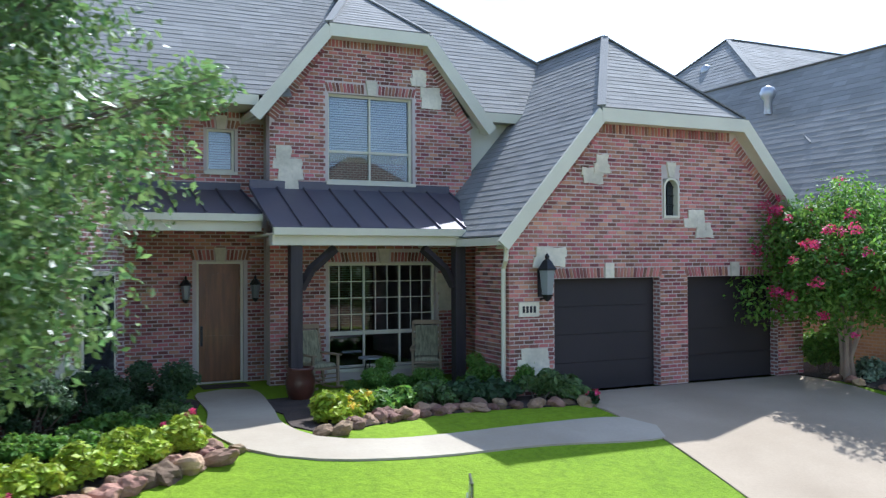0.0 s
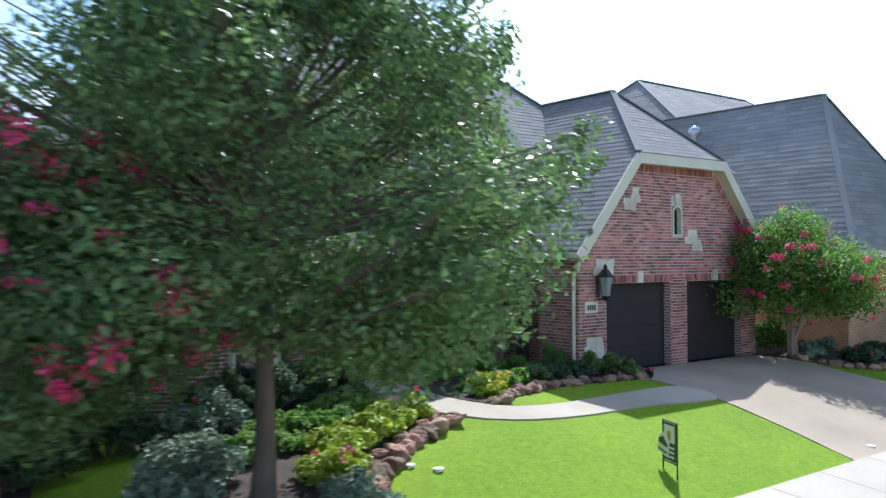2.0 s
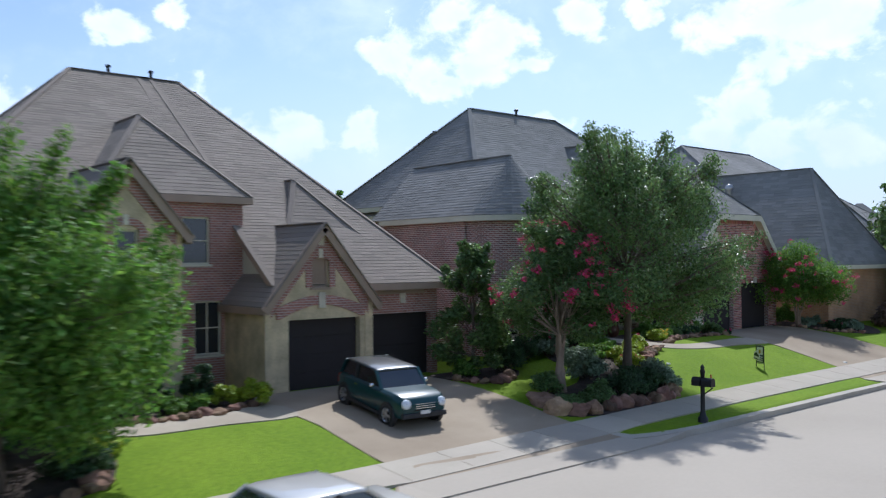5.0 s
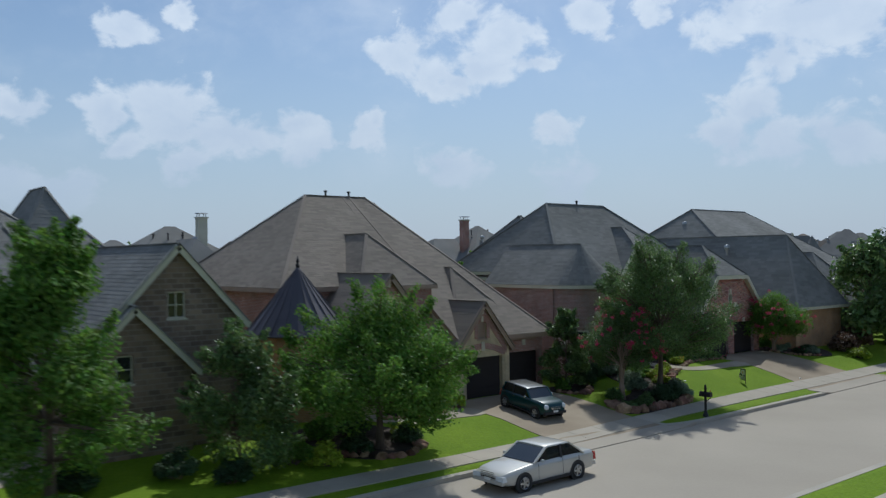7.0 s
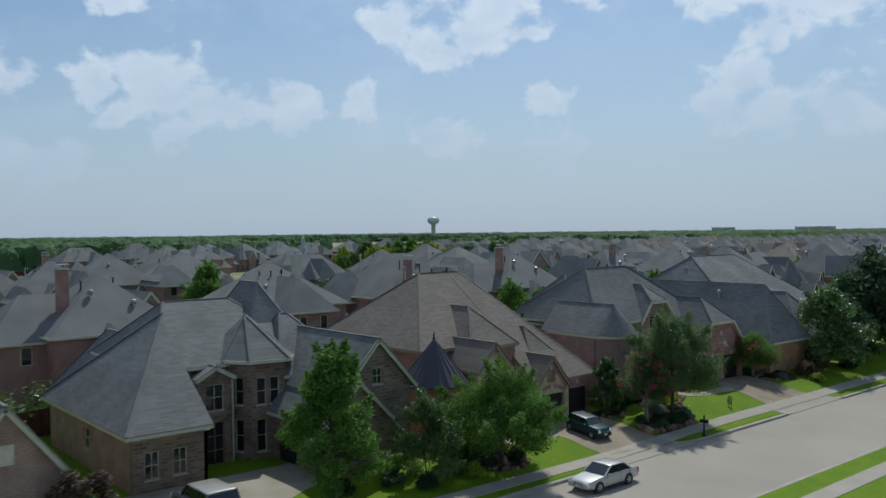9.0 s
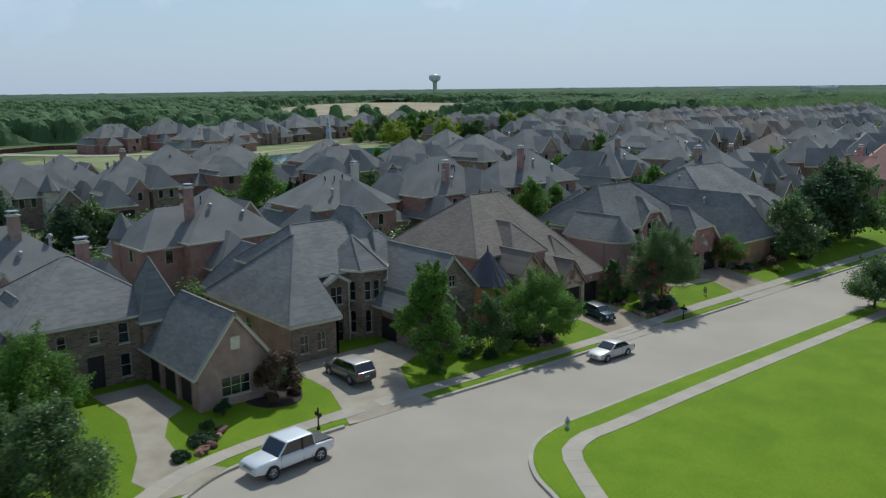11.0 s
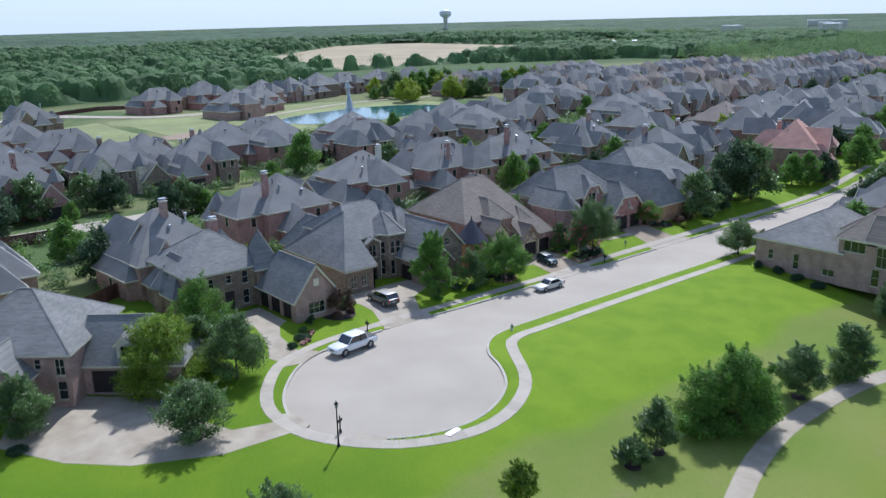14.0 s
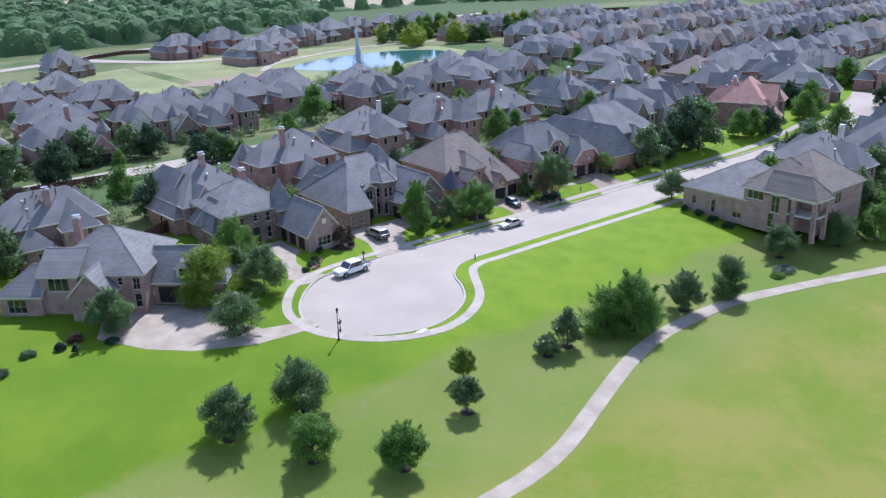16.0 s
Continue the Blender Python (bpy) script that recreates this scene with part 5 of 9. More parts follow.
    for k in range(3):
        u = 1.2 + 2.38 * k / 3
        for j in (1, 2):
            part("glazing_bar", Geo().bar((bx0 + u + 0.79 * j / 3, by + 0.15, 1.0), (bx0 + u + 0.79 * j / 3, by + 0.15, 2.36), 0.018), TRIM, low)
        for j in (1, 2, 3):
            part("glazing_bar", Geo().bar((bx0 + u + 0.03, by + 0.15, 1.0 + 0.34 * j), (bx0 + u + 0.77, by + 0.15, 1.0 + 0.34 * j), 0.018), TRIM, low)
    window(h, (bx0, by, 0), *S, 1.2, 3.06, 4.07, 5.87, cols=2, rows=1, glass=GLASS, blind=0.62, deep=0.12)
    for u in (1.25, 2.16):
        part("sash_rail", Geo().box(bx0 + u, bx0 + u + 0.87, by + 0.11, by + 0.15, 4.67, 4.72), TRIM, h)
    clipped_roof(h, -3.38, 1.72, 5.34, 7.13, 8.47, 3.08, 5.0, 9.0, q)
    # main body: entry wall, its door and small upper window
    my = 4.25
    mo = [(0, -0.6), (5.1, -0.6), (5.1, 5.66), (0, 5.66)]
    mh = [(3.68, 4.61, 0.0, 2.45), (3.88, 4.44, 4.27, 5.13)]
    wg = Geo()
    panel(wg, (-8.0, my, 0), *S, mo, mh, 0.3)
    part("wall", wg, MORTAR, h)
    bricks.wall((-8.0, my, 0), *S, [(0.5, -0.05), (5.03, -0.05), (5.03, 5.3), (0.5, 5.3)], [(3.6, 4.69, -1, 2.7), (3.82, 4.5, 4.2, 5.35), (-1, 9, 3.2, 3.75)], single=False)
    bricks.soldiers((-8.0, my, 0), *S, 3.55, 4.74, 2.47, 0.22, 0.3, keys=[4.14])
    bricks.soldiers((-8.0, my, 0), *S, 3.8, 4.52, 5.14, 0.18, 0.3, keys=[4.16])
    bricks.soldiers((-8.0, my, 0), *S, 3.3, 5.0, 5.36, 0.2)
    for z, x in ((2.45, -3.86), (5.12, -3.84)):
        part("keystone", Geo().prism([(x - 0.08, z), (x + 0.08, z), (x + 0.12, z + 0.28), (x - 0.12, z + 0.28)], my - 0.05, my + 0.02), CREAM_STONE, h)
    window(h, (-8.0, my, 0), *S, 3.88, 4.44, 4.27, 5.13, cols=1, rows=1, glass=GLASS, blind=0.95, deep=0.1)
    # front door
    d = part("front_door", Geo().box(-4.27, -3.44, my + 0.1, my + 0.15, 0.03, 2.4), WOOD_DOOR, h, "closed stained wood front door")
    top = [(-4.14, 1.1), (-3.57, 1.1), (-3.57, 2.0), (-3.66, 2.16), (-3.855, 2.22), (-4.05, 2.16), (-4.14, 2.0)]
    part("door_panel", Geo().prism(top, my + 0.085, my + 0.11), WOOD_DOOR, d)
    part("door_panel", Geo().box(-4.14, -3.57, my + 0.085, my + 0.11, 0.2, 0.95), WOOD_DOOR, d)
    part("door_handle", Geo().box(-4.235, -4.19, my + 0.06, my + 0.1, 0.75, 1.15).bar((-4.21, my + 0.04, 0.85), (-4.21, my + 0.04, 1.08), 0.02), BLACK_METAL, d)
    fg = Geo()
    panel(fg, (-4.34, my + 0.06, 0), *S, [(0, 0), (0.97, 0), (0.97, 2.47), (0, 2.47)], [(0.07, 0.9, 0.02, 2.4)], 0.12)
    part("door_frame", fg, TRIM, h)
    lantern(h, -4.55, my, 1.9, 0.75), lantern(h, -3.18, my, 1.9, 0.75)
    # stucco wall beside the garage roof
    sg = Geo()
    panel(sg, (1.4, 3.55, 0), *S, [(0, 2), (3.5, 2), (3.5, 5.6), (0, 5.6)], (), 0.25)
    part("wall", sg, STUCCO, h, "smooth cream stucco wall")
    # side and back walls
    for P, U, N_, L in (((-8.0, 13, 0), (0, -1, 0), (-1, 0, 0), 8.75), ((4.9, my, 0), (0, 1, 0), (1, 0, 0), 8.75), ((4.9, 13, 0), (-1, 0, 0), (0, 1, 0), 12.9)):
        wg = Geo()
        hol = [(6.2, 7.2, 3.3, 5.0)] if N_[0] < 0 else []
        panel(wg, P, U, N_, [(0.3, -0.6), (L - 0.3, -0.6), (L - 0.3, 5.6), (0.3, 5.6)], hol, 0.25)
        part("wall", wg, BRICK_RED, h)
        if hol:
            window(h, P, U, N_, *hol[0], cols=1, rows=2)
    # main roof
    ox0, ox1, oy0, oy1, ze, zr = -9.0, 5.9, 3.2, 14.1, 5.6, 10.05
    R0, R1 = (-5.6, 7.5, zr), (0.1, 7.5, zr)
    rg, sg = Geo(), Geo()
    A, B, C, D = (ox0, oy0, ze), (ox1, oy0, ze), (ox1, oy1, ze), (ox0, oy1, ze)
    on_front = lambda c: [(x, y, ze + (y - oy0) * (zr - ze) / (R0[1] - oy0)) for x, y in c]
    flat = [p[:2] for p in (A, B, R1, R0)]
    front = [on_front(clip2(flat, 1, 0, bx0 + 0.4)), on_front(clip2(flat, -1, 0, -bx1)), on_front(clip2(clip2(clip2(flat, -1, 0, -bx0 - 0.4), 1, 0, bx1), 0, -1, -3.75))]
    for f in (*front, [B, C, R1], [C, D, R0, R1], [D, A, R0]):
        rg.poly([(p[0], p[1], p[2] + 0.07) for p in f])
        shingles(sg, [(p[0], p[1], p[2] + 0.09) for p in f], 0.155, 0.006, 0.45, q)
    part("roof", rg, SHINGLE, h, "tall grey hip roof")
    part("shingles", sg, SHINGLE, h, kind="stuff")
    for p, r in ((A, R0), (B, R1), (C, R1), (D, R0), (R0, R1)):
        part("ridge_cap", Geo().bar((p[0], p[1], p[2] + 0.115), (r[0], r[1], r[2] + 0.115), 0.16, 0.03), SHINGLE, h)
    for p, r in ((A, (bx0 - 0.26, oy0, ze)), ((bx1 + 0.26, oy0, ze), B), (B, C), (C, D), (D, A)):
        part("fascia", Geo().bar((p[0], p[1], p[2] - 0.03), (r[0], r[1], r[2] - 0.03), 0.06, 0.2), TRIM, h)
    for x0, x1 in ((ox0, bx0 - 0.26), (bx1 + 0.26, ox1)):
        part("soffit", Geo().box(x0, x1, oy0, my + 0.02, ze - 0.12, ze - 0.09), TRIM, h)
    vent(h, -2.6, 7.5, 9.8, 0.55, 0.06), vent(h, 1.6, 7.0, 8.5, 0.3, 0.05), vent(h, 3.2, 7.4, 7.2, 0.3, 0.05)
    # rounded bay on the far corner
    cx, cy, rr = -7.95, 2.8, 2.05
    bw = Geo().lathe([(rr, -0.6), (rr, 4.8)], cx, cy, 20, (math.pi, 2 * math.pi))
    for x in (cx - rr, cx + rr):
        bw.box(x - 0.12, x + 0.12, cy, 8.0 if x < cx else 4.4, -0.6, 4.8)
    part("bay_wall", bw, BRICK_RED, h, "rounded red brick bay")
    for a in (-2.35, -1.25, -0.65):
        pm = pose(cx + rr * math.cos(a), cy + rr * math.sin(a), 0, 0, 0, math.degrees(a) + 90)
        w = part("window", Geo().box(-0.45, 0.45, -0.07, 0.1, 0.45, 2.3).moved(pm), TRIM, h)
        part("pane", Geo().box(-0.39, 0.39, -0.085, -0.072, 0.52, 1.36).box(-0.39, 0.39, -0.085, -0.072, 1.41, 2.23).moved(pm), GLASS_DARK, w)
        part("sill", Geo().box(-0.5, 0.5, -0.14, 0.05, 0.36, 0.44).moved(pm), CREAM_STONE, w)
    for i, (a, z) in enumerate(((-1.8, 3.2), (-0.95, 4.1), (-1.0, 0.7), (-2.8, 1.6))):
        g = Geo()
        stone_q = random.Random(60 + i)
        out_ = [(0.3 * stone_q.uniform(0.7, 1.1) * math.cos(k * 0.7), 0.24 * stone_q.uniform(0.7, 1.1) * math.sin(k * 0.7)) for k in range(9)]
        part("stone_patch", g.prism(out_, -0.06, 0.1).moved(pose(cx + rr * math.cos(a), cy + rr * math.sin(a), z, 0, 0, math.degrees(a) + 90)), CREAM_STONE, h)
    er, ez, apex = rr + 0.32, 4.87, (cx, 2.5, 7.27)
    rim_ = [(cx + er * math.cos(a), cy + er * math.sin(a), ez) for a in np.linspace(math.pi, 2 * math.pi, 15)]
    rg, sg = Geo(), Geo()
    back_ = (cx, 8.6, 7.27)
    for f in [[rim_[i], rim_[i + 1], apex] for i in range(14)] + [[(cx - er, 8.6, ez), rim_[0], apex, back_], [rim_[-1], (cx + er, 8.6, ez), back_, apex]]:
        rg.poly([(p[0], p[1], p[2] + 0.05) for p in f])
        shingles(sg, [(p[0], p[1], p[2] + 0.07) for p in f], 0.16, 0.008, 0.45, q)
    part("bay_roof", rg, SHINGLE, h, "rounded shingled bay roof")
    part("shingles", sg, SHINGLE, h, kind="stuff")
    part("ridge_cap", Geo().bar((apex[0], apex[1], apex[2] + 0.1), (cx, 8.6, 7.37), 0.16, 0.03), SHINGLE, h)
    eg = Geo().lathe([(rr - 0.02, 4.72), (er + 0.02, 4.72), (er + 0.02, 4.92)], cx, cy, 20, (math.pi, 2 * math.pi))
    for x in (cx - er + 0.15, cx + er - 0.15):
        eg.box(x - 0.17, x + 0.17, cy, 8.0 if x < cx else 4.0, 4.72, 4.92)
    part("bay_eave", eg, TRIM, h)
    # a lower hip behind, with its boxed vent
    block(h, -8.6, -2.0, 6.2, 14.4, 0, 5.5, 9.3, "y", 4.0, 4.0, wall=BRICK_RED, over=0.3, course=0.155, tab=0.45, holes={"w": [W(6.4, 7.4, 3.3, 5.0)]})
    # porch: metal roof on timber posts
    for (x0, x1, yf, zf, zt) in ((-3.45, 0.85, 1.5, 3.05, 3.9), (-6.4, -3.45, 2.35, 3.32, 3.9)):
        yb = by if x0 > -3.5 else my
        rg = Geo()
        rg.poly([(x0, yf, zf), (x1, yf, zf), (x1, yb, zt), (x0, yb, zt)])
        rg.poly([(x0, yf, zf - 0.05), (x0, yb, zt - 0.05), (x1, yb, zt - 0.05), (x1, yf, zf - 0.05)])
        for p, r in (((x0, yf), (x1, yf)),):
            rg.poly([(x0, yf, zf - 0.05), (x1, yf, zf - 0.05), (x1, yf, zf), (x0, yf, zf)])
        rg.poly([(x0, yf, zf - 0.05), (x0, yf, zf), (x0, yb, zt), (x0, yb, zt - 0.05)])
        pr = part("porch_roof", rg, METAL_ROOF, h, "dark standing-seam metal porch roof")
        n = int((x1 - x0) / 0.48)
        for k in range(n + 1):
            x = x0 + (x1 - x0) * k / n
            part("seam", Geo().bar((x, yf, zf + 0.02), (x, yb, zt + 0.02), 0.025, 0.045), METAL_ROOF, pr)
        part("flashing", Geo().box(x0, x1, yb - 0.03, yb, zt - 0.02, zt + 0.14), METAL_ROOF, h)
        part("gutter", Geo().box(x0, x1, yf - 0.1, yf + 0.01, zf - 0.14, zf - 0.01), TRIM, h)
        part("porch_beam", Geo().box(x0, x1, yf + 0.01, yf + 0.3, zf - 0.32, zf - 0.1), TRIM, h, "cream painted beam")
        part("porch_ceiling", Geo().box(x0, x1, yf + 0.3, yb, zf - 0.14, zf - 0.1), TRIM, h)
    for x, sgn in ((-3.0, 1), (0.24, -1)):
        p = part("post", Geo().box(x - 0.11, x + 0.11, 1.58, 1.8, -0.1, 2.75), WOOD_DARK, h, "dark stained timber post", bevel=0.01)
        br = Geo()
        pts = [(x + sgn * 0.1, 1.7, 1.95), (x + sgn * 0.3, 1.7, 2.3), (x + sgn * 0.75, 1.7, 2.68)]
        br.tube(pts, [0.09] * 3, 4)
        part("brace", br, WOOD_DARK, p)
    part("porch_floor", Geo().box(-6.3, 0.9, 1.4, 4.3, -0.5, -0.02), BRICK_RED, h, "brick porch floor")
    part("porch_step", Geo().box(-4.9, -3.0, 1.1, 1.4, -0.5, -0.1), BRICK_RED, h)
    bricks.done()
    return h


def brick_verge(h, x0, x1, ze, zr, y, w=0.3):
    """A band of bricks on edge under both verges of a gable, with a stone at the point."""
    xm = (x0 + x1) / 2
    k = (zr - ze) / (xm - x0)
    d = w * math.hypot(1, k)
    for sx, m in ((x0, 1), (x1, -1)):
        part("brick_coping", Geo().prism([(sx + m * 0.16, ze + 0.16 * k - 0.07), (xm - m * 0.003, zr - 0.07), (xm - m * 0.003, zr - 0.07 - d), (sx + m * 0.16, ze + 0.16 * k - 0.07 - d)], y - 0.033, y + 0.04), BRICK_PINK, h, "rose brick coping along the gable")
    part("keystone", Geo().prism([(xm - 0.09, zr - d - 0.02), (xm + 0.09, zr - d - 0.02), (xm + 0.12, zr - d + 0.26), (xm - 0.12, zr - d + 0.26)], y - 0.045, y + 0.02), CREAM_STONE, h)


def arch_surround(h, x, z0, z1, r, y, w=0.2):
    """A brick surround with a shallow arched head round an opening."""
    ring = lambda rr, lift: [(x + rr, z0)] + [(x + rr * math.cos(a), z1 + lift * math.sin(a)) for a in np.linspace(0.0, math.pi, 9)] + [(x - rr, z0)]
    a, b = ring(r, r * 0.5), ring(r + w, r * 0.5 + w)
    g = Geo()
    for (p, q), (u, v) in zip(zip(a, a[1:]), zip(b, b[1:])):
        g.prism([p, q, v, u], y - 0.035, y + 0.04)
    part("brick_arch", g, BRICK_PINK, h, "rose brick surround with arched head")
    part("keystone", Geo().box(x - 0.07, x + 0.07, y - 0.05, y + 0.02, z1 + r * 0.5, z1 + r * 0.5 + w + 0.06), CREAM_STONE, h)


def street_house_two():
    h = house_at(-13, 13.4, 0.5, "two-storey rose brick and limestone house with steep grey hip roof")
    # main roof mass, from the garage eaves to the ridge
    block(h, 0.7, 6.75, 0.5, 20.5, 0, 3.2, 10.6, "x", 0, 4.7, wall={"s": BRICK_PINK, "w": STUCCO, "e": BRICK_PINK, "n": BRICK_PINK}, holes={"s": [G(3.38, 5.78, 0, 2.08)]}, trim=TRIM_BROWN, roof=SHINGLE_BROWN, course=0.17, tab=0.45)
    part("keystone", Geo().box(5.2, 5.4, 0.43, 0.52, 2.4, 2.72), CREAM_STONE, h)
    block(h, -7, 0.68, 3.95, 17.05, 0, 5.86, 10.6, "x", 5.0, 0, wall=BRICK_PINK, trim=TRIM_BROWN, sides="swn", roof=SHINGLE_BROWN, course=0.17, tab=0.45)
    # stone garage gable
    block(h, 0.1, 3.75, 0.0, 6.5, 0, 2.5, 4.72, "y", 0, 0, over=0.14, wall=GOLD_STONE, holes={"s": [G(0.75, 3.2, 0, 2.08), W(1.52, 2.1, 3.0, 3.85, cols=1, rows=8, material=TRIM_BROWN, glass=TRIM_BROWN)]}, trim=TRIM_BROWN, roof=SHINGLE_BROWN, course=0.17, tab=0.45)
    brick_verge(h, 0.1, 3.75, 2.5, 4.72, 0.0)
    part("brick_arch", Geo().prism([(0.55 + 2.75 * k / 8, 2.12 + 0.38 * math.sin(math.pi * k / 8)) for k in range(9)] + [(3.45, 2.12), (3.5, 2.42)] + [(0.4 + 3.05 * k / 8, 2.42 + 0.36 * math.sin(math.pi * k / 8)) for k in range(8, -1, -1)] + [(0.45, 2.12)], -0.05, 0.02), BRICK_PINK, h, "rose brick arch over the garage door")
    part("keystone", Geo().box(1.83, 2.05, -0.07, 0.02, 2.4, 2.85), CREAM_STONE, h)
    arch_surround(h, 1.91, 3.0, 3.72, 0.3, 0.0)
    for sx in (0.088, 3.462):
        part("corner_stone", Geo().box(sx, sx + 0.3, -0.03, 0.02, -0.2, 2.5), GOLD_STONE, h)
    # hip over the garage behind the gable
    block(h, 1.3, 5.8, 0.9, 9, 0, 3.3, 6.4, "y", 3.4, 0, wall=BRICK_PINK, trim=TRIM_BROWN, roof=SHINGLE_BROWN, course=0.17, tab=0.45)
    # upper storey behind, with its window
    block(h, -3.6, 0.7, 2.5, 12, 0, 5.82, 8.25, "y", 2.7, 2.0, over=0.22, roof=SHINGLE_BROWN, course=0.17, tab=0.45, wall=BRICK_PINK, holes={"s": [W(2.37, 3.24, 3.7, 5.1, cols=1, rows=2), W(2.75, 3.6, 1.0, 2.6, cols=2, rows=2)]}, trim=TRIM_BROWN)
    # front stone gable
    block(h, -5.17, -2.21, 0.2, 8.5, 0, 4.49, 6.22, "y", 0, 0, over=0.16, roof=SHINGLE_BROWN, course=0.17, tab=0.45, wall=GOLD_STONE, holes={"s": [W(1.16, 1.8, 3.5, 4.6, cols=1, rows=2), W(0.9, 2.1, 0.8, 2.4, cols=2, rows=2)]}, trim=TRIM_BROWN)
    brick_verge(h, -5.17, -2.21, 4.49, 6.22, 0.2)
    arch_surround(h, -3.69, 3.5, 4.55, 0.34, 0.2)
    # tall rear mass on the far side
    block(h, -1.0, 6.4, 5.5, 19, 0, 5.4, 10.3, "y", 5.0, 5.0, wall=BRICK_PINK, trim=TRIM_BROWN, roof=SHINGLE_BROWN)
    vent(h, -0.6, 10.6, 10.5), vent(h, 1.0, 10.6, 10.5)
    # round entry turret under a conical metal roof
    part("turret_wall", Geo().lathe([(2.0, -0.6), (2.0, 3.75)], -7.25, 2.3, 22), BRICK_TAN, h, "rounded tan brick turret")
    tw = part("window", Geo().box(-0.4, 0.4, -0.06, 0.04, 0.7, 2.6).moved(pose(-8.4, 0.7, 0, 0, 0, -36)), TRIM, h)
    part("pane", Geo().box(-0.33, 0.33, -0.08, -0.06, 0.78, 2.52).moved(pose(-8.4, 0.7, 0, 0, 0, -36)), GLASS_DARK, tw)
    cr = part("turret_roof", Geo().lathe([(2.35, 3.7), (2.4, 3.75), (1.25, 5.15), (0.02, 6.75)], -7.25, 2.3, 24), METAL_ROOF, h, "dark conical metal roof")
    for k in range(24):
        a = 2 * math.pi * k / 24
        c, s = math.cos(a), math.sin(a)
        part("seam", Geo().bar((-7.25 + 2.4 * c, 2.3 + 2.4 * s, 3.78), (-7.25 + 1.25 * c, 2.3 + 1.25 * s, 5.18), 0.035), METAL_ROOF, cr)
        part("seam", Geo().bar((-7.25 + 1.25 * c, 2.3 + 1.25 * s, 5.18), (-7.25, 2.3, 6.77), 0.03), METAL_ROOF, cr)
    part("finial", Geo().lathe([(0.05, 6.6), (0.1, 6.8), (0.04, 6.9), (0.07, 7.0), (0.01, 7.25)], -7.25, 2.3, 8), BLACK_METAL, cr)
    return h


def wing_roof(h):
    """The low western wing: a long hip that climbs to the main roof, over stone and brown brick walls."""
    S_, W_ = ((1, 0, 0), (0, -1, 0)), ((0, -1, 0), (-1, 0, 0))
    holes = [(0.7, 1.5, 0.7, 2.2), (2.3, 3.1, 0.7, 2.2)]
    g = Geo()
    panel(g, (-6.6, 0.6, 0), *S_, [(0, -0.6), (4.3, -0.6), (4.3, 3.3), (0, 3.3)], holes)
    part("wall", g, STONE, h)
    for o in holes:
        window(h, (-6.6, 0.6, 0), *S_, *o, cols=2, rows=2)
    g = Geo()
    panel(g, (-6.6, 15.6, 0), *W_, [(0, -0.6), (14.7, -0.6), (14.7, 3.3), (0, 3.3)], [(7.0, 8.0, 1.2, 2.4)])
    part("wall", g, BRICK_BUFF, h)
    window(h, (-6.6, 15.6, 0), *W_, 7.0, 8.0, 1.2, 2.4)
    g = Geo()
    panel(g, (-2.3, 0.6, 0), (0, 1, 0), (1, 0, 0), [(0, -0.6), (15.0, -0.6), (15.0, 3.2), (8.6, 7.8), (6.4, 7.8), (0, 3.2)], (), 0.2)
    part("wall", g, STONE, h)
    ze, top = 3.15, (-1.7, 8.1, 8.9)
    FL, FR, BL, BR = (-7.05, 0.15, ze), (-2.1, 0.15, ze), (-7.05, 16.05, ze), (-2.1, 16.05, ze)
    k = (FR[0] - FL[0]) / (top[0] - FL[0])
    hip = lambda c: tuple(c[i] + (top[i] - c[i]) * k for i in range(3))
    rg, sg = Geo(), Geo()
    for f in ([BL, FL, top], [FL, FR, hip(FL)], [BR, BL, hip(BL)]):
        rg.poly([(p[0], p[1], p[2] + 0.13) for p in f])
        shingles(sg, [(p[0], p[1], p[2] + 0.16) for p in f], 0.2, 0.006, 0.55, random.Random(3))
    part("roof", rg, SHINGLE, h, "long grey shingled hip of the wing")
    part("shingles", sg, SHINGLE, h, kind="stuff")
    for p, q in ((FL, top), (BL, top)):
        part("ridge_cap", Geo().bar((p[0], p[1], p[2] + 0.2), (q[0], q[1], q[2] + 0.2), 0.17, 0.03), SHINGLE, h)
    for p, q in ((FL, FR), (FL, BL)):
        part("fascia", Geo().bar((p[0], p[1], p[2] + 0.02), (q[0], q[1], q[2] + 0.02), 0.06, 0.2), TRIM, h)
    part("soffit", Geo().box(-7.0, -2.3, 0.18, 0.58, 3.0, 3.02), TRIM, h)


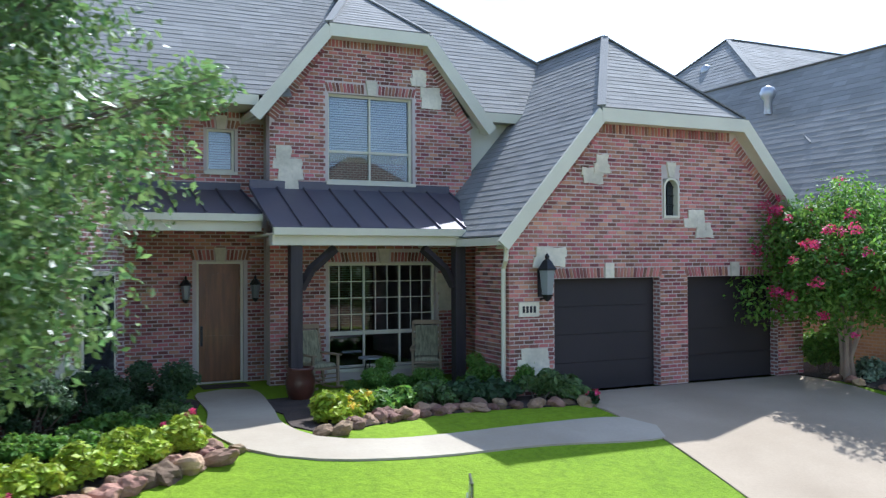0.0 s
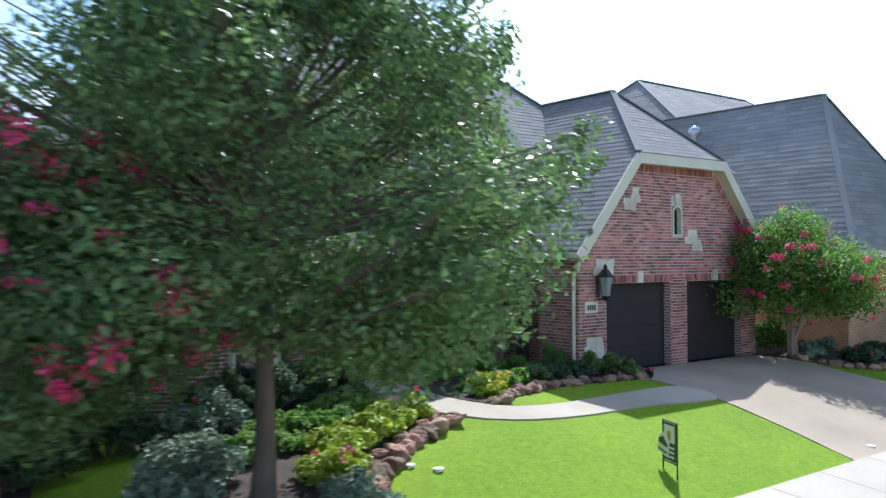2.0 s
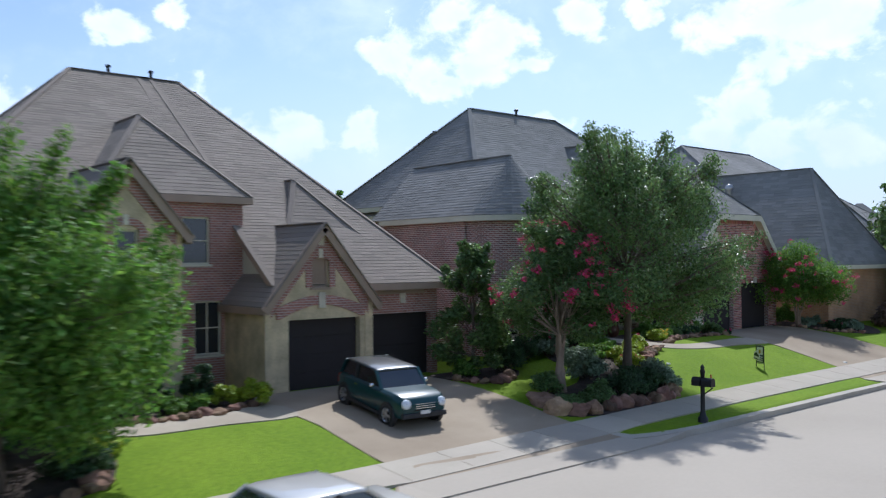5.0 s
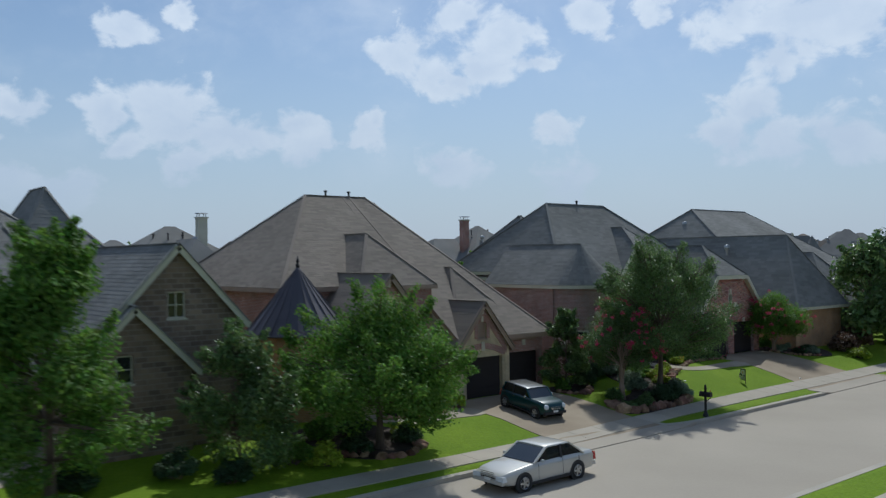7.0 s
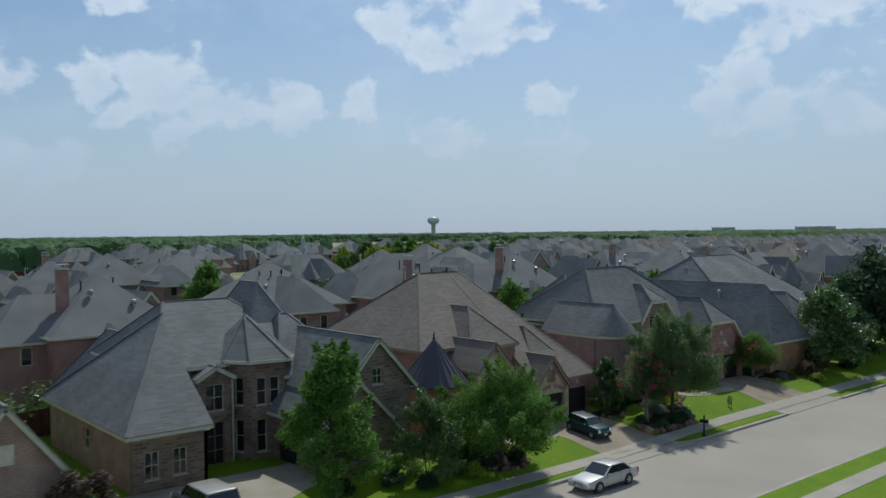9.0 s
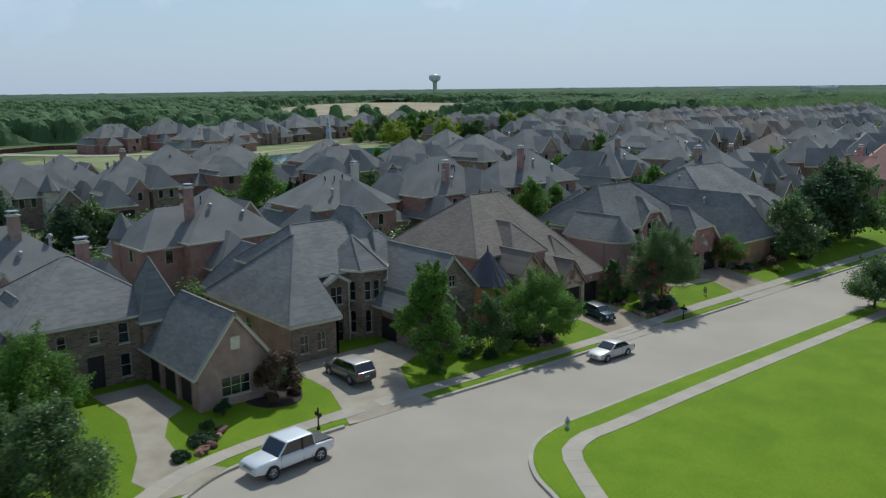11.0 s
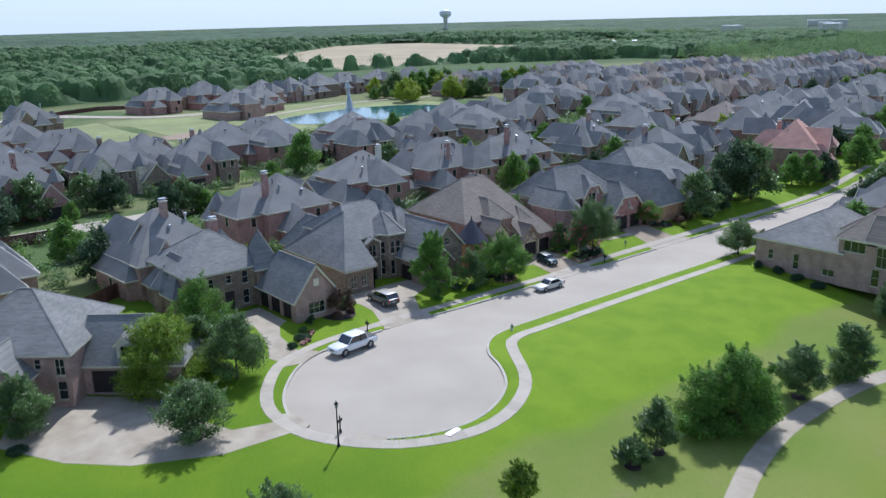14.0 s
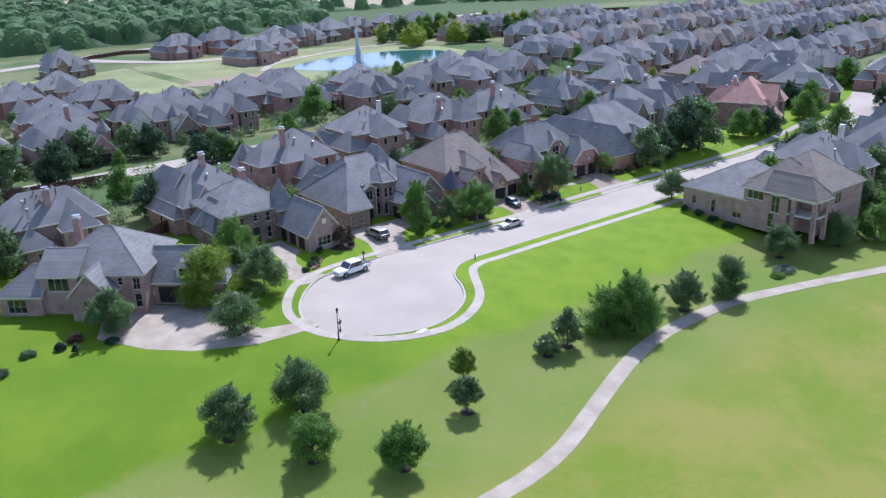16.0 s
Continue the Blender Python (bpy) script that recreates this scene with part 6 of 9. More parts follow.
def street_house_three():
    h = house_at(-34, 16, 0.5, "large limestone house with turret bay and grey hip roofs")
    # left wing
    wing_roof(h)
    block(h, -3.4, 7.6, 4.4, 15.5, 0, 6.1, 9.45, "x", 2.4, 4.0, wall=STONE)
    block(h, 3.0, 7.8, 6.0, 14.5, 0, 6.1, 10.5, "y", 3.0, 3.0, wall=STONE)
    block(h, -5.0, 0.5, 10, 20, 0, 3.4, 7.2, "y", 3, 3, wall=BRICK_TAN)
    # turret bay with canted corners
    tb = [(0.7, 6.0), (0.7, 4.3), (1.6, 2.75), (3.8, 2.5), (4.6, 3.6), (4.6, 6.0)]
    for i, (p, q) in enumerate(zip(tb, tb[1:])):
        L = math.hypot(q[0] - p[0], q[1] - p[1])
        U = ((q[0] - p[0]) / L, (q[1] - p[1]) / L, 0)
        N_ = (U[1], -U[0], 0)
        wg = Geo()
        hol = [(L / 2 - 0.75, L / 2 - 0.12, 3.4, 5.1), (L / 2 + 0.12, L / 2 + 0.75, 3.4, 5.1), (L / 2 - 0.75, L / 2 - 0.12, 0.5, 2.5), (L / 2 + 0.12, L / 2 + 0.75, 0.5, 2.5)] if i == 2 else [(L / 2 - 0.3, L / 2 + 0.3, 3.4, 5.1), (L / 2 - 0.3, L / 2 + 0.3, 0.5, 2.5)] if i in (1, 3) else []
        panel(wg, (*p, 0), U, N_, [(0, -0.6), (L, -0.6), (L, 6.1), (0, 6.1)], hol, 0.25)
        part("wall", wg, STONE, h)
        for o in hol:
            window(h, (*p, 0), U, N_, *o, cols=1, rows=2)
    cap = [(0.35, 7.0), (0.35, 4.2), (1.4, 2.4), (4.0, 2.1), (5.0, 3.4), (5.0, 7.0)]
    rg, sg = Geo(), Geo()
    apex = (2.9, 6.0, 8.75)
    for p, q in zip(cap, cap[1:]):
        rg.poly([(*p, 6.15), (*q, 6.15), apex])
        shingles(sg, [(*p, 6.17), (*q, 6.17), apex], 0.2, 0.006, 0.55, random.Random(4))
        part("fascia", Geo().bar((*p, 6.1), (*q, 6.1), 0.05, 0.2), TRIM, h)
        part("ridge_cap", Geo().bar((*q, 6.22), (apex[0], apex[1], apex[2] + 0.05), 0.17, 0.03), SHINGLE, h)
    part("turret_roof", rg, SHINGLE, h)
    part("shingles", sg, SHINGLE, h, kind="stuff")
    # arched dormer window between
    block(h, -1.6, 0.6, 3.4, 8, 0, 5.3, 5.9, "y", 0, 0, wall=STONE, holes={"s": [W(0.5, 1.7, 3.3, 4.9, cols=2, rows=2), W(0.5, 1.7, 0.0, 2.6, cols=2, rows=3, material=TRIM_BROWN)]}, over=0.2)
    part("downpipe", Geo().tube([(0.62, 3.3, 5.4), (0.62, 3.25, 0)], [0.06, 0.06], 8), TRIM, h)
    # garage wing with stone gables
    block(h, 4.4, 9.3, -3.3, 9, 0, 4.9, 7.55, "y", 0, 3.0, wall=STONE, holes={"s": [W(2.1, 2.8, 4.9, 5.9, cols=2, rows=2)]})
    block(h, 2.8, 7.2, -3.9, 3, 0, 3.1, 5.3, "y", 0, 0, wall=STONE, holes={"s": [W(1.6, 2.2, 2.7, 3.7)], "w": [G(1.2, 3.6, 0, 2.1)]}, over=0.25)
    block(h, 4.0, 9.0, 3.0, 11, 0, 5.2, 8.4, "x", 2.0, 2.4, wall=STONE)
    return h


def street_house_four():
    h = house_at(-51, 14, 0.5, "limestone and buff brick house with side garage wing")
    block(h, -8.5, 2.6, 7.4, 19, 0, 5.3, 9.0, "x", 5.2, 5.4, wall=STONE, holes={"s": [W(2.6, 3.3, 3.2, 4.5), W(4.9, 5.6, 3.5, 4.5), W(7.0, 7.8, 3.1, 4.7), W(7.0, 7.8, 0.5, 2.3), W(4.6, 5.8, 0.0, 2.5, cols=2, rows=1, material=WOOD_DARK, glass=WOOD_DARK)]})
    block(h, 0.1, 3.1, 6.7, 10.4, 0, 5.3, 9.0, "y", 1.8, 1.8, wall=STONE, holes={"s": [W(1.1, 1.9, 3.3, 4.9)]}, over=0.3)
    block(h, -9.6, -4.6, 9.0, 18, 0, 3.0, 6.6, "y", 3.0, 3.0, wall=STONE, holes={"s": [W(0.9, 1.6, 0.6, 2.2), W(3.2, 3.9, 0.6, 2.2)]})
    block(h, 0.3, 6.0, -2.2, 9, 0, 2.9, 6.5, "y", 0, 2.6, wall=BRICK_BUFF, holes={"s": [W(1.7, 3.9, 0.7, 2.1, cols=3, rows=2)], "w": [G(2.0, 4.4, 0, 2.1), G(4.9, 7.3, 0, 2.1), G(7.8, 10.0, 0, 2.1)]})
    part("gable_vent", Geo().box(2.8, 3.5, -2.25, -2.15, 4.0, 4.9), CREAM_STONE, h)
    chimney(h, -1.2, 15.2, 7.0, 9.7)
    part("bay_wall", Geo().lathe([(1.7, -0.6), (1.7, 3.0)], -8.6, 13.6, 16), STONE, h)
    part("bay_roof", Geo().lathe([(2.1, 2.9), (2.1, 3.05), (0.02, 5.6)], -8.6, 13.6, 8), SHINGLE, h)
    return h


def street_house_five():
    h = house_at(-80.7, 8.2, 0.4, "brown brick house with wide garage bays and grey hip roof", yaw=-40)
    block(h, -9, 3.6, 1.5, 14, 0, 5.3, 9.4, "x", 5.6, 5.6, wall=BRICK_BUFF, holes={"s": [W(7.0, 7.9, 3.6, 4.8, cols=2, rows=2), W(11.2, 12.1, 3.0, 4.6, cols=2, rows=2), W(11.2, 12.1, 0.6, 2.4), W(9.3, 9.9, 3.6, 4.6)]}, roof=SHINGLE)
    block(h, 3.4, 13, 4.07, 11, 0, 3.2, 6.6, "x", 0, 3.4, wall=BRICK_BUFF, holes={"s": [G(0.9, 3.6, 0, 2.3), G(4.4, 7.1, 0, 2.3)]}, roof=SHINGLE)
    block(h, 6.9, 8.5, 4.2, 7.5, 3.0, 4.9, 5.7, "y", 0, 0, wall=STUCCO, holes={"s": [W(0.35, 1.25, 0.6, 1.7)]}, over=0.2)
    block(h, -4.6, 0.2, -1.4, 7, 0, 3.6, 6.2, "y", 0, 0, wall=BRICK_BUFF, holes={"s": [W(1.5, 3.1, 1.2, 2.6, cols=2, rows=2)]}, roof=SHINGLE)
    block(h, -14.5, -9, 0.0, 7.0, 0, 3.0, 5.8, "x", 3.4, 0, wall=BRICK_BUFF, holes={"s": [W(1.0, 3.4, 0.5, 2.3, cols=3, rows=2)]}, roof=SHINGLE)
    block(h, -9.2, -4.4, 0.6, 8.0, 0, 5.3, 7.6, "x", 0, 0, wall=BRICK_BUFF, holes={"s": [W(1.0, 3.6, 3.2, 4.9, cols=3, rows=1)]}, roof=SHINGLE, over=0.3)
    chimney(h, -7.5, 9.5, 6.0, 10.0)
    return h


def side_house():
    h = house_at(10, -10, 0.1, "buff brick house with two-storey corner porch and grey hip roof")
    block(h, 0.2, 15, -11.8, 0.2, 0, 3.9, 7.4, "x", 6.0, 4, wall=BRICK_BUFF, holes={"w": [W(5.5, 6.3, 0.3, 2.4), W(1.8, 2.6, 1.0, 2.4), W(9.6, 11.2, 0.3, 1.2, cols=2, rows=1)]}, roof=SHINGLE)
    block(h, 0.0, 10.5, -19.0, -11.4, 0, 6.2, 10.2, "x", 5.0, 4.5, wall=BRICK_BUFF, holes={"w": [W(0.6, 3.4, 4.2, 5.6, cols=3, rows=1), W(4.8, 6.2, 2.8, 5.6, cols=2, rows=2), W(4.4, 5.4, 0.3, 2.5)]}, roof=SHINGLE_BROWN)
    block(h, 4.0, 17, -22, -10, 0, 6.2, 10.8, "x", 6, 6, wall=BRICK_BUFF, roof=SHINGLE_BROWN, holes={"s": [W(1.5, 3.2, 3.4, 5.2, cols=2, rows=2), W(4.6, 6.4, 3.4, 5.2, cols=2, rows=2), W(1.5, 3.2, 0.4, 2.4, cols=2, rows=2)]})
    # corner porch on tall piers
    for x, y in ((0.4, -23.2), (3.6, -23.2), (0.4, -19.8)):
        part("pier", Geo().box(x - 0.3, x + 0.3, y - 0.3, y + 0.3, -0.8, 6.1), BRICK_BUFF, h, "square buff brick pier")
    part("balcony_floor", Geo().box(0.1, 3.9, -23.4, -19.0, 2.9, 3.15), STUCCO, h)
    for k in range(12):
        part("railing_bar", Geo().bar((0.3 + 0.3 * k, -23.4, 3.15), (0.3 + 0.3 * k, -23.4, 4.1), 0.03), BLACK_METAL, h)
    part("railing_rail", Geo().bar((0.2, -23.4, 4.12), (3.8, -23.4, 4.12), 0.05), BLACK_METAL, h)
    block(h, 0.0, 4.4, -23.5, -15, 6.0, 6.2, 8.8, "y", 2.2, 0, wall=STUCCO, roof=SHINGLE_BROWN, over=0.35)
    return h


def next_house():
    h = house_at(16.5, 16, 1.0, "tan brick house with tall grey hip roof")
    block(h, 0.3, 6.9, -4.3, 20, 0, 3.3, 7.9, "y", 2.4, 5.0, wall=BRICK_TAN, roof=SHINGLE, course=0.2)
    block(h, 2.2, 18.6, 0.6, 15.4, 0, 5.6, 10.4, "x", 4.1, 4.1, wall=BRICK_TAN)
    block(h, 9.0, 15.5, -2.5, 6, 0, 3.0, 6.6, "y", 3, 0, wall=BRICK_TAN, holes={"s": [G(1, 5.4, 0, 2.1)]})
    for x, y, z in ((2.3, 2.2, 6.9), (5.3, 8.0, 9.0)):
        part("roof_turbine", Geo().lathe([(0.12, z - 0.3), (0.12, z + 0.1), (0.2, z + 0.18), (0.24, z + 0.32), (0.18, z + 0.46), (0.02, z + 0.54)], x, y, 12), STEEL, h, "round metal roof ventilator", smooth=True)
    return h


red_brick_house()
street_house_two()
street_house_three()
street_house_four()
street_house_five()
side_house()
next_house()


# ---- the rest of the neighbourhood ----
def mass(acc, x0, x1, y0, y1, z0, ze, zr, axis="x", a=None, b=None, over=0.4, stone=False):
    """A plain mass of a house seen from afar, added to its walls, roof and eaves boards."""
    half = ((y1 - y0) if axis == "x" else (x1 - x0)) / 2
    a = half if a is None else a
    b = half if b is None else b
    wall, roof = Geo(), Geo()
    acc["stone" if stone else "wall"].append(wall)
    acc["roof"].append(roof)
    wall.box(x0, x1, y0, y1, z0 - 0.6, ze)
    drop = over * (zr - ze) / half
    ox0, ox1, oy0, oy1 = x0 - over, x1 + over, y0 - over, y1 + over
    if axis == "x":
        ox0, ox1 = (ox0 if a else x0 - 0.2), (ox1 if b else x1 + 0.2)
    else:
        oy0, oy1 = (oy0 if a else y0 - 0.2), (oy1 if b else y1 + 0.2)
    faces = roof_faces(ox0, ox1, oy0, oy1, ze - drop + 0.15, zr + 0.1, axis, a + over if a else 0, b + over if b else 0)
    for f in faces.values():
        roof.poly(f)
    zb = ze - drop + 0.12
    roof.poly([(ox0, oy0, zb), (ox0, oy1, zb), (ox1, oy1, zb), (ox1, oy0, zb)])
    # gable infill
    if axis == "x":
        for x, e in ((x0, a), (x1, b)):
            if not e:
                g = Geo().prism([(0, 0), (1, 0), (0.5, 1)], -0.1, 0.1).moved(Matrix(((0, 1, 0, x), (y1 - y0, 0, 0, y0), (0, 0, zr - ze, ze), (0, 0, 0, 1))))
                for f in g.f:
                    wall.poly([g.v[k] for k in f])
    else:
        for y, e in ((y0, a), (y1, b)):
            if not e:
                wall.prism([(x0, ze), (x1, ze), ((x0 + x1) / 2, zr)], y - 0.02, y + 0.2)
    for p, q, has in (((ox0, oy0), (ox1, oy0), "s"), ((ox0, oy1), (ox1, oy1), "n"), ((ox0, oy0), (ox0, oy1), "w"), ((ox1, oy0), (ox1, oy1), "e")):
        if has in faces:
            acc["fascia"][0].bar((*p, zb - 0.02), (*q, zb - 0.02), 0.06, 0.2)
        elif axis == "y":
            for e in (ox0, ox1):
                acc["fascia"][0].bar((e, p[1], zb), ((ox0 + ox1) / 2, p[1], zr + 0.05), 0.06, 0.22)


def turret(acc, x, y, r, ze, zr, stone=True):
    """An eight-sided corner bay with a pointed roof."""
    acc["stone" if stone else "wall"].append(Geo().lathe([(r, -0.6), (r, ze)], x, y, 8))
    acc["roof"].append(Geo().lathe([(r + 0.35, ze), (r + 0.35, ze + 0.1), (0.02, zr)], x, y, 8))


def far_window(house, x, y, z, side, w=0.9, h=1.5, split=True):
    """A shallow framed window on a plain wall."""
    m = pose(x, y, z, 0, 0, {"s": 0, "e": 90, "n": 180, "w": -90}[side])
    if not split:
        part("window", Geo().box(-w / 2, w / 2, -0.05, 0.02, 0, h).moved(m), GLASS_DARK, house)
        return
    f = part("window", Geo().box(-w / 2, w / 2, -0.05, 0.02, 0, h).moved(m), TRIM, house)
    part("pane", Geo().box(-w / 2 + 0.07, w / 2 - 0.07, -0.06, -0.045, 0.07, h - 0.07).moved(m), GLASS_DARK, f)


def far_garage(house, x, y, w=4.6):
    part("garage_door", Geo().box(x - w / 2, x + w / 2, y - 0.04, y + 0.02, 0, 2.1), DARK_DOOR, house)


def model_house(kind, at, label, wall, roof, yaw=0.0, rich=True):
    """One of six house plans, each a cluster of hips, gables, bays and dormers."""
    h = thing("house", label, "house", at, yaw, "houses of the neighbourhood")
    acc = {"wall": [], "stone": [], "roof": [], "fascia": [Geo()]}
    M = lambda *p, **k: mass(acc, *p, **k)
    if kind == 0:
        M(-7, 6, 0, 12, 0, 5.9, 10.2, "x")
        M(-7.4, -1.5, -2.5, 6, 0, 5.2, 8.2, "y", 2.6, 0)
        M(2, 7.5, -4, 6, 0, 3.0, 6.2, "y", 2.4, 0)
        M(-3.4, 2.6, 8, 15.2, 0, 5.6, 8.9, "y", 0, 2.8)
        M(-9.6, -5, 4.5, 11, 0, 3.0, 6.0, "x", 2.6, 0)
        M(-1.4, 1.8, -1.2, 4, 0, 5.0, 6.9, "y", 0, 0, stone=True, over=0.2)
        M(4.2, 6.0, -1.6, 3, 3.5, 4.9, 5.9, "y", 0, 0, over=0.2)
        M(3.4, 8.6, 6.5, 13.4, 0, 3.2, 6.2, "y")
        far_garage(h, 4.75, -4)
        spots = [(-5.6, -2.5, 3.4, "s"), (-3.4, -2.5, 3.4, "s"), (-4.5, -2.5, 0.6, "s"), (0.2, -1.2, 3.0, "s"), (5.1, -1.6, 3.7, "s"), (-7, 3, 3.4, "w"), (6, 3, 3.4, "e"), (-2, 15.2, 3.4, "n"), (0.6, 15.2, 3.4, "n"), (1, 15.2, 0.6, "n"), (-5, 12, 0.6, "n"), (-9.6, 8, 0.8, "w")]
    elif kind == 1:
        M(-6.5, 6.5, 0, 13, 0, 5.7, 10.8, "y", 6.0, 6.0)
        M(-7.5, -3, -2, 5, 0, 5.7, 8.6, "y", 0, 0, stone=True)
        M(-2.5, 2.4, -1.2, 5, 0, 5.4, 8.0, "y", 2.2, 0)
        M(2.4, 8.0, -3.5, 6, 0, 2.9, 6.0, "y", 0, 2.5)
        M(-8.2, -3.5, 7, 12.4, 0, 5.2, 8.2, "x", 2.2, 0)
        M(1, 7.6, 8.5, 15, 0, 3.2, 6.4, "y", 0, 2.6)
        M(4.0, 8.4, 4.4, 9.6, 0, 5.5, 8.4, "x", 0, 2.2)
        turret(acc, 2.9, -1.0, 1.3, 5.8, 8.6)
        far_garage(h, 5.6, -3.5, 4.2)
        spots = [(-5.2, -2, 3.3, "s"), (-5.2, -2, 0.6, "s"), (-1.4, -1.2, 3.4, "s"), (0.4, -1.2, 3.4, "s"), (-8.2, 9.7, 3.4, "w"), (-6.5, 5.6, 0.6, "w"), (8.4, 7, 3.4, "e"), (-3, 13, 3.4, "n"), (-0.6, 13, 3.4, "n"), (4.2, 15, 0.6, "n"), (-2, 13, 0.6, "n")]
    elif kind == 2:
        M(-8, 7, 2, 11, 0, 5.6, 9.6, "x", 4.0, 4.0)
        M(-8.5, -4, -1, 8, 0, 5.2, 8.0, "y", 2.0, 2.0)
        M(-1.5, 2.5, 0, 8, 0, 5.6, 8.9, "y", 1.8, 0, stone=True)
        M(3, 8.5, -3, 9, 0, 3.2, 6.4, "y", 2.6, 2.6)
        M(-6, -1, 7, 14.2, 0, 5.2, 8.2, "y", 0, 2.4)
        M(0.5, 5.5, 8, 13.4, 0, 3.0, 5.6, "y", 0, 2.2)
        M(4.8, 6.8, -1.4, 3, 3.8, 5.2, 6.3, "y", 0, 0, over=0.2)
        turret(acc, -3.0, 0.6, 1.5, 5.6, 8.8)
        far_garage(h, 5.8, -3)
        spots = [(-6.3, -1, 3.2, "s"), (-6.3, -1, 0.6, "s"), (0.5, 0, 3.4, "s"), (0.5, 0, 0.6, "s"), (5.8, -1.4, 4.0, "s"), (-8, 9, 3.2, "w"), (-4.6, 14.2, 3.2, "n"), (-2.6, 14.2, 3.2, "n"), (3, 11, 3.6, "n"), (-3.4, 14.2, 0.6, "n"), (2.4, 13.4, 0.6, "n")]
    elif kind == 3:
        M(-6, 7, 1, 14, 0, 4.6, 10.0, "x", 6.4, 5.6)
        M(-7, -2.0, -2.5, 6, 0, 3.2, 6.6, "y", 2.4, 0)
        M(1.5, 6.0, -1.5, 8, 0, 5.6, 8.6, "y", 2.1, 0, stone=True)
        M(3.6, 8.4, 3, 13, 0, 3.0, 6.2, "y")
        M(-8.4, -4.4, 6, 13, 0, 3.0, 6.2, "y", 2, 2)
        M(-3.6, 1.4, 9.5, 16, 0, 3.0, 6.4, "y", 0, 2.4)
        M(-2.0, 1.2, -0.6, 5, 0, 4.9, 6.9, "y", 0, 0)
        M(2.0, 5.4, 10, 15, 0, 5.0, 7.4, "y", 0, 0)
        far_garage(h, -4.5, -2.5)
        spots = [(2.8, -1.5, 3.4, "s"), (4.7, -1.5, 3.4, "s"), (3.8, -1.5, 0.6, "s"), (-0.4, -0.6, 3.2, "s"), (-8.4, 9, 0.8, "w"), (3.7, 15, 3.2, "n"), (-1, 16, 0.6, "n"), (3.7, 15, 0.6, "n"), (8.4, 8, 0.8, "e")]
    elif kind == 4:
        M(-7, 7, 0, 10, 0, 5.8, 10.6, "x", 5.4, 5.4)
        M(-3, 3.2, -1.8, 6, 0, 5.8, 9.0, "y", 0, 0)
        M(-8, -3, -3.5, 5, 0, 3.0, 6.4, "y", 2.5, 0)
        M(3.2, 7.2, 6, 15, 0, 3.0, 5.6, "y", 0, 2)
        M(3.4, 8.2, -2.6, 5, 0, 5.2, 8.2, "y", 2.2, 2.2, stone=True)
        M(-6.4, -1.0, 6, 13.4, 0, 5.6, 8.8, "y", 0, 2.6)
        M(-6.4, -4.6, -1.8, 2, 3.6, 5.0, 6.0, "y", 0, 0, over=0.2)
        far_garage(h, -5.5, -3.5)
        spots = [(-1.4, -1.8, 3.4, "s"), (1.4, -1.8, 3.4, "s"), (0, -1.8, 6.2, "s"), (5.8, -2.6, 3.0, "s"), (5.8, -2.6, 0.6, "s"), (-5.5, -1.8, 3.8, "s"), (-7, 5, 3.4, "w"), (8.2, 1, 3.2, "e"), (-4.8, 13.4, 3.4, "n"), (-2.6, 13.4, 3.4, "n"), (1, 10, 3.4, "n"), (-3.6, 13.4, 0.6, "n")]
    else:
        M(-6.5, 4.5, 1, 12.5, 0, 5.8, 10.4, "y", 5.4, 5.4)
        M(2.5, 8.6, 2.5, 10.5, 0, 5.4, 8.8, "x", 0, 3.2)
        M(-8.6, -4, -2.2, 6, 0, 5.4, 8.4, "y", 2.3, 0, stone=True)
        M(-3.4, 1.0, -0.8, 5, 0, 5.6, 8.0, "y", 0, 0)
        M(1.6, 7.2, -4.2, 5, 0, 3.0, 6.4, "y", 0, 2.6)
        M(-8.8, -4.5, 7.5, 13, 0, 3.2, 6.2, "x", 2.2, 0)
        M(-2.8, 2.8, 9, 15.6, 0, 3.2, 6.4, "y", 0, 2.6)
        turret(acc, 7.8, 3.0, 1.4, 5.6, 8.4, False)
        far_garage(h, 4.4, -4.2, 4.4)
        spots = [(-7.3, -2.2, 3.4, "s"), (-5.4, -2.2, 3.4, "s"), (-6.3, -2.2, 0.6, "s"), (-1.2, -0.8, 3.4, "s"), (-1.2, -0.8, 0.4, "s"), (-6.5, 5, 3.4, "w"), (8.6, 7, 3.4, "e"), (-4.4, 12.5, 3.6, "n"), (1.4, 15.6, 0.6, "n"), (-1.4, 15.6, 0.6, "n"), (6, 10.5, 3.4, "n")]
    part("fascia", acc["fascia"][0], TRIM, h, kind="stuff")
    for key, name, material, word in (("wall", "wall", wall, ""), ("stone", "stone_wall", STONE if wall is not STONE else CREAM_STONE, "limestone front bay"), ("roof", "roof", roof, "steep shingled hip")):
        if rich:
            for g in acc[key]:
                part(name, g, material, h, word)
        elif acc[key]:
            joined = Geo()
            for g in acc[key]:
                n = len(joined.v)
                joined.v += g.v
                joined.f += [tuple(n + k for k in f) for f in g.f]
            part(name, joined, material, h, word, kind="stuff")
    for x, y, z, s in (spots if rich else spots[::3]):
        far_window(h, x, y, z, s, split=rich)
    q = random.Random(kind)
    if rich:
        chimney(h, -2.5 + kind, 8.6, 6.5, 11.0 if kind not in (2, 4) else 10.0, material=wall if kind else STUCCO)
    for i in range(5 if rich else 2):
        x, y = q.uniform(-2.5, 2.5), q.uniform(6.5, 8)
        vent(h, x, y, 9.0 + q.uniform(-0.6, 0.5), 0.55, 0.07)
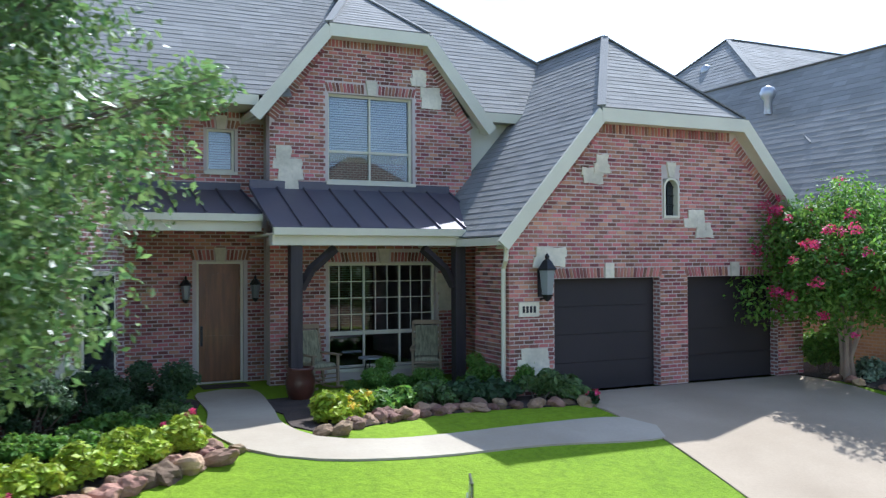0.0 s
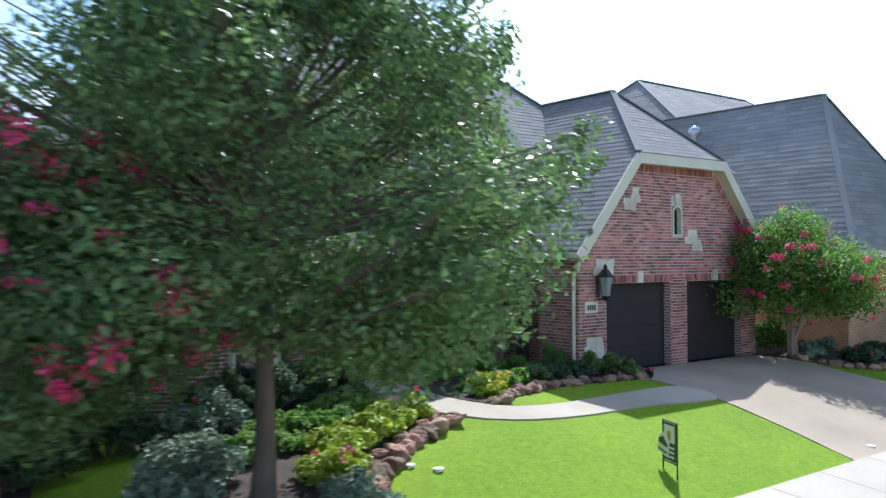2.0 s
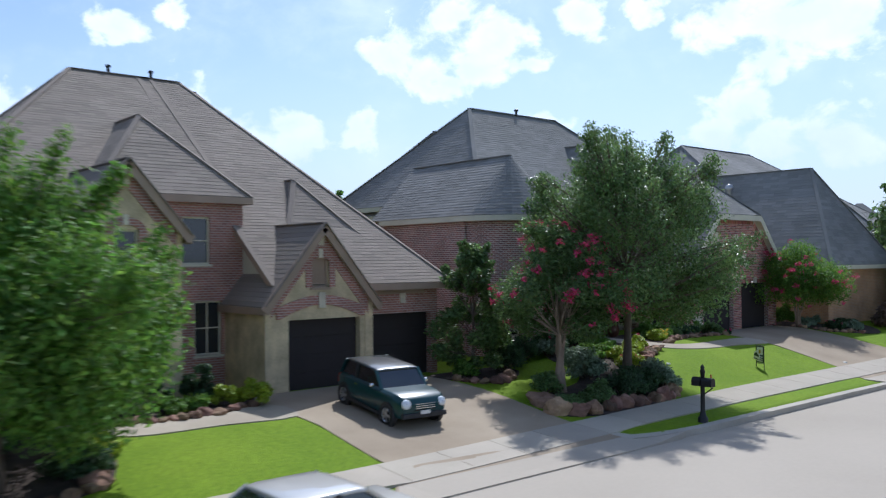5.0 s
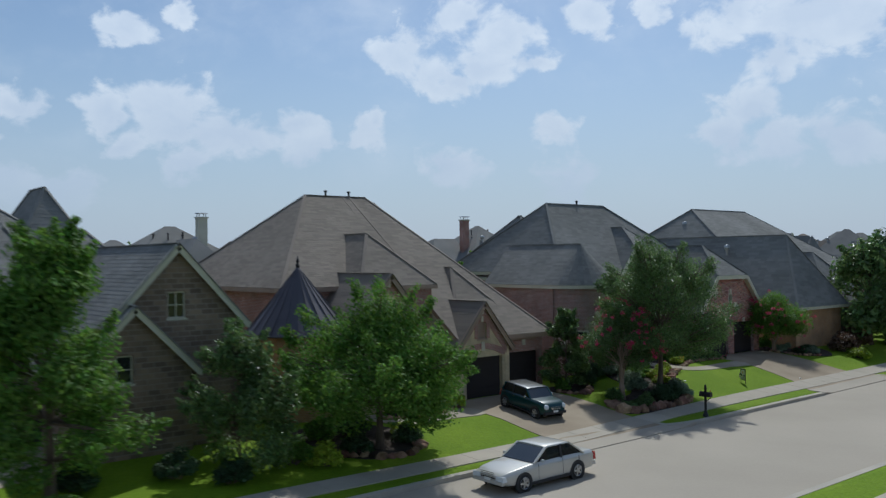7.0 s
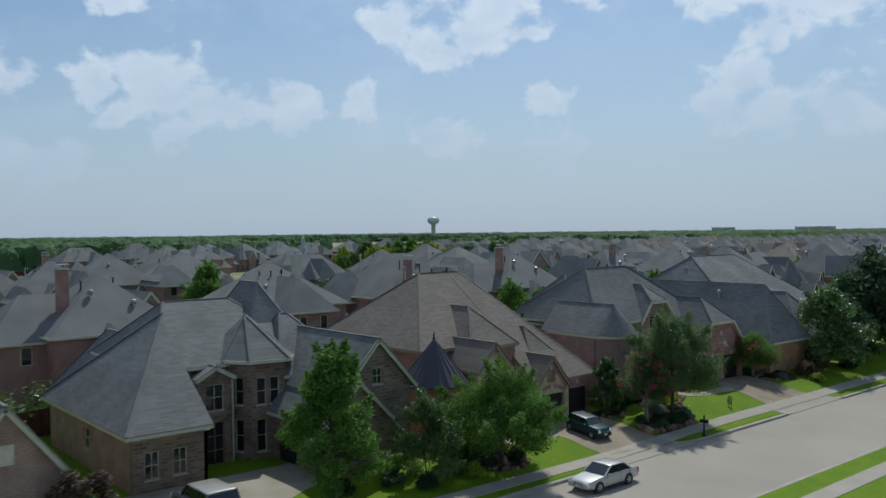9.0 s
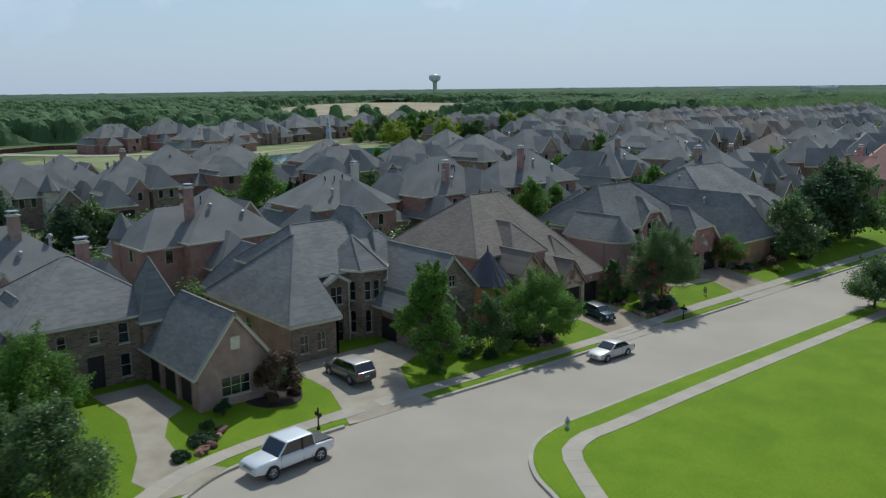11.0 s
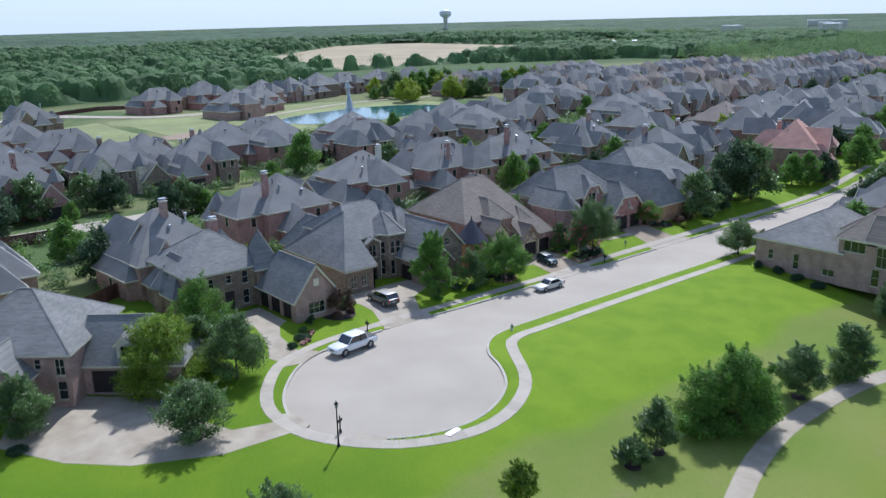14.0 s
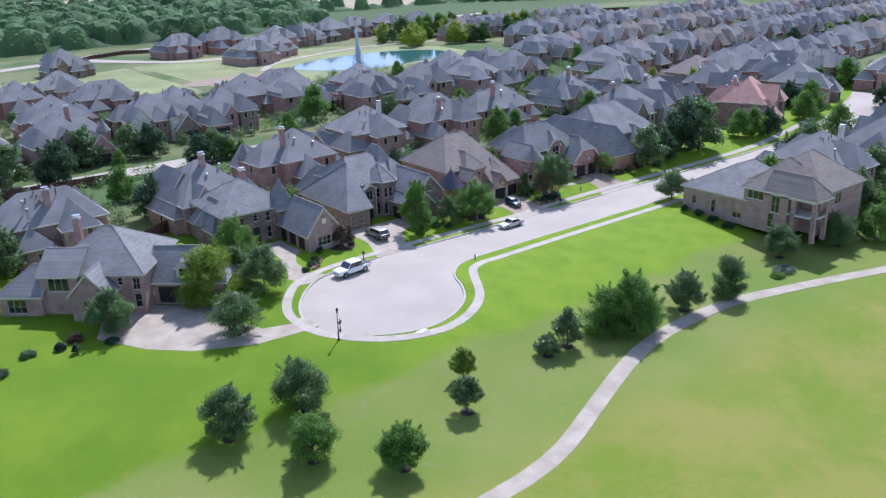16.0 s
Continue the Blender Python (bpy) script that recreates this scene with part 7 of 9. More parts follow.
    for i in range(2 if rich else 1):
        x, y, z = q.uniform(-3, 3), 9.4 + i, 8.7 - i
        part("roof_turbine", Geo().lathe([(0.14, z - 1.2), (0.14, z + 0.1), (0.24, z + 0.18), (0.28, z + 0.34), (0.2, z + 0.5), (0.02, z + 0.56)], x, y, 8), STEEL, h)
    return h


FACES = [(BRICK_PINK, "rose brick"), (BRICK_BUFF, "buff brick"), (STONE, "limestone"), (BRICK_RED, "red brick")]
models = {}
HOUSE_SPOTS = []
HOUSE_SEED = random.Random(21)


def put_house(x, y, yaw, kind, face, roof="grey"):
    """A house of the given model; the first of each model is built, the others are copies of it."""
    rich = math.hypot(x + 20, y) < 112
    key = kind, face, roof, rich
    z = z_at(x, y) + 0.1
    back = 5.0
    HOUSE_SPOTS.append((x - math.sin(radians(yaw)) * back, y + math.cos(radians(yaw)) * back))
    if key not in models:
        wall, word = FACES[face]
        models[key] = model_house(kind, (x, y, z), "two-storey %s house with steep %s hip roof" % (word, "terracotta" if roof == "red" else "grey"), wall,
                                  {"grey": SHINGLE, "brown": SHINGLE_BROWN, "red": SHINGLE_RED}[roof], yaw, rich)
        return models[key]
    return copy_thing(models[key], pose(x, y, z, 0, 0, yaw))


# the row that backs on to the street's gardens, facing the next street
for x, y, yaw, k, f in ((-80, 46, 178, 2, 1), (-100, 36, 172, 0, 0), (-118, 30, 170, 3, 1), (-55, 47, 184, 3, 1), (-33, 56, 182, 5, 0), (-9, 66, 180, 0, 0), (9, 63, 180, 4, 0), (29, 66, 178, 5, 0),
                        (47, 28, 6, 1, 1), (66, 34, 12, 2, 1), (56, 70, 184, 3, 1), (80, 72, 190, 0, 1)):
    put_house(x, y, yaw, k, f)
put_house(78, 16.5, 22, 4, 0, "red")
put_house(97, 38, 24, 5, 0)
# across the next street and on to the pond
for x, y, yaw, k, f in ((-60, 95, 4, 5, 0), (-37, 105, 2, 1, 2), (-20, 102, 0, 3, 0), (6, 112, 0, 0, 0), (22, 96, 2, 2, 0), (41, 100, -2, 3, 3), (60, 98, 4, 0, 1), (77, 100, 6, 4, 1),
                        (-78, 100, 0, 0, 0), (-98, 96, 2, 3, 0), (-36, 158, 180, 2, 0), (-28, 128, 182, 5, 0), (-5, 132, 180, 1, 0), (9, 138, 176, 2, 0), (27, 124, 182, 0, 0), (-55, 134, 180, 1, 0),
                        (-76, 142, 178, 3, 0), (-105, 130, 180, 0, 0), (62, 126, 190, 1, 2), (82, 130, 186, 3, 0), (-74, 165, 176, 1, 0), (-56, 172, 182, 5, 0), (-40, 184, 178, 0, 1), (-84, 118, 4, 2, 0), (43, 226, 190, 0, 1), (58, 240, 190, 5, 0), (-98, 66, 175, 0, 1), (-118, 60, 176, 4, 0), (-21, 250, 185, 3, 2),
                        (30, 268, 190, 2, 0), (52, 272, 188, 4, 0), (72, 262, 196, 0, 0), (90, 270, 196, 3, 1), (108, 276, 192, 1, 2), (126, 282, 190, 2, 1), (145, 280, 186, 0, 2), (162, 274, 180, 4, 2)):
    put_house(x, y, yaw, k, f)
# the close-set streets that run on eastwards
lots = []
for row in range(9):
    for col in range(24):
        x = 104 + col * 14.5 + row * 5 + HOUSE_SEED.uniform(-1.2, 1.2)
        y = 62 + row * 21 + col * 1.6 + (6 if row % 2 else 0) + HOUSE_SEED.uniform(-1, 1)
        edge = 300 - 0.42 * max(0, x - 90)
        if y < edge and x < 430 and not (x < 150 and y > 170):
            lots.append((x, y, row, col))
for x, y, row, col in lots:
    put_house(x, y, (5 if row % 2 else 185) + HOUSE_SEED.uniform(-5, 5), HOUSE_SEED.randrange(6), HOUSE_SEED.choice((0, 1, 1, 2)), HOUSE_SEED.choice(("grey", "grey", "grey", "brown")))
for x, y, yaw, k, f in ((112, 22, 20, 0, 1), (128, 40, 26, 2, 0), (60, -14, 182, 1, 1), (38, -12, 180, 0, 1), (84, -8, 190, 3, 1), (108, -2, 195, 2, 0), (130, 2, 200, 4, 1), (152, 22, 110, 0, 0), (156, 4, 200, 1, 1), (150, 40, 80, 2, 1), (146, 52, 26, 1, 1), (166, 66, 28, 3, 0)):
    put_house(x, y, yaw, k, f)


# ---- pond, open land and the far woods ----
GRASS_PALE = mat("dry_pasture_grass", (0.36, 0.29, 0.17), 0.95, vary=0.15, scale=0.02, fine=0.6, bump=0.2)
GRASS_MEADOW = mat("rough_meadow_grass", (0.235, 0.255, 0.095), 0.95, vary=0.25, scale=0.05, fine=0.8, bump=0.2)
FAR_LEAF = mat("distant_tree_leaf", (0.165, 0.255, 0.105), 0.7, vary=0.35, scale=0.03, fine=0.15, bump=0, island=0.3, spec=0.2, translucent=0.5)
# leaf colour for the horizon woods, with distance haze mixed into it
FAR_HAZE_LEAF = mat("haze_tinted_woodland_leaf", (0.145, 0.21, 0.125), 0.8, vary=0.25, scale=0.004, fine=0.03, bump=0, island=0.2, spec=0.1, translucent=0.4)
SPRAY = mat("fountain_spray", (0.85, 0.88, 0.9), 0.5, vary=0.05, scale=1, fine=5, bump=0, translucent=0.2)
POND = smooth_line([(46, 190), (52, 200), (66, 207), (88, 211), (110, 205), (118, 192), (106, 180), (88, 174), (68, 170), (54, 176)], 3, True)


def flat_sheet(name, poly, material, label, lift, category, step=12.0):
    return drape(name, poly, material, label, lift, step, category, 0.3)


flat_sheet("meadow", [(-120, 170), (-60, 168), (-10, 165), (40, 160), (60, 165), (125, 175), (128, 210), (95, 245), (40, 250), (0, 245), (-60, 235), (-120, 225)], GRASS_MEADOW, "rough green meadow round a pond", 0.05, "meadow")
flat_sheet("pond", POND, WATER, "blue-green pond with a fountain", 0.14, "pond", 8)
drape("bare_patch", smooth_line([(0, 185), (14, 192), (30, 190), (34, 182), (18, 176), (4, 178)], 3, True), SOIL, "bare sandy soil in the meadow", 0.09, 6, "soil")
ribbon("path", [(36, 196), (50, 212), (80, 226), (110, 232), (140, 226)], 3.0, CONCRETE, "pale path round the pond", 0.12, smooth_step=4)
ribbon("far_road", [(-140, 262), (-60, 272), (-5, 290), (20, 300), (80, 308), (170, 318), (260, 330)], 8.0, CONCRETE, "pale road along the edge of the woods", 0.12, smooth_step=8, category="road")
ribbon("far_road", [(-5, 290), (6, 268), (24, 246), (46, 240)], 7.0, CONCRETE, "pale side road", 0.16, smooth_step=4, category="road")
ribbon("far_street", [(-140, 82), (-60, 80), (0, 82), (60, 84), (110, 88), (180, 98), (300, 112), (430, 128)], 7.0, ROAD, "pale concrete street between houses", 0.06, smooth_step=6, category="road")
flat_sheet("field", [(224, 431), (330, 440), (470, 500), (560, 545), (610, 640), (640, 900), (520, 900), (400, 780), (290, 670), (240, 540)], GRASS_PALE, "wide dry tan pasture", 0.3, "field", 60)
flat_sheet("field", [(60, 640), (150, 660), (170, 760), (90, 780), (40, 720)], GRASS_PALE, "dry tan pasture among woods", 0.3, "field", 60)
flat_sheet("field", [(242, 1097), (317, 1025), (409, 1280), (340, 1374)], GRASS_MEADOW, "green pasture among woods", 0.3, "field", 60)
flat_sheet("field", [(640, 560), (860, 600), (900, 700), (720, 690)], GRASS_PALE, "dry tan pasture among woods", 0.3, "field", 60)

# fountain: a tall thin plume over a spreading skirt
fq = np.random.RandomState(5)
fh = fq.uniform(0, 1, 2600)
ang = fq.uniform(0, 2 * np.pi, 2600)
spread = np.where(fq.uniform(size=2600) < 0.6, 0.2 + 0.7 * (1 - fh), 3.2 * (1 - fh) ** 2.6 + 0.2) * fq.uniform(0.2, 1, 2600)
cen = np.stack([spread * np.cos(ang) + 0.8 * (1 - fh), spread * np.sin(ang), 12.5 * fh], 1)
plume = thing("fountain", "tall white fountain jet in the pond", "fountain", (71, 186, z_at(71, 186) + 0.1))
part("jet", leaf_cloud(cen, np.full(2600, 0.22), 16000, 0.24, 6), SPRAY, plume, kind="stuff")
part("nozzle", Geo().lathe([(0.5, -0.2), (0.5, 0.15), (0.15, 0.3), (0.12, 0.6)], 0, 0, 12), STEEL, plume)


def woods(name, material, n, region, seed, size, quads, leaf, label):
    """Countless far trees as one joined canopy."""
    r = np.random.RandomState(seed)
    p = region(r, n * 4)[:n]
    n = len(p)
    rad = size * r.uniform(0.6, 1.3, n)
    c = np.stack([p[:, 0], p[:, 1], land(p[:, 0], p[:, 1]) + rad * 0.95], 1)
    v, f = leaf_cloud(c, rad, n * quads, leaf, seed, flat=0.6, squash=0.9)
    v[:, 2] = np.maximum(v[:, 2], 0.2)
    tagged(new(name, mesh_of(name, (v, f), material)), label, "woodland", kind="stuff")
    return c, rad


FIELDS = [[(224, 431), (330, 440), (470, 500), (560, 545), (610, 640), (640, 900), (520, 900), (400, 780), (290, 670), (240, 540)], [(60, 640), (150, 660), (170, 760), (90, 780), (40, 720)], [(640, 560), (860, 600), (900, 700), (720, 690)], [(242, 1097), (317, 1025), (409, 1280), (340, 1374)]]


def wood_region(r, n):
    y = r.uniform(310, 1150, n)
    x = -100 + 0.16 * (y + 54) + r.uniform(0, 1, n) ** 1.1 * np.minimum(1000, 2.0 * y)
    east = r.uniform(size=n) < 0.35
    x, y = np.where(east, r.uniform(380, 900, n), x), np.where(east, r.uniform(60, 520, n), y)
    ok = ~((y < 326) & (x < 300)) & ~((x > 150) & (y < 420 - 0.5 * np.maximum(0, x - 300)) & (x < 440)) & ~((x > 540) & (x < 640) & (y > 450) & (y < 520))
    for f in FIELDS:
        ok &= ~inside(x, y, f)
    return np.stack([x, y], 1)[ok]


WOOD_TREES, WOOD_RADII = woods("woodland", FAR_LEAF, 7600, wood_region, 3, 4.9, 90, 0.65, "dense dark green woodland beyond the houses")


def canopy(name, X, Y, keep, height, lump, material, label, seed, crowns=None):
    """A closed woodland canopy: an uneven sheet of tree tops with its edges brought down to the ground. crowns: centres and radii of single trees that swell out of it."""
    r = np.random.RandomState(seed)
    Z = np.zeros(X.shape)
    for k in range(14):
        a, f = r.uniform(0, 2 * np.pi), r.uniform(0.5, 1.6) / lump
        Z += np.sin(f * 6.28 * (X * np.cos(a) + Y * np.sin(a)) + r.uniform(0, 6.28))
    Z = np.clip(height * (0.72 + 0.11 * Z) + r.uniform(-0.12, 0.12, X.shape) * height, height * 0.25, None)
    if crowns:
        step = X[0, 1] - X[0, 0]
        for (cx, cy, cz), rr in zip(*crowns):
            i0, j0 = int((cy - rr - Y[0, 0]) / step), int((cx - rr - X[0, 0]) / step)
            m = int(2 * rr / step) + 2
            w = (slice(max(0, i0), max(0, i0 + m)), slice(max(0, j0), max(0, j0 + m)))
            dome = 1 - ((X[w] - cx) ** 2 + (Y[w] - cy) ** 2) / (0.92 * rr) ** 2
            Z[w] = np.maximum(Z[w], np.where(dome > 0, cz + 0.78 * rr * np.sqrt(np.maximum(dome, 0)), 0.0))
    near_edge = keep.copy()
    for ax in (0, 1):
        for d in (-1, 1):
            near_edge &= np.roll(keep, d, ax)
    Z = np.where(near_edge, Z, Z * 0.45)
    Z = np.where(keep, Z, -1.0)
    v = np.stack([X, Y, Z], -1).reshape(-1, 3)
    n = X.shape[1]
    i = np.arange(X.shape[0] - 1)[:, None] * n + np.arange(n - 1)[None]
    q = np.stack([i, i + 1, i + 1 + n, i + n], -1)
    some = keep[:-1, :-1] | keep[1:, :-1] | keep[:-1, 1:] | keep[1:, 1:]
    return tagged(new(name, mesh_of(name, (v, q[some]), material)), label, "woodland", kind="stuff")


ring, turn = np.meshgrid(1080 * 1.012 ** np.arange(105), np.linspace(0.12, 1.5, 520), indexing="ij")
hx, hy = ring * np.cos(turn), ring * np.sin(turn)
canopy("woodland", hx, hy, np.sin(hx * 0.004 + np.sin(hy * 0.003)) * np.cos(hy * 0.0035 + hx * 0.001) > -0.6, 5.5, 90.0, FAR_HAZE_LEAF, "woods running to the horizon", 4)
gx, gy = np.meshgrid(np.arange(-40, 900, 2.5), np.arange(318, 1130, 2.5))
in_wood = ~((gy < 330) & (gx < 300)) & ~((gx > 150) & (gy < 425 - 0.5 * np.maximum(0, gx - 300)) & (gx < 440)) & ~((gx > 535) & (gx < 645) & (gy > 445) & (gy < 525)) & (gx < 2.0 * gy + 60)
for f in FIELDS:
    in_wood &= ~inside(gx, gy, f)
canopy("woodland", gx, gy, in_wood, 4.0, 30.0, FAR_LEAF, "closed green canopy of the near woods", 5, (WOOD_TREES, WOOD_RADII))



def garden_region(r, n):
    """Back gardens and side yards: anywhere between the houses but not on a house or a street."""
    x, y = r.uniform(-125, 190, n), r.uniform(34, 165, n)
    ok = (np.abs(y - 84) > 7) & (y < 165 - 0.35 * np.maximum(0, x - 60))
    for hx, hy in HOUSE_SPOTS:
        ok &= np.hypot(x - hx, y - hy) > 9.0
    return np.stack([x, y], 1)[ok]


woods("garden_planting", LEAF, 800, garden_region, 9, 1.35, 130, 0.22, "shrubs and small trees filling the back gardens")
woods("garden_planting", LEAF_FRESH, 420, garden_region, 10, 1.2, 120, 0.2, "bright green shrubs in the back gardens")

# water tower
wt = thing("water_tower", "pale water tower far off above the woods", "tower", (1375, 1709, 0))
part("stem", Geo().lathe([(7, -2), (5.5, 8), (5.5, 30), (8, 34)], 0, 0, 20), STUCCO, wt, smooth=True)
part("tank", Geo().lathe([(8, 33), (14, 37), (15.5, 41), (15.5, 47), (14.5, 49), (1, 53)], 0, 0, 24), WHITE_PAINT, wt, smooth=True)
# long low sheds and far roofs
shed = thing("shed", "long low shed with a pale metal roof", "shed", (585, 482, z_at(585, 482)), -18)
part("wall", Geo().box(-26, 26, -9, 9, -0.5, 5), STUCCO, shed)
part("roof", Geo().prism([(-10, 5), (10, 5), (0, 7.5)], -27, 27).moved(pose(0, 0, 0, 0, 0, 90)), WHITE_PAINT, shed)
for i, (x, y, w, d) in enumerate(((900, 560, 30, 14), (980, 470, 40, 18), (1060, 520, 24, 14), (1150, 400, 50, 16), (1240, 460, 30, 12), (1020, 380, 26, 12), (1300, 640, 60, 20))):
    b = thing("far_building", "low pale building among distant trees", "building", (x, y, 0.3), 20 * i, "far buildings")
    part("wall", Geo().box(-w / 2, w / 2, -d / 2, d / 2, -0.5, 14), STUCCO, b)
    part("roof", Geo().box(-w / 2 - 0.5, w / 2 + 0.5, -d / 2 - 0.5, d / 2 + 0.5, 14, 15.2), WHITE_PAINT, b)


# ---- trees ----
def garden_tree(x, y, h, r, base, seed, n=6000, leaf=0.17, material=None, trunk=0.13, label="leafy oak in mulch on the park lawn", **k):
    return tree("tree", label, (x, y, z_at(x, y)), h, r, base, n, leaf, material or LEAF, seed, trunk, **k)


tree("tree", "broad leafy live oak beside the front walk", (-2.5, 9.0, z_at(-2.5, 9.0)), 7.0, 3.05, 2.2, 92000, 0.055, LEAF, 11, 0.15, 92, top=0.95, sprigs=60)
tree("tree", "crape myrtle with pink blossom and several stems", (-5.4, 9.2, z_at(-5.4, 9.2)), 4.6, 1.8, 1.9, 40000, 0.05, LEAF, 12, 0.2, 60, BARK_PALE, 3, flowers=150, spread=0.24)
tree("tree", "crape myrtle with pink blossom beside the garage", (14.6, 12.1, z_at(14.6, 12.1)), 3.6, 2.15, 1.6, 26000, 0.06, LEAF_FRESH, 13, 0.12, 52, BARK_PALE, 4, flowers=70)
tree("tree", "leafy live oak in a front lawn", (-20.8, 8.6, z_at(-20.8, 8.6)), 5.1, 3.2, 1.5, 52000, 0.075, LEAF_FRESH, 14, 0.16, 64, top=0.8, sprigs=40)
tree("tree", "pyramid-shaped leafy maple in a front lawn", (-32.6, 9.1, z_at(-32.6, 9.1)), 7.6, 2.4, 1.0, 36000, 0.095, LEAF_FRESH, 15, 0.16, 66, top=0.45, sprigs=30)
tree("tree", "slim dark magnolia beside the garage corner", (-5.9, 12.5, z_at(-5.9, 12.5)), 4.1, 1.15, 0.4, 12000, 0.075, LEAF, 16, 0.07, 60, sprigs=12)
tree("tree", "wispy olive-green tree by the turret", (-26.4, 9.0, z_at(-26.4, 9.0)), 4.4, 1.9, 0.3, 14000, 0.09, LEAF, 17, 0.07, 40, stems=3, sprigs=24)
tree("tree", "bronze-leaved crape myrtle on a small lawn", (-45.1, 11.4, z_at(-45.1, 11.4)), 3.6, 1.6, 0.9, 7000, 0.09, LEAF_RUST, 18, 0.09, 26, BARK_PALE, 3)
tree("tree", "bright green leafy tree between two houses", (-4.0, 24.0, z_at(-4.0, 24.0)), 6.0, 1.9, 1.4, 16000, 0.11, LEAF_FRESH, 19, 0.14, 56, sprigs=14)
PARK = [(-80.9, -24.8, 5.0, 2.5, 1.1, LEAF), (-72.6, -24.6, 5.0, 2.8, 1.1, LEAF), (-75.9, -32.2, 4.4, 2.4, 1.3, LEAF_FRESH), (-69.8, -38.4, 4.3, 2.1, 1.4, LEAF_FRESH), (-58.9, -34.6, 3.8, 1.5, 1.5, LEAF),
        (-55.4, -29.8, 3.6, 1.4, 1.2, LEAF_OLIVE), (-40.4, -31.2, 4.8, 1.6, 0.9, LEAF), (-43.9, -31.4, 2.4, 1.35, 0.6, LEAF), (-30.6, -32.9, 6.4, 3.6, 0.3, LEAF_FRESH), (-34.0, -31.6, 5.4, 2.7, 0.3, LEAF_FRESH),
        (-21.0, -33.5, 5.0, 2.3, 1.3, LEAF), (-12.9, -34.8, 5.6, 2.2, 0.4, LEAF), (5.2, -31.2, 4.6, 2.4, 1.3, LEAF), (17.0, -33.8, 4.6, 2.9, 1.1, LEAF), (25, -36, 5.0, 3.0, 1.0, LEAF_FRESH),
        (-71.2, -6.3, 4.8, 2.9, 1.1, LEAF), (12.6, -5.6, 4.4, 2.8, 1.5, LEAF), (-62.6, 3.0, 6.2, 2.8, 1.1, LEAF), (-69.2, 5.2, 7.2, 4.0, 0.3, LEAF_OLIVE), (-59.5, 18.3, 5.4, 2.9, 0.5, LEAF_FRESH),
        (-64.6, 7.6, 5.2, 2.4, 0.8, LEAF), (-82.4, 4.2, 5.0, 2.6, 1.1, LEAF), (-98, 8, 4.4, 2.2, 1.0, LEAF_RUST)]
for i, (x, y, h, r, b, m_) in enumerate(PARK):
    garden_tree(x, y, h, r, b, 30 + i, (52000 if r > 3 else 21000) if r > 2 else 10000, 0.105, m_, group="park trees", clumps=72, sprigs=14)
# trees between the farther houses, copies of a few
stock = {}
TREE_SEED = random.Random(5)


def stand(x, y, s, kind, label="leafy garden tree between houses"):
    z = z_at(x, y)
    if kind not in stock:
        m_ = (LEAF, LEAF_DARK, LEAF_FRESH, LEAF_LIME)[kind % 4]
        stock[kind] = tree("tree", label, (x, y, z), 6.2, 3.0, 1.0, 6500, 0.2, m_, 70 + kind, 0.15, 54, group="garden trees", sprigs=10)
        return stock[kind]
    return copy_thing(stock[kind], pose(x, y, z, 0, 0, TREE_SEED.uniform(0, 360)) @ Matrix.Scale(s, 4))


for x, y, s, k in ((21, 50, 1.0, 2), (27.5, 51, 0.8, 2), (2, 100, 1.3, 2), (23, 66, 0.8, 3), (-36, 78, 1.1, 0), (-59, 92, 1.2, 0), (-64, 91, 1.2, 1), (-62, 45, 1.1, 1), (25.5, 10.5, 1.15, 0), (40, 13.0, 1.6, 1), (44, 11.5, 1.5, 0),
                   (32, 11, 0.9, 1), (64, 11.5, 0.9, 2), (47, -1.5 - 6, 1.0, 1), (54, -7.5, 1.2, 0), (95, 15.5, 1.2, 2), (60, 23, 1.1, 0), (68, 10, 0.9, 1), (88, 13, 1.0, 2), (60, 12.5, 0.9, 2), (76, -2, 1.2, 2), (100, 24, 1.0, 1), (-40, 76, 1.0, 1),
                   (30, -24, 1.0, 2), (34, -28, 1.1, 0), (40, -22, 1.2, 2), (28, -42, 0.9, 0), (38, 84, 0.8, 2), (16, 86, 0.9, 0), (66, 86, 0.8, 2), (-82, 84, 1.0, 1), (-14, 42, 0.7, 1), (-76, 82, 1.3, 0), (-68, 79, 1.3, 1), (-84, 68, 1.2, 0), (-49, 93, 1.1, 0), (-45, 91, 1.1, 1), (-62, 60, 0.9, 2), (-94, 44, 1.0, 1), (-88, 33, 1.0, 0), (-54, 38, 0.9, 0), (-60, 40, 0.8, 1), (-12, 58, 0.7, 2), (12, 56, 0.8, 0), (38, 60, 0.9, 2),
                   (34, 40, 1.0, 1), (52, 50, 1.0, 2), (74, 56, 1.0, 0), (98, 50, 1.1, 2), (120, 60, 1.0, 1), (140, 30, 1.2, 2), (128, 32, 1.0, 0), (144, 12, 1.2, 2), (118, 8, 1.0, 1), (26, -16, 1.1, 2), (30, -20, 1.0, 0), (48, -24, 1.2, 0), (36, -34, 1.0, 2), (44, -30, 1.1, 0)):
    stand(x, y, s, k)
for i in range(130):
    x, y, row, col = TREE_SEED.choice(lots)
    stand(x + TREE_SEED.uniform(-9, 9), y - 9 + TREE_SEED.uniform(-3, 3), TREE_SEED.uniform(0.6, 1.15), TREE_SEED.choice((0, 1, 2, 2, 3)))
for i in range(70):
    x, y = TREE_SEED.uniform(112, 210), TREE_SEED.uniform(205, 262)
    if y > 222 - 0.1 * (x - 112):
        stand(x, y - 12, TREE_SEED.uniform(0.6, 1.6), TREE_SEED.choice((0, 2, 2, 3)))
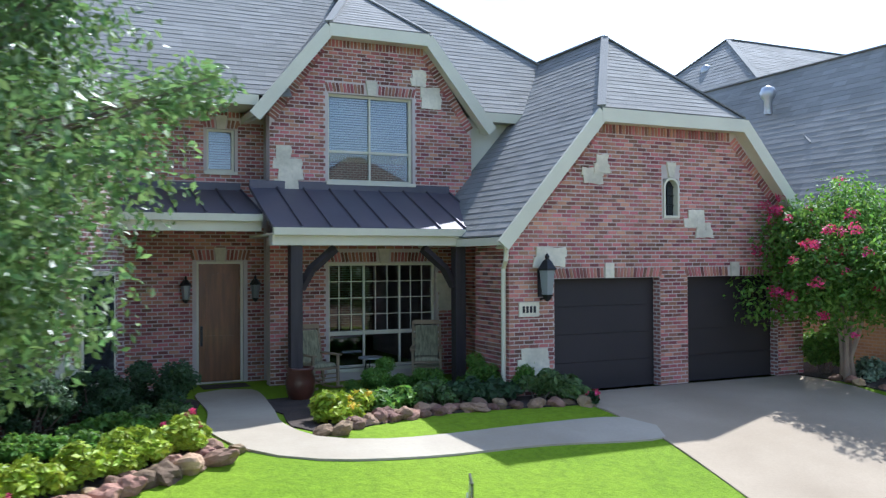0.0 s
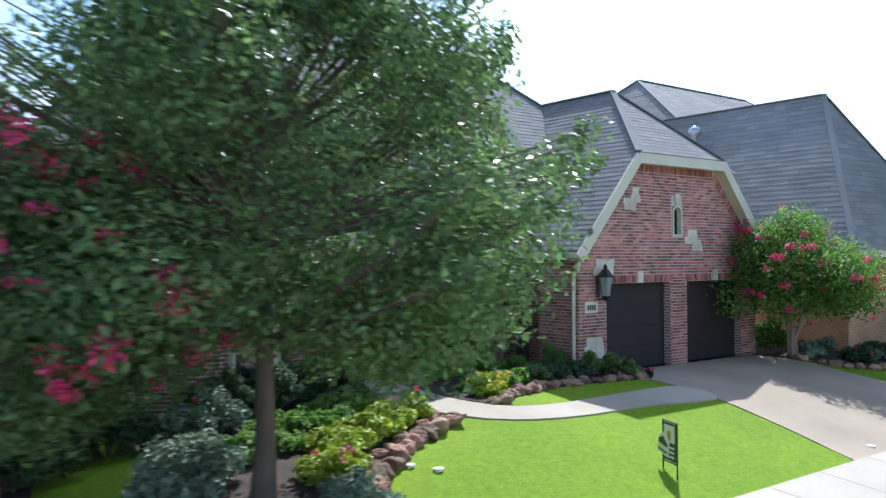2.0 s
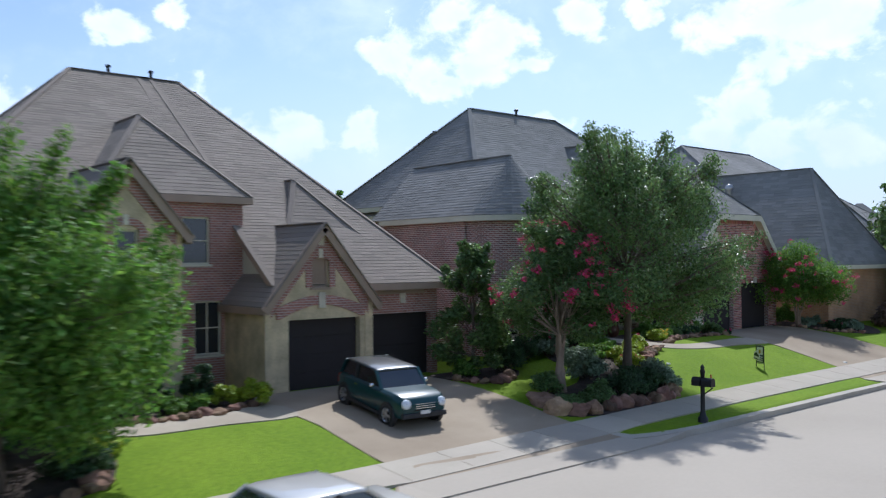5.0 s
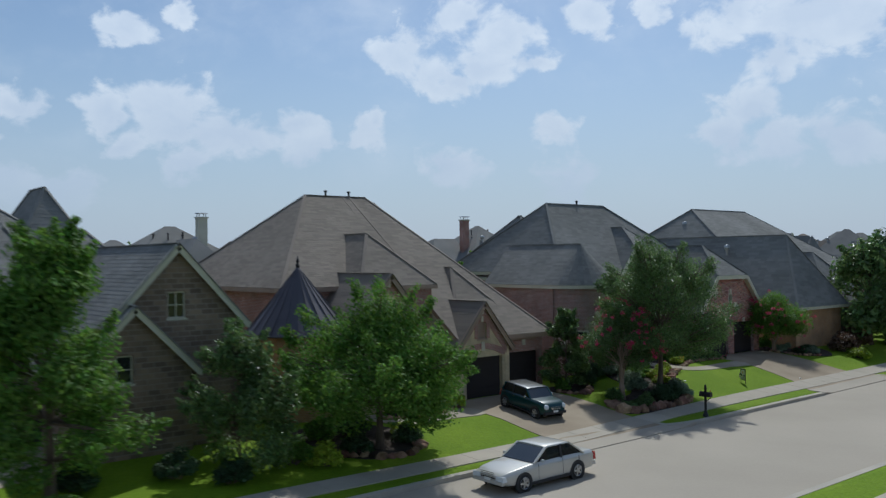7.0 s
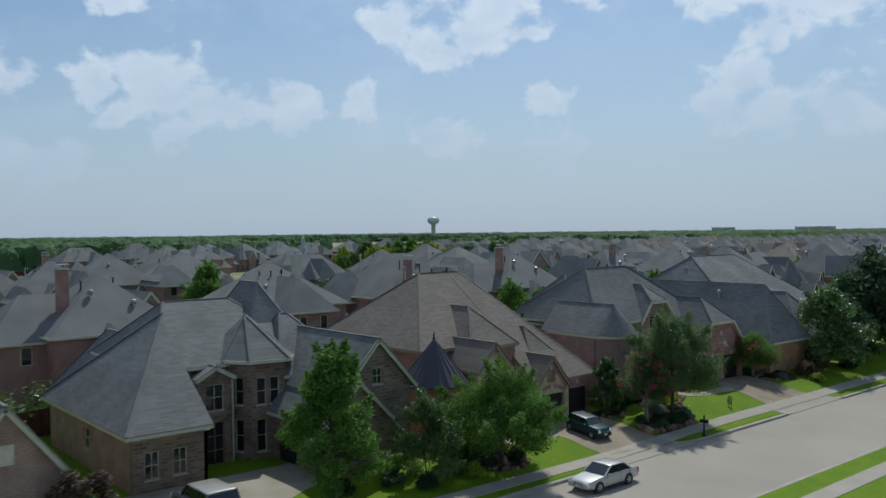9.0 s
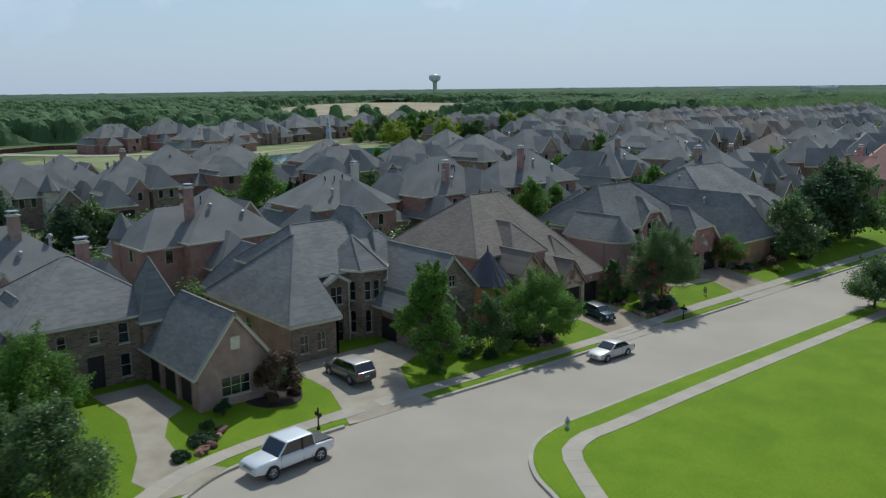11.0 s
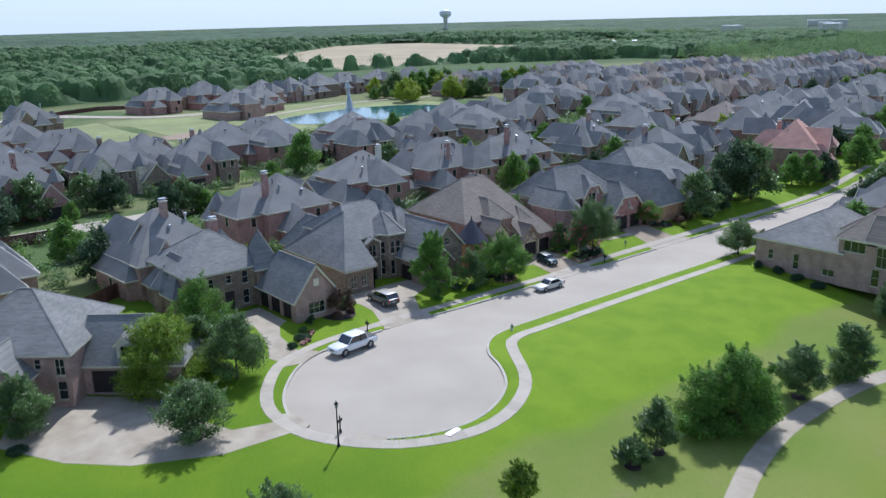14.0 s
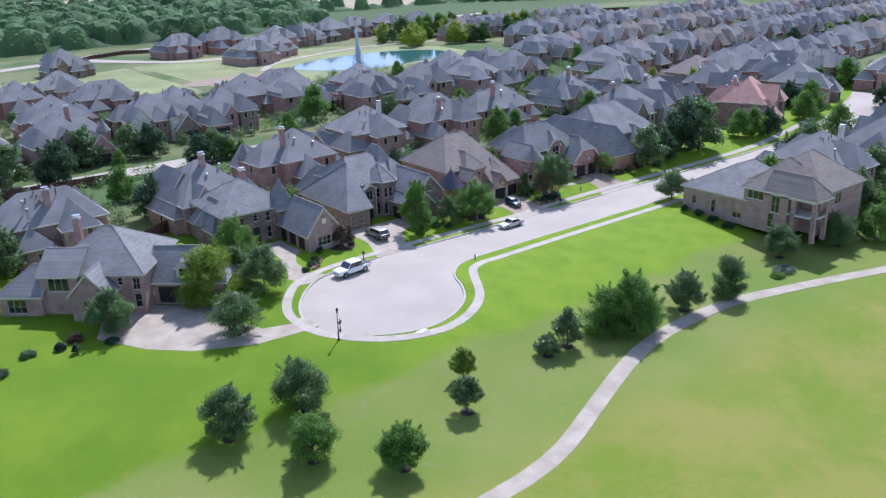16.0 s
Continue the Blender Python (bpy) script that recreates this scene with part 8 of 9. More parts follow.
for i in range(40):
    stand(TREE_SEED.uniform(-120, 100), TREE_SEED.choice((76, 88, 118, 146)) + TREE_SEED.uniform(-2, 2), TREE_SEED.uniform(0.5, 0.9), TREE_SEED.choice((0, 1, 2)))
# clipped conifers in rows by walls
cyp = None
for x, y in ((-27.2, 40.2), (-25.9, 40.4), (-29.6, 41.6), (-31.5, 41.2), (-33.4, 41.0), (-22.5, 44.0), (10, 104), (11.6, 104), (13.2, 104), (14.8, 104)):
    if cyp is None:
        cyp = tree("conifer", "narrow dark green conifer by a house wall", (x, y, z_at(x, y)), 4.2, 0.55, 0.3, 2200, 0.14, LEAF_DARK, 90, 0.06, 26, group="conifers")
    else:
        copy_thing(cyp, pose(x, y, z_at(x, y)))


# ---- parked cars ----
def paint(name, c, coat=1.0):
    return mat(name, c, 0.35, metal=0.2, vary=0.05, scale=0.8, fine=60, bump=0, coat=coat)


TYRE = mat("black_rubber", (0.02, 0.02, 0.021), 0.85, vary=0.2, scale=4, fine=40, bump=0.2)
RIM = mat("alloy_wheel", (0.5, 0.51, 0.52), 0.3, metal=0.9, vary=0.1, scale=4, fine=40, bump=0)
LAMP_CLEAR = mat("headlamp_lens", (0.75, 0.78, 0.8), 0.08, vary=0.1, scale=4, fine=20, bump=0, coat=1.0)
LAMP_RED = mat("tail_lamp_lens", (0.45, 0.015, 0.015), 0.15, vary=0.1, scale=4, fine=20, bump=0, coat=1.0)
CHROME = mat("chrome", (0.7, 0.7, 0.71), 0.12, metal=1.0, vary=0.05, scale=4, fine=20, bump=0)
CAR_GLASS = mat("tinted_car_glass", (0.012, 0.016, 0.018), 0.04, vary=0.1, scale=1, fine=4, bump=0, spec=0.9, coat=0.6)
PLASTIC = mat("black_plastic", (0.025, 0.025, 0.027), 0.6, vary=0.15, scale=4, fine=40, bump=0.1)


def loft(rings):
    g = Geo()
    k = len(rings[0])
    for r in rings:
        g.v += [tuple(p) for p in r]
    for i in range(len(rings) - 1):
        for j in range(k):
            a, b = i * k + j, i * k + (j + 1) % k
            g.f.append((a, b, b + k, a + k))
    g.f.append(tuple(reversed(range(k))))
    g.f.append(tuple((len(rings) - 1) * k + j for j in range(k)))
    return g


def car(name, label, at, yaw, L, width, stations, cabin, colour, wheels, wr=0.33, roof_colour=None, bed=None, round_lamps=False, category="car", tumble=0.76):
    """A car along its own x axis, nose at +x. stations: (x, half width, low, shoulder, top) of the body; cabin: (x front foot, x front roof, x rear roof, x rear foot, belt, roof height)."""
    t = thing(name, label, category, at, yaw)
    rings = []
    for x, hw, lo, sh, tp in stations:
        rings.append([(x, s * hw * f, z) for s, f, z in ((-1, 0.82, lo), (-1, 0.97, lo + 0.06), (-1, 1.0, (lo + sh) / 2), (-1, 0.985, sh), (-1, 0.86, tp), (1, 0.86, tp), (1, 0.985, sh), (1, 1.0, (lo + sh) / 2), (1, 0.97, lo + 0.06), (1, 0.82, lo))])
    body = part("body", loft(rings), colour, t, "glossy painted body", smooth=True)
    m_ = body.modifiers.new("soft_edge", "BEVEL")
    m_.width, m_.segments, m_.limit_method, m_.angle_limit = 0.035, 3, "ANGLE", radians(24)
    fx0, fx1, rx1, rx0, belt, top = cabin
    hw = width / 2
    yb, yt = hw * 0.93, hw * tumble
    low = [(fx0, -yb * 0.92, belt), (rx0, -yb * 0.94, belt), (rx0, yb * 0.94, belt), (fx0, yb * 0.92, belt)]
    upp = [(fx1, -yt, top - 0.05), (rx1, -yt, top - 0.05), (rx1, yt, top - 0.05), (fx1, yt, top - 0.05)]
    glass = Geo()
    glass.v = low + upp
    glass.f = [(0, 1, 5, 4), (1, 2, 6, 5), (2, 3, 7, 6), (3, 0, 4, 7)]
    part("glazing", glass, CAR_GLASS, t, "tinted car windows")
    rf = [[(x, s * yt * k, z) for s, k, z in ((-1, 1.06, top - 0.08), (-1, 1.0, top - 0.02), (-1, 0.6, top), (1, 0.6, top), (1, 1.0, top - 0.02), (1, 1.06, top - 0.08))] for x in (fx1 + 0.06, fx1 - 0.12, (fx1 + rx1) / 2, rx1 + 0.12, rx1 - 0.06)]
    rf[0] = [(x, y, z - 0.03) for x, y, z in rf[0]]
    rf[-1] = [(x, y, z - 0.03) for x, y, z in rf[-1]]
    roof = part("roof", loft(rf), roof_colour or colour, t, smooth=True)
    m_ = roof.modifiers.new("soft_edge", "BEVEL")
    m_.width, m_.segments, m_.limit_method, m_.angle_limit = 0.03, 3, "ANGLE", radians(20)
    mid = (fx1 * 0.4 + rx1 * 0.6)
    for s in (-1, 1):
        for (xa, xb) in ((fx0 - 0.02, fx1), (mid, mid), (rx0 + 0.04, rx1)):
            part("pillar", Geo().bar((xa, s * yb * 0.955, belt - 0.02), (xb, s * yt * 1.03, top - 0.05), 0.09, 0.05), colour if xa != mid else PLASTIC, t)
        mx = fx0 - 0.28
        part("mirror", Geo().box(mx - 0.08, mx + 0.06, s * (hw + 0.07) - 0.08, s * (hw + 0.07) + 0.08, belt + 0.01, belt + 0.13, 0.02), CHROME if round_lamps else colour, t, bevel=0.045)
        for xd in (fx0 - 0.18, mid, rx0 + 0.35):
            part("door_gap", Geo().bar((xd, s * hw * 0.998, 0.36), (xd, s * hw * 0.975, belt - 0.03), 0.012), PLASTIC, t)
        part("door_handle", Geo().box(mid + 0.1, mid + 0.28, s * hw * 0.99 - 0.02, s * hw * 0.99 + 0.02, belt - 0.16, belt - 0.12), CHROME if round_lamps else colour, t)
        part("sill_trim", Geo().box(wheels[1] + wr + 0.08, wheels[0] - wr - 0.08, s * hw - 0.03, s * hw + 0.01, stations[2][2], stations[2][2] + 0.1), PLASTIC, t)
    nose, tail = stations[-1], stations[0]
    for s in (-1, 1):
        if round_lamps:
            hl = Geo().lathe([(0.125, -0.06), (0.14, 0.04), (0.09, 0.08), (0.01, 0.09)], 0, 0, 16).moved(Matrix.Translation((nose[0] - 0.07, s * hw * 0.69, nose[3] + 0.12)) @ Matrix.Rotation(s * radians(12), 4, "Z") @ Matrix.Rotation(radians(66), 4, "Y"))
        else:
            hl = Geo().box(nose[0] - 0.16, nose[0] + 0.03, s * hw * 0.66 - 0.2, s * hw * 0.66 + 0.2, nose[3] - 0.12, nose[3] + 0.05, 0.02)
        part("headlight", hl, LAMP_CLEAR, t, "clear headlamp", smooth=round_lamps)
        part("taillight", Geo().box(tail[0] - 0.03, tail[0] + 0.12, s * hw * 0.78 - 0.1, s * hw * 0.78 + 0.1, tail[3] - 0.16, tail[3] + 0.12, 0.02), LAMP_RED, t, "red tail lamp")
    gr = part("grille", Geo().box(nose[0] - 0.03, nose[0] + 0.03, -hw * 0.4, hw * 0.4, nose[2] + 0.22, nose[3] - 0.06, 0.01), PLASTIC, t, "dark grille")
    for k in range(3):
        part("grille_bar", Geo().box(nose[0] + 0.025, nose[0] + 0.04, -hw * 0.38, hw * 0.38, nose[2] + 0.26 + 0.06 * k, nose[2] + 0.28 + 0.06 * k), CHROME, gr)
    part("number_plate", Geo().box(nose[0] + 0.03, nose[0] + 0.05, -0.16, 0.16, nose[2] + 0.1, nose[2] + 0.2), WHITE_PAINT, t, "plain pale plate with a bar")
    pl = part("number_plate", Geo().box(tail[0] - 0.04, tail[0] - 0.02, -0.16, 0.16, (tail[2] + tail[3]) / 2, (tail[2] + tail[3]) / 2 + 0.1), WHITE_PAINT, t, "plain pale plate with a bar")
    part("bar", Geo().box(tail[0] - 0.045, tail[0] - 0.04, -0.11, 0.11, (tail[2] + tail[3]) / 2 + 0.03, (tail[2] + tail[3]) / 2 + 0.07), PLASTIC, pl)
    part("bumper", Geo().box(nose[0] - 0.1, nose[0] + 0.06, -hw * 0.86, hw * 0.86, nose[2], nose[2] + 0.14, 0.015), colour if not round_lamps else PLASTIC, t, bevel=0.02)
    part("bumper", Geo().box(tail[0] - 0.06, tail[0] + 0.1, -hw * 0.86, hw * 0.86, tail[2], tail[2] + 0.16, 0.015), colour if not round_lamps else PLASTIC, t, bevel=0.02)
    for wx in wheels:
        for s in (-1, 1):
            m_w = Matrix.Translation((wx, s * (hw - 0.1), wr)) @ Matrix.Rotation(-s * math.pi / 2, 4, "X")
            arch = part("wheel_arch", Geo().lathe([(wr + 0.07, -0.02), (wr + 0.07, 0.108), (wr * 0.6, 0.106)], 0, 0, 20).moved(m_w), PLASTIC, t)
            w = part("wheel", Geo().lathe([(wr * 0.62, -0.1), (wr * 0.62, 0.06), (wr * 0.2, 0.09), (0.01, 0.1)], 0, 0, 18).moved(m_w), PLASTIC, t)
            part("tyre", Geo().lathe([(wr * 0.66, -0.11), (wr * 0.94, -0.11), (wr, -0.07), (wr, 0.08), (wr * 0.94, 0.115), (wr * 0.66, 0.115)], 0, 0, 22).moved(m_w), TYRE, w, smooth=True)
            rim = Geo()
            for k in range(5):
                a = 2 * math.pi * k / 5
                rim.bar((0.03 * math.cos(a), 0.03 * math.sin(a), 0.112), (wr * 0.64 * math.cos(a), wr * 0.64 * math.sin(a), 0.112), 0.07, 0.02)
            rim.lathe([(wr * 0.6, 0.1), (wr * 0.66, 0.12), (wr * 0.7, 0.11)], 0, 0, 20)
            rim.lathe([(0.06, 0.1), (0.06, 0.125), (0.01, 0.13)], 0, 0, 10)
            part("rim", rim.moved(m_w), RIM, w, "alloy rim", kind="stuff")
    if bed:
        x0, x1, zb, zt = bed
        part("bed_cover", Geo().box(x0, x1, -hw * 0.86, hw * 0.86, zt - 0.03, zt + 0.05, 0.02), PLASTIC, t, "black pickup bed cover")
    return t


TEAL = mat("teal_green_car_paint", (0.003, 0.045, 0.05), 0.3, metal=0.0, vary=0.05, scale=0.8, fine=60, bump=0, coat=0.35, spec=0.35)
SILVER = paint("champagne_car_paint", (0.55, 0.53, 0.48))
WHITE_CAR = paint("white_car_paint", (0.78, 0.79, 0.78))
GREY_CAR = paint("dark_grey_car_paint", (0.1, 0.095, 0.09))
CREAM_CAR = paint("pale_beige_car_paint", (0.5, 0.46, 0.39))
BLACK_TOP = paint("black_roof_paint", (0.02, 0.03, 0.035))
SLOPE_CAR = math.degrees(math.atan2(z_at(-11.5, 10.8) - z_at(-11.5, 8.2), 2.6))
mini = car("small_car", "dark teal small hatchback parked on a driveway", (-11.3, 9.6, z_at(-11.3, 9.6)), -90, 3.65, 1.7,
           [(-1.83, 0.74, 0.3, 0.72, 0.86), (-1.7, 0.83, 0.24, 0.82, 0.92), (-1.0, 0.85, 0.2, 0.84, 0.93), (0.5, 0.85, 0.2, 0.84, 0.93), (1.2, 0.84, 0.22, 0.82, 0.93), (1.55, 0.81, 0.25, 0.76, 0.9), (1.72, 0.75, 0.27, 0.68, 0.83), (1.82, 0.64, 0.32, 0.58, 0.7)],
           (0.72, 0.25, -1.45, -1.72, 0.92, 1.4), TEAL, (1.17, -1.3), 0.3, BLACK_TOP, None, True, tumble=0.8)
mini.matrix_basis = pose(-11.3, 9.75, z_at(-11.3, 9.75) - 0.01, 0, 0, -95) @ pose(0, 0, 0, 0, SLOPE_CAR, 0) @ Matrix.Diagonal((0.87, 0.87, 0.87, 1))
sedan = car("sedan", "champagne silver saloon car parked by the kerb", (-18.0, 2.3, -0.2), 180, 4.9, 1.82,
    [(-2.42, 0.74, 0.34, 0.72, 0.86), (-2.2, 0.86, 0.26, 0.84, 0.96), (-1.2, 0.9, 0.2, 0.84, 0.96), (0.6, 0.91, 0.2, 0.82, 0.93), (1.4, 0.9, 0.22, 0.76, 0.86), (2.1, 0.84, 0.26, 0.66, 0.76), (2.42, 0.7, 0.34, 0.58, 0.64)],
    (0.95, 0.22, -1.0, -1.75, 0.92, 1.43), SILVER, (1.5, -1.3), 0.32)
sedan.matrix_basis = pose(-18.5, 2.5, -0.2, 0, 0, 180) @ Matrix.Scale(0.93, 4)
car("pickup", "white four-door pickup truck parked by the turning head", (-49.7, 1.75, 0.0), 186, 5.6, 2.0,
    [(-2.8, 0.9, 0.5, 0.98, 1.06), (-2.65, 0.98, 0.42, 1.04, 1.12), (-1.0, 1.0, 0.36, 1.08, 1.16), (0.7, 1.0, 0.36, 1.06, 1.16), (1.6, 0.99, 0.38, 1.0, 1.14), (2.5, 0.95, 0.42, 0.96, 1.08), (2.8, 0.86, 0.5, 0.88, 0.96)],
    (1.3, 0.62, -1.2, -1.42, 1.14, 1.92), WHITE_CAR, (1.75, -1.7), 0.4, None, (-2.68, -1.4, 0.9, 1.14), category="pickup truck", tumble=0.84)
car("estate_car", "dark grey and beige estate car on a wide driveway", (-38.9, 11.2, z_at(-38.9, 11.0)), 90, 4.75, 1.86,
    [(-2.35, 0.84, 0.4, 0.88, 1.0), (-2.2, 0.91, 0.34, 0.94, 1.04), (-1.0, 0.93, 0.28, 0.94, 1.04), (0.7, 0.93, 0.28, 0.92, 1.02), (1.5, 0.91, 0.3, 0.86, 0.98), (2.1, 0.87, 0.34, 0.78, 0.9), (2.38, 0.76, 0.4, 0.7, 0.8)],
    (1.05, 0.4, -1.85, -2.25, 1.02, 1.66), GREY_CAR, (1.45, -1.4), 0.36, CREAM_CAR, tumble=0.8)

# ---- street things ----
def mailbox(x, y, yaw=0):
    z = z_at(x, y)
    t = thing("mailbox", "black iron post mailbox on the verge", "mailbox", (x, y, z), yaw, "mailboxes")
    part("post", Geo().lathe([(0.13, -0.1), (0.13, 0.12), (0.09, 0.16), (0.06, 0.3), (0.055, 1.3), (0.08, 1.32), (0.04, 1.4), (0.06, 1.45), (0.01, 1.52)], 0, 0, 12), BLACK_METAL, t, smooth=True)
    box = [(-0.1, 0.95), (0.1, 0.95), (0.1, 1.08)] + [(0.1 * math.cos(a), 1.08 + 0.1 * math.sin(a)) for a in np.linspace(0.3, math.pi - 0.3, 7)] + [(-0.1, 1.08)]
    b = part("box", Geo().prism(box, -0.3, -0.01), BLACK_METAL, t)
    part("box", Geo().prism(box, 0.02, 0.28), BLACK_METAL, t)
    part("box_door", Geo().prism([(p * 0.96, 0.004 + q * 0.997) for p, q in box], -0.315, -0.3), BLACK_METAL, b)
    part("flag", Geo().box(0.1, 0.115, -0.2, -0.17, 1.08, 1.26), LAMP_RED, b)
    part("bracket", Geo().bar((0, -0.3, 0.93), (0, 0.0, 0.7), 0.03), BLACK_METAL, t)
    return t


mailbox(-4.65, 4.85), mailbox(-45.6, 4.9), mailbox(-60.9, -13.2, 120)
# agent's sign: a frame with a dark panel and a house-shaped rider
sx, sy = 4.1, 8.15
sg_t = thing("yard_sign", "real estate sign board in a dark frame on the lawn", "sign", (sx, sy, z_at(sx, sy)), 247)
DARK_SIGN = mat("dark_green_sign_face", (0.02, 0.05, 0.045), 0.5, vary=0.05, scale=2, fine=20, bump=0)
for s in (-1, 1):
    part("leg", Geo().box(s * 0.27 - 0.012, s * 0.27 + 0.012, -0.012, 0.012, -0.5, 1.02), BLACK_METAL, sg_t)
for z in (0.2, 1.0):
    part("frame_bar", Geo().box(-0.282, 0.282, -0.014, 0.014, z, z + 0.024), BLACK_METAL, sg_t)
fp = part("board", Geo().box(-0.255, 0.255, -0.01, 0.01, 0.24, 0.985), DARK_SIGN, sg_t, "dark sign board with pale panel")
part("pale_panel", Geo().box(-0.2, 0.2, -0.016, -0.011, 0.6, 0.94), WHITE_PAINT, fp)
part("emblem", Geo().prism([(-0.07, 0.69), (0.0, 0.64), (0.07, 0.69), (0.07, 0.79), (0.0, 0.85), (-0.07, 0.79)], -0.022, -0.017), PETAL_YELLOW, fp)
for k in range(3):
    part("bar", Geo().box(-0.18, 0.18, -0.016, -0.011, 0.3 + 0.09 * k, 0.345 + 0.09 * k), WHITE_PAINT, fp)
rd = part("rider", Geo().prism([(-0.4, 0.38), (-0.02, 0.3), (0.03, 0.6), (-0.14, 0.8), (-0.37, 0.66)], -0.05, -0.03), WHITE_PAINT, sg_t, "white house-shaped rider board")
part("bar", Geo().prism([(-0.36, 0.56), (-0.02, 0.49), (-0.01, 0.55), (-0.18, 0.7), (-0.34, 0.64)], -0.056, -0.051), DARK_SIGN, rd)
part("bar", Geo().prism([(-0.35, 0.42), (-0.05, 0.36), (-0.04, 0.4), (-0.345, 0.46)], -0.056, -0.051), DARK_SIGN, rd)
sg_t.matrix_basis = pose(sx, sy, z_at(sx, sy), 0, 0, 247) @ Matrix.Scale(0.8, 4)
# hydrant
hy = thing("fire_hydrant", "grey fire hydrant beside the kerb", "hydrant", (-33.0, -5.6, z_at(-33, -5.6)))
part("barrel", Geo().lathe([(0.16, -0.05), (0.16, 0.05), (0.1, 0.07), (0.1, 0.5), (0.14, 0.52), (0.14, 0.56), (0.11, 0.66), (0.03, 0.74), (0.03, 0.8)], 0, 0, 14), STEEL, hy, smooth=True)
for a in (0, 90, 180):
    part("outlet", Geo().lathe([(0.055, 0.08), (0.055, 0.17), (0.07, 0.17), (0.07, 0.2), (0.01, 0.2)], 0, 0, 10).moved(pose(0, 0, 0.4, 0, 90, a)), STEEL, hy)


def lamp_post(x, y, h=3.9):
    t = thing("street_lamp", "slim black street lamp with a lantern head", "street lamp", (x, y, z_at(x, y)), 0, "street lamps")
    part("post", Geo().lathe([(0.16, -0.1), (0.16, 0.1), (0.1, 0.2), (0.07, 0.8), (0.045, h - 0.5), (0.07, h - 0.45)], 0, 0, 12), BLACK_METAL, t, smooth=True)
    l = part("lantern", Geo().lathe([(0.19, h - 0.02), (0.2, h), (0.08, h + 0.14), (0.02, h + 0.24)], 0, 0, 8), BLACK_METAL, t)
    part("lamp_glass", Geo().lathe([(0.09, h - 0.45), (0.17, h - 0.02)], 0, 0, 8), MILK_GLASS, l, "frosted lantern glass")
    return t


lamp_post(-62.3, -15.1), lamp_post(44.0, -6.1)
for x, y in ((-53.0, -19.0),):
    solid("storm_drain", Geo().box(-0.8, 0.8, -0.3, 0.3, 0, 0.03), STEEL, "iron storm drain cover at the kerb", "drain cover", (x, y, z_at(x, y) + 0.02), 10)
for i, (x, y) in enumerate(((11.4, 7.4), (2.6, 9.9), (2.9, 9.6))):
    solid("utility_cover", Geo().lathe([(0.08, 0), (0.08, 0.04), (0.02, 0.05)], 0, 0, 14), WHITE_PAINT, "small round white cover in the lawn", "cover", (x - 2.3, y, z_at(x - 2.3, y)))
bin_ = thing("wheelie_bin", "blue wheeled refuse bin by a garage", "bin", (-70.3, 2.6, z_at(-70.3, 2.6)), -40)
BIN_BLUE = mat("blue_plastic", (0.015, 0.05, 0.2), 0.5, vary=0.1, scale=2, fine=20, bump=0.05)
part("body", Geo().box(-0.24, 0.24, -0.28, 0.28, 0.06, 0.98, -0.05), BIN_BLUE, bin_)
part("lid", Geo().box(-0.31, 0.31, -0.36, 0.34, 0.98, 1.06, 0.04), BIN_BLUE, bin_)
for s in (-1, 1):
    part("wheel", Geo().lathe([(0.11, -0.03), (0.11, 0.03), (0.02, 0.035)], 0, 0, 12).moved(pose(s * 0.24, 0.26, 0.11, 0, 90, 0)), TYRE, bin_)

# ---- planting beds ----
rock_kinds = []


def rocks_along(pts, size, seed, step=0.42, group="edging rocks", tall=1.0):
    """Rough stones set along a bed's edge."""
    q = random.Random(seed)
    line = smooth_line(pts, step)
    for x, y in line:
        if len(rock_kinds) < 6:
            bm = bmesh.new()
            bmesh.ops.create_icosphere(bm, subdivisions=3, radius=1)
            k = len(rock_kinds)
            for v in bm.verts:
                v.co *= 1 + 0.42 * noise.noise(v.co * 1.2 + Vector((k * 7, 0, 0))) + 0.2 * abs(noise.noise(v.co * 2.3 + Vector((0, k * 5, 0)))) + 0.06 * noise.noise(v.co * 7 + Vector((0, k * 5, 0)))
                v.co.z *= 0.72
            me = bpy.data.meshes.new("rock")
            bm.to_mesh(me)
            bm.free()
            me.materials.append(ROCK)
            rock_kinds.append(me)
        ob = new("rock", q.choice(rock_kinds))
        s = size * q.uniform(0.65, 1.25)
        x, y = x + q.uniform(-0.08, 0.08), y + q.uniform(-0.08, 0.08)
        ob.matrix_basis = pose(x, y, z_at(x, y) + s * 0.3, q.uniform(-20, 20), q.uniform(-20, 20), q.uniform(0, 360)) @ Matrix.Diagonal((s * q.uniform(0.9, 1.5), s, s * tall * q.uniform(0.8, 1.2), 1))
        tagged(ob, "rough brown field stone edging a bed", "rock", group)


def bed(poly, label="dark mulched planting bed"):
    drape("planting_bed", smooth_line(poly, 0.5, True), MULCH, label, 0.02, 0.8, "planting bed", 0.1)


def shrub(x, y, rx, ry, h, material, seed, n=1500, leaf=0.05, label="rounded green shrub in a bed", **k):
    return bush("shrub", label, (x, y, z_at(x, y) + 0.02), rx, ry, h, n, leaf, material, seed, **k)


